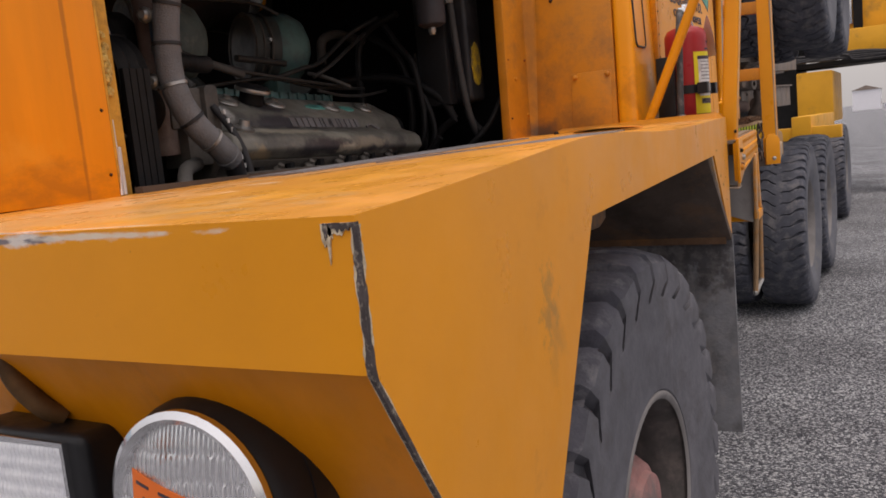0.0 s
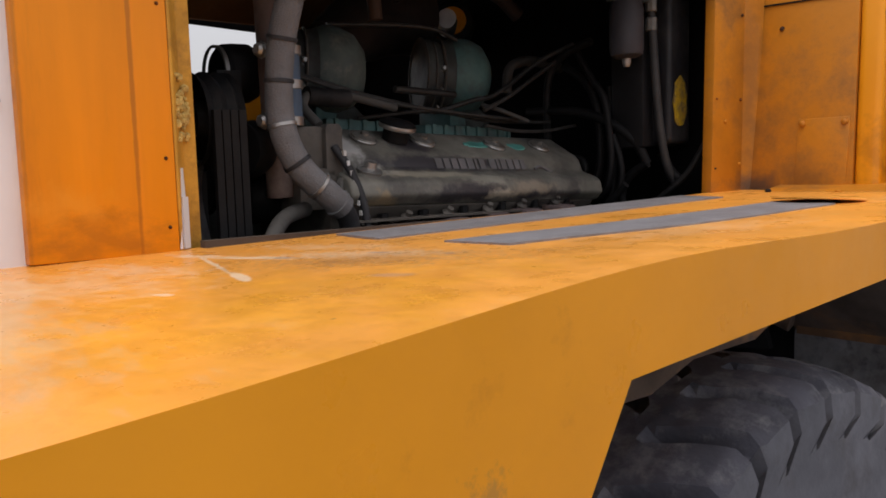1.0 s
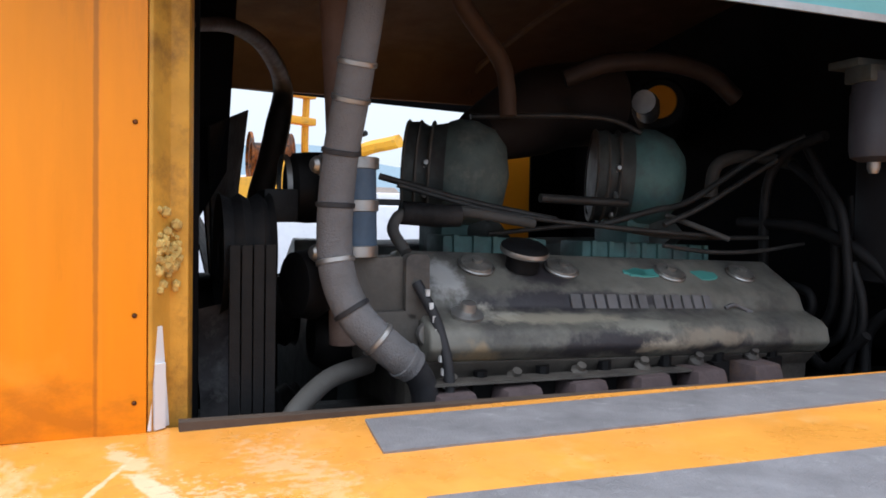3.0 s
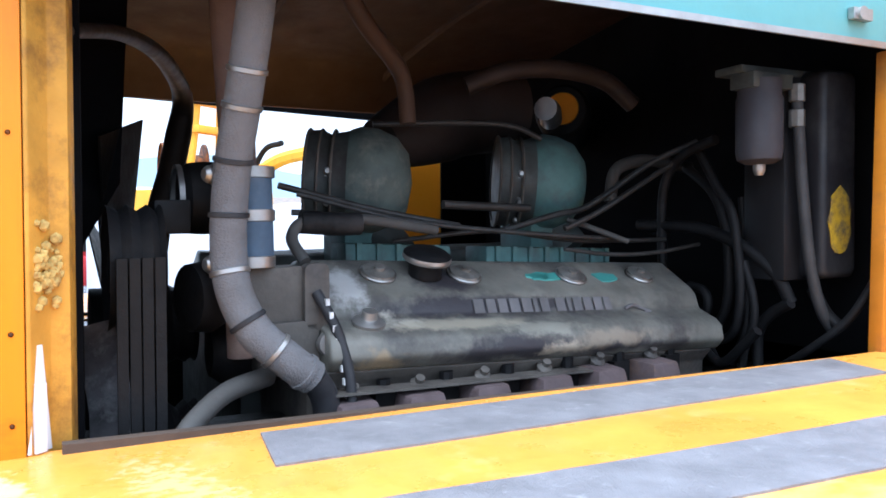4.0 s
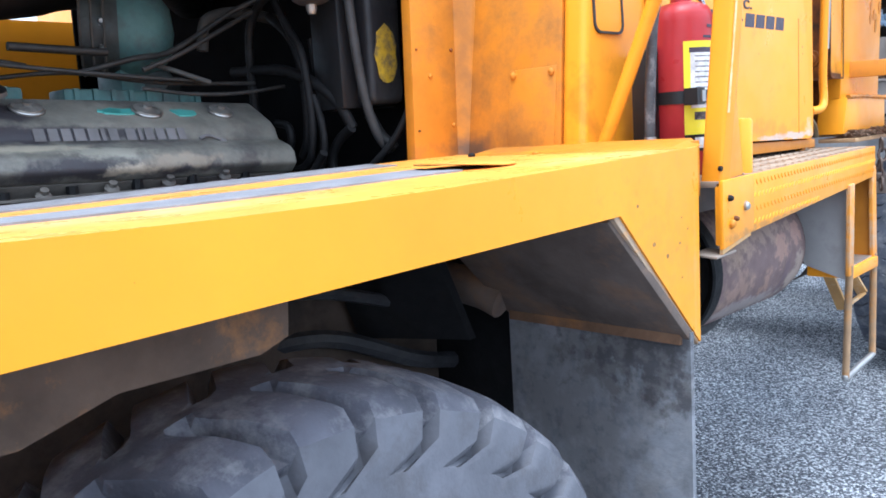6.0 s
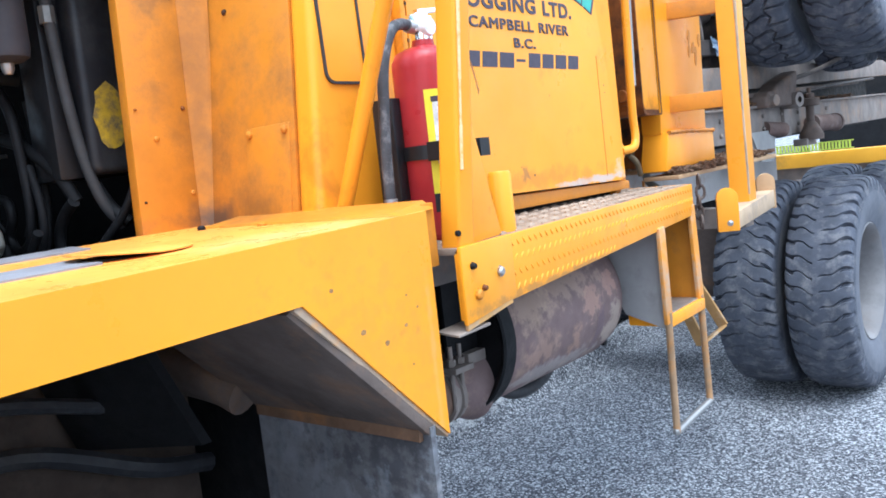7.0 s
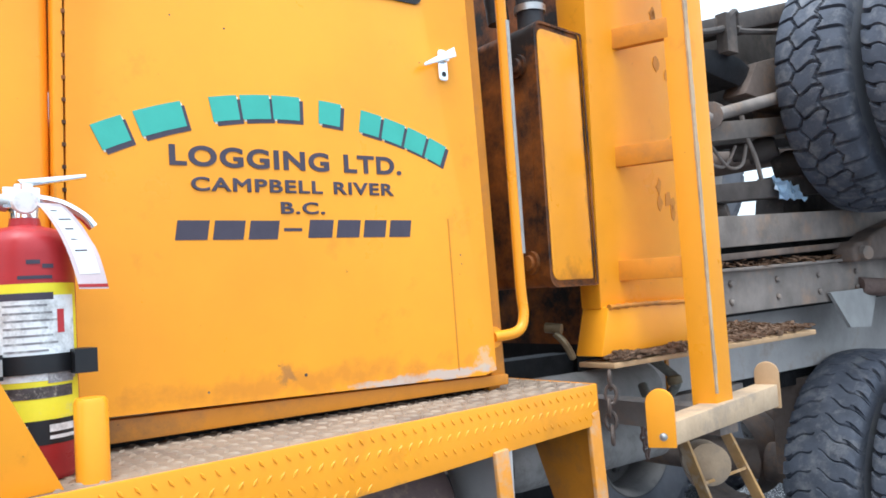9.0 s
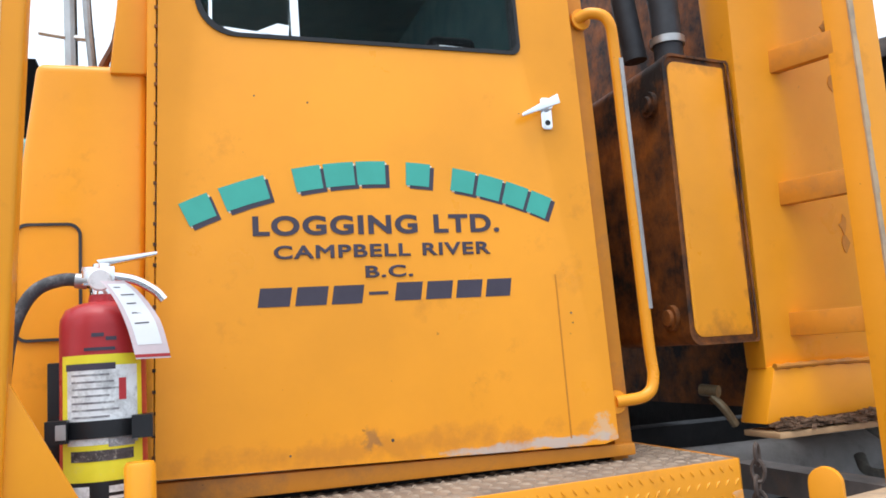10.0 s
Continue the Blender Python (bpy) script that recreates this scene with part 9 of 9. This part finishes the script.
hexa(bm, [(-1.12, 4.7, 2.03), (-1.05, 4.7, 2.03), (-1.05, 8.0, 2.3), (-1.12, 8.0, 2.3)], [(-1.12, 4.7, 2.36), (-1.05, 4.7, 2.36), (-1.05, 8.0, 3.2), (-1.12, 8.0, 3.2)])
hexa(bm, [(-1.0, 5.92, 1.72), (-0.86, 5.92, 1.72), (-0.86, 8.0, 1.84), (-1.0, 8.0, 1.84)], [(-1.0, 5.98, 1.98), (-0.86, 5.98, 1.98), (-0.86, 8.0, 2.2), (-1.0, 8.0, 2.2)])
part("side_plate", bm, M_UPPER, trailer, "dark frame plate")
bm = B()
tube(bm, [(-0.8, 5.28, 2.06), (-0.79, 5.32, 1.99), (-0.79, 5.42, 1.985), (-0.79, 5.5, 2.07)], 0.007, 8)
tube(bm, [(-0.8, 5.34, 2.07), (-0.78, 5.42, 1.98), (-0.78, 5.52, 1.99), (-0.79, 5.58, 2.08)], 0.007, 8)
tube(bm, [(-0.78, 5.55, 2.2), (-0.775, 5.56, 2.12), (-0.775, 5.62, 2.02), (-0.78, 5.66, 1.92)], 0.010, 8)
part("air_pipe", bm, M_CHASSIS, trailer)
hoses("trailer_hose", M_UPPER, "dusty air hose along the trailer", [
    (0.014, [(-0.68, 6.3, 1.69), (-0.62, 6.7, 1.74), (-0.55, 7.0, 1.80), (-0.45, 7.6, 1.95), (-0.4, 8.2, 2.15)]),
    (0.010, [(-0.68, 6.9, 1.66), (-0.66, 7.6, 1.70), (-0.66, 8.8, 1.76)])])
cl = thing("trailer_clamp", (-0.65, 6.3, 1.55), "rusty cast clamp with a screw holding the trailer down", "clamp")
bm = B()
prism(bm, [(6.03, 1.562), (6.02, 1.62), (6.07, 1.65), (6.15, 1.655), (6.26, 1.70), (6.42, 1.735), (6.60, 1.775), (6.56, 1.66), (6.50, 1.575)], 'x', -0.70, -0.60)
part("casting", bm, M_UNDER, cl, "dusty brown casting", bevel=0.018, seg=3)
bm = B()
lathe(bm, [(0.018, 0.035), (0.042, 0.035), (0.046, 0.0), (0.046, -0.1), (0, -0.1)], (-0.60, 6.50, 1.60), (1, -0.3, 0), 18)
part("pin", bm, M_CHASSIS, cl)
bm = B()
lathe(bm, [(0.0, 0.03), (0.03, 0.03), (0.034, 0.0), (0.034, -0.06)], (-0.60, 6.10, 1.60), (1, -0.3, 0), 14)
part("pin", bm, M_CHASSIS, cl)
bm = B()
lathe(bm, [(0.07, 0.0), (0.072, 0.03), (0.035, 0.10), (0.024, 0.11), (0.024, 0.20), (0.055, 0.205), (0.058, 0.245), (0.03, 0.25), (0.03, 0.275), (0.012, 0.28), (0.012, 0.31), (0, 0.31)], (-0.60, 6.80, 1.36), (0, 0, 1), 18)
part("screw", bm, M_UNDER, cl, "screw with a round hand nut")
bm = B()
cyl(bm, (-0.63, 6.93, 1.458), (-0.57, 7.25, 1.45), 0.052, n=18)
lathe(bm, [(0.052, 0), (0.058, 0.002), (0.058, 0.02), (0.04, 0.022)], (-0.575, 7.23, 1.45), (0.2, 1, 0), 18)
part("roller", bm, M_RUST, cl, "rust-red roller")
bm = B()
cyl(bm, (-0.68, 6.2, 1.455), (-0.62, 6.34, 1.44), 0.04, n=16)
part("stub", bm, M_RUST, cl)
bm = B()
box(bm, -0.68, -0.66, 6.5, 6.62, 1.40, 1.56)
box(bm, -0.68, -0.60, 6.70, 6.90, 1.33, 1.37)
part("lug", bm, M_CHASSIS, cl, bevel=0.004)

# ---- yard behind ----
def yard_truck():
    t = thing("parked_truck", (0.3, 15.0, 0), "orange-yellow parked crane truck with a plain fender", "truck")

    def bx(name, a, m, label="", bevel=0.0):
        b = B()
        box(b, *a)
        return part(name, b, m, t, label, bevel=bevel)

    bx("fender", (-0.35, 0.16, 13.9, 15.6, 1.15, 1.93), M_YELLOW, "plain yellow fender", 0.03)
    wheel(t, -0.06, 14.6, 0.577, T_REAR, R_REAR, 0)
    wheel(t, -2.2, 14.6, 0.577, T_REAR, R_REAR, 0, flip=True)
    # made-up black box that fills the dark area left of the fender
    bx("engine", (-1.7, -0.37, 14.1, 15.6, 0.9, 2.62), M_DARK, "black box for the dark area beside the fender")
    cab = bx("cab", (-0.9, 1.1, 14.6, 16.4, 2.3, 3.8), M_YELLOW, "orange-yellow cab", 0.05)
    for x0, x1, z0 in ((-0.34, -0.05, 2.80), (0.10, 0.41, 2.62)):
        b = B()
        box(b, x0, x1, 14.575, 14.59, z0, 3.45)
        part("window", b, M_CHROME, cab, bevel=0.004)
    bx("cab_post", (0.43, 0.56, 14.5, 14.6, 2.3, 3.8), M_DARK)
    # near-black plate added for the dark band below the cab
    bx("shade_plate", (-0.9, 0.12, 14.42, 14.58, 2.2, 2.58), M_DARK, "black plate painting the dark band under the cab")
    b = B()
    prism(b, [(-0.04, 2.16), (0.14, 2.46), (0.3, 2.52), (2.2, 2.50), (2.2, 2.14)], 'y', 14.2, 14.5)
    part("boom", b, M_YELLOW, t, "orange-yellow boom", bevel=0.02)
    bx("deck_beam", (-0.36, 2.4, 14.1, 15.0, 1.99, 2.07), M_DARK)
    for k in range(5):
        b = B()
        tube(b, [(-0.6, 13.9, 2.06 + 0.03 * k), (-0.1 + 0.1 * k, 13.85, 2.10 + 0.03 * math.sin(k * 2.0)), (0.5, 13.9, 2.16 - 0.03 * k), (1.3, 14.0, 2.05 + 0.04 * (k % 2))], 0.022, 8)
        part("boom_hose", b, M_HOSE, t)
    for k in range(2):
        b = B()
        tube(b, [(-0.40 + 0.1 * k, 14.2, 2.60), (-0.1 + 0.1 * k, 14.2, 2.80), (0.45 + 0.1 * k, 14.2, 3.3)], 0.022, 8)
        part("lift_cable", b, M_HOSE, t, "black lift cable")
    return t


parked = yard_truck()
parked.location.x -= 0.78


def far_trailer():
    t = thing("parked_trailer", (-1.4, 10.5, 0), "yellow parked trailer frame on dual wheels", "trailer")
    b = B()
    box(b, -3.2, -0.25, 10.0, 10.2, 1.04, 1.18)
    part("cross_beam", b, M_YELLOW, t, bevel=0.01)
    b = B()
    box(b, -0.75, -0.55, 9.98, 13.0, 0.98, 1.30)
    part("side_beam", b, M_YELLOW, t, bevel=0.01)
    for x, f in ((-0.45, False), (-2.4, True)):
        wheel(t, x, 11.4, 0.577, T_REAR, R_REAR, 0, flip=f)
    b = B()
    box(b, -2.2, -0.8, 10.2, 12.8, 0.9, 1.05)
    part("chassis", b, M_CHASSIS, t)
    b = B()
    for i in range(32):
        box(b, -2.05 + i * 0.03, -2.035 + i * 0.03, 9.9, 9.92, 1.20, 1.27)
    box(b, -2.05, -1.08, 9.9, 9.92, 1.265, 1.275)
    box(b, -2.05, -1.08, 9.9, 9.92, 1.195, 1.205)
    part("plastic_guard", b, M_LIME, t, "lime-green plastic mesh guard")


far_trailer()


def yarder(x, y, s, turn, label):
    """A tracked yarder: carbody, house, gantry mast, winch drum and boom."""
    t = thing("log_yarder", (x, y, 0), label, "yarder", "machines across the yard")

    def P(a, b, c):
        ca, sa = math.cos(turn), math.sin(turn)
        return (x + s * (a * ca - b * sa), y + s * (a * sa + b * ca), s * c)

    def bx(name, a0, a1, b0, b1, c0, c1, m, label=""):
        b_ = B()
        hexa(b_, [P(*q) for q in ((a0, b0, c0), (a1, b0, c0), (a1, b1, c0), (a0, b1, c0))], [P(*q) for q in ((a0, b0, c1), (a1, b0, c1), (a1, b1, c1), (a0, b1, c1))])
        return part(name, b_, m, t, label, bevel=0.03)
    bx("track", -1.6, 1.6, -1.4, -0.9, 0, 0.8, M_DARK)
    bx("track", -1.6, 1.6, 0.9, 1.4, 0, 0.8, M_DARK)
    bx("carbody", -1.4, 1.4, -0.9, 0.9, 0.6, 1.1, M_YELLOW)
    bx("house", -1.5, 0.6, -1.0, 1.0, 1.1, 2.3, M_YELLOW)
    bx("cab", 0.6, 1.5, -1.0, -0.1, 1.1, 2.6, M_YELLOW)
    bx("window", 1.48, 1.52, -0.9, -0.2, 1.8, 2.5, M_CHROME)
    for a in (-0.45, 0.45):
        b_ = B()
        tube(b_, [P(-0.2, a, 2.2), P(-0.1, a * 0.7, 3.1), P(0.0, a * 0.6, 4.2)], 0.07 * s, 8)
        part("gantry_leg", b_, M_YELLOW, t)
    b_ = B()
    tube(b_, [P(0.2, 0, 1.9), P(1.4, 0, 2.7), P(2.4, 0, 2.9)], 0.12 * s, 8)
    part("boom", b_, M_YELLOW, t)
    b_ = B()
    tube(b_, [P(0.6, 0.3, 2.4), P(1.0, 0.3, 3.0), P(1.5, 0.2, 3.1)], 0.05 * s, 8)
    part("hose_arc", b_, M_DARK, t)
    for c in (3.4, 3.9, 4.2):
        bx("gantry_tie", -0.12, 0.12, -0.4, 0.4, c - 0.08, c + 0.06, M_YELLOW)
    b_ = B()
    lathe(b_, [(0.5 * s, -0.4 * s), (0.5 * s, -0.35 * s), (0.3 * s, -0.35 * s), (0.3 * s, 0.35 * s), (0.5 * s, 0.35 * s), (0.5 * s, 0.4 * s)], P(-0.7, 0, 2.7), (0, 1, 0), 20)
    part("winch_drum", b_, M_RUSTY, t)


yarder(-15.5, 3.9, 1.05, 0.6, "yellow log yarder with a lattice gantry across the yard")
yarder(-19.0, 8.4, 0.85, 2.4, "orange-yellow log yarder with its winch drum raised")
yarder(-22.0, 4.6, 0.8, 1.2, "weathered yellow log yarder beside the sheds")


def shed(x, y, w, d, h, m, label):
    t = thing("site_shed", (x, y, 0), label, "shed", "sheds at the yard's edge")
    b = B()
    box(b, x - d / 2, x + d / 2, y - w / 2, y + w / 2, 0, h)
    part("wall", b, m, t)
    b = B()
    prism(b, [(x - d / 2 - 0.2, h), (x + d / 2 + 0.2, h), (x, h + 0.9)], 'y', y - w / 2 - 0.2, y + w / 2 + 0.2)
    part("roof", b, M_CHASSIS, t)
    for k in range(3):
        b = B()
        yy = y - w / 2 + w * (k + 0.5) / 3
        box(b, x + d / 2, x + d / 2 + 0.05, yy - 0.5, yy + 0.5, 1.0, 2.0)
        part("window", b, M_CHROME, t)


def box_trailer():
    t = thing("box_trailer", (-12, 4.6, 0), "long white box trailer parked across the yard", "trailer")
    b = B()
    box(b, -13.2, -10.9, 1.6, 7.6, 0.55, 1.85)
    part("body", b, M_WHITE, t, bevel=0.04)
    for y in (2.4, 6.4):
        b = B()
        lathe(b, [(0, 0.1), (0.25, 0.1), (0.36, 0.08), (0.38, 0), (0.36, -0.1), (0, -0.1)], (-11.0, y, 0.38), (1, 0, 0), 20)
        part("wheel", b, M_BLACK, t)


box_trailer()
shed(-42, 10.5, 7, 5, 2.6, M_WHITE, "white site shed with a low roof")
shed(-46, 22, 9, 5, 3, M_WHITE, "white long shed with a low roof")


def far_machine(x, y, w, h, m, label, side=False):
    """A parked machine far off, its flank towards -y, or towards +x."""
    t = thing("parked_machine", (x, y, 0), label, "machine", "machines at the yard's far edge")

    def bx(name, a0, a1, b0, b1, c0, c1, mm, parent, bevel=0.0):
        b = B()
        if side:
            box(b, x + b0, x + b1, y + a0, y + a1, c0, c1)
        else:
            box(b, x + a0, x + a1, y - b1, y - b0, c0, c1)
        return part(name, b, mm, parent, bevel=bevel)

    bx("body", -w / 2, w / 2, -1.2, 1.2, h * 0.2, h * 0.6, m, t, 0.08)
    cab = bx("cab", -w * 0.42, w * 0.05, -1.0, 1.0, h * 0.58, h, m, t, 0.12)
    bx("window", -w * 0.38, -w * 0.19, 1.0, 1.03, h * 0.66, h * 0.92, M_DARK, cab)
    bx("window", -w * 0.16, w * 0.01, 1.0, 1.03, h * 0.66, h * 0.92, M_DARK, cab)
    bx("bumper", -w * 0.53, -w * 0.48, -1.1, 1.1, h * 0.2, h * 0.32, M_BLACK, t)
    r = h * 0.17
    for q in (-0.32, 0.28):
        b = B()
        c = (x + 1.2, y + q * w, r) if side else (x + q * w, y - 1.2, r)
        lathe(b, [(0, 0.1), (r * 0.5, 0.1), (r * 0.55, 0.16), (r * 0.9, 0.14), (r, 0.08), (r, 0), (0, 0)], c, (1, 0, 0) if side else (0, -1, 0), 18)
        part("wheel", b, M_BLACK, t)


far_machine(-0.6, 150, 4.2, 5.6, M_STICKER, "orange loader parked far across the gravel")
far_machine(1.2, 138, 2.6, 3.4, M_WHITE, "white service truck parked far across the gravel")
far_machine(3.6, 142, 3.2, 4.4, M_WHITE, "white crew truck parked far across the gravel")
far_machine(6.4, 150, 4.0, 5.4, M_STICKER, "orange truck parked far across the gravel")
far_machine(-22.0, 2.2, 4.6, 1.8, M_RED, "red pickup parked across the yard", True)
far_machine(-27.0, 10.4, 5.2, 2.6, M_WHITE, "white van parked across the yard", True)
far_machine(-30.0, 5.0, 6.0, 3.2, M_WHITE, "white flatbed truck parked across the yard", True)
far_machine(-26.0, 14.5, 5.2, 2.8, M_STICKER, "orange loader parked across the yard", True)
shed(-8, 190, 9, 5, 4, M_WHITE, "white shed far across the gravel")


def hills():
    b = B()
    n = 60
    lo, hi = [], []
    for i in range(n + 1):
        y = -500 + 1400 * i / n
        h = 34 + 22 * noise.noise((y * 0.004, 0, 0)) + 6 * noise.noise((y * 0.02, 5, 0)) + (10 if y < 150 else 0)
        lo.append(b.verts.new((-500, y, -2)))
        hi.append(b.verts.new((-560, y, max(6, h))))
    for i in range(n):
        b.faces.new([lo[i], lo[i + 1], hi[i + 1], hi[i]])
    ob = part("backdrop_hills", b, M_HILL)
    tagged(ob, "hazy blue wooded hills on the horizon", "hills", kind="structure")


hills()
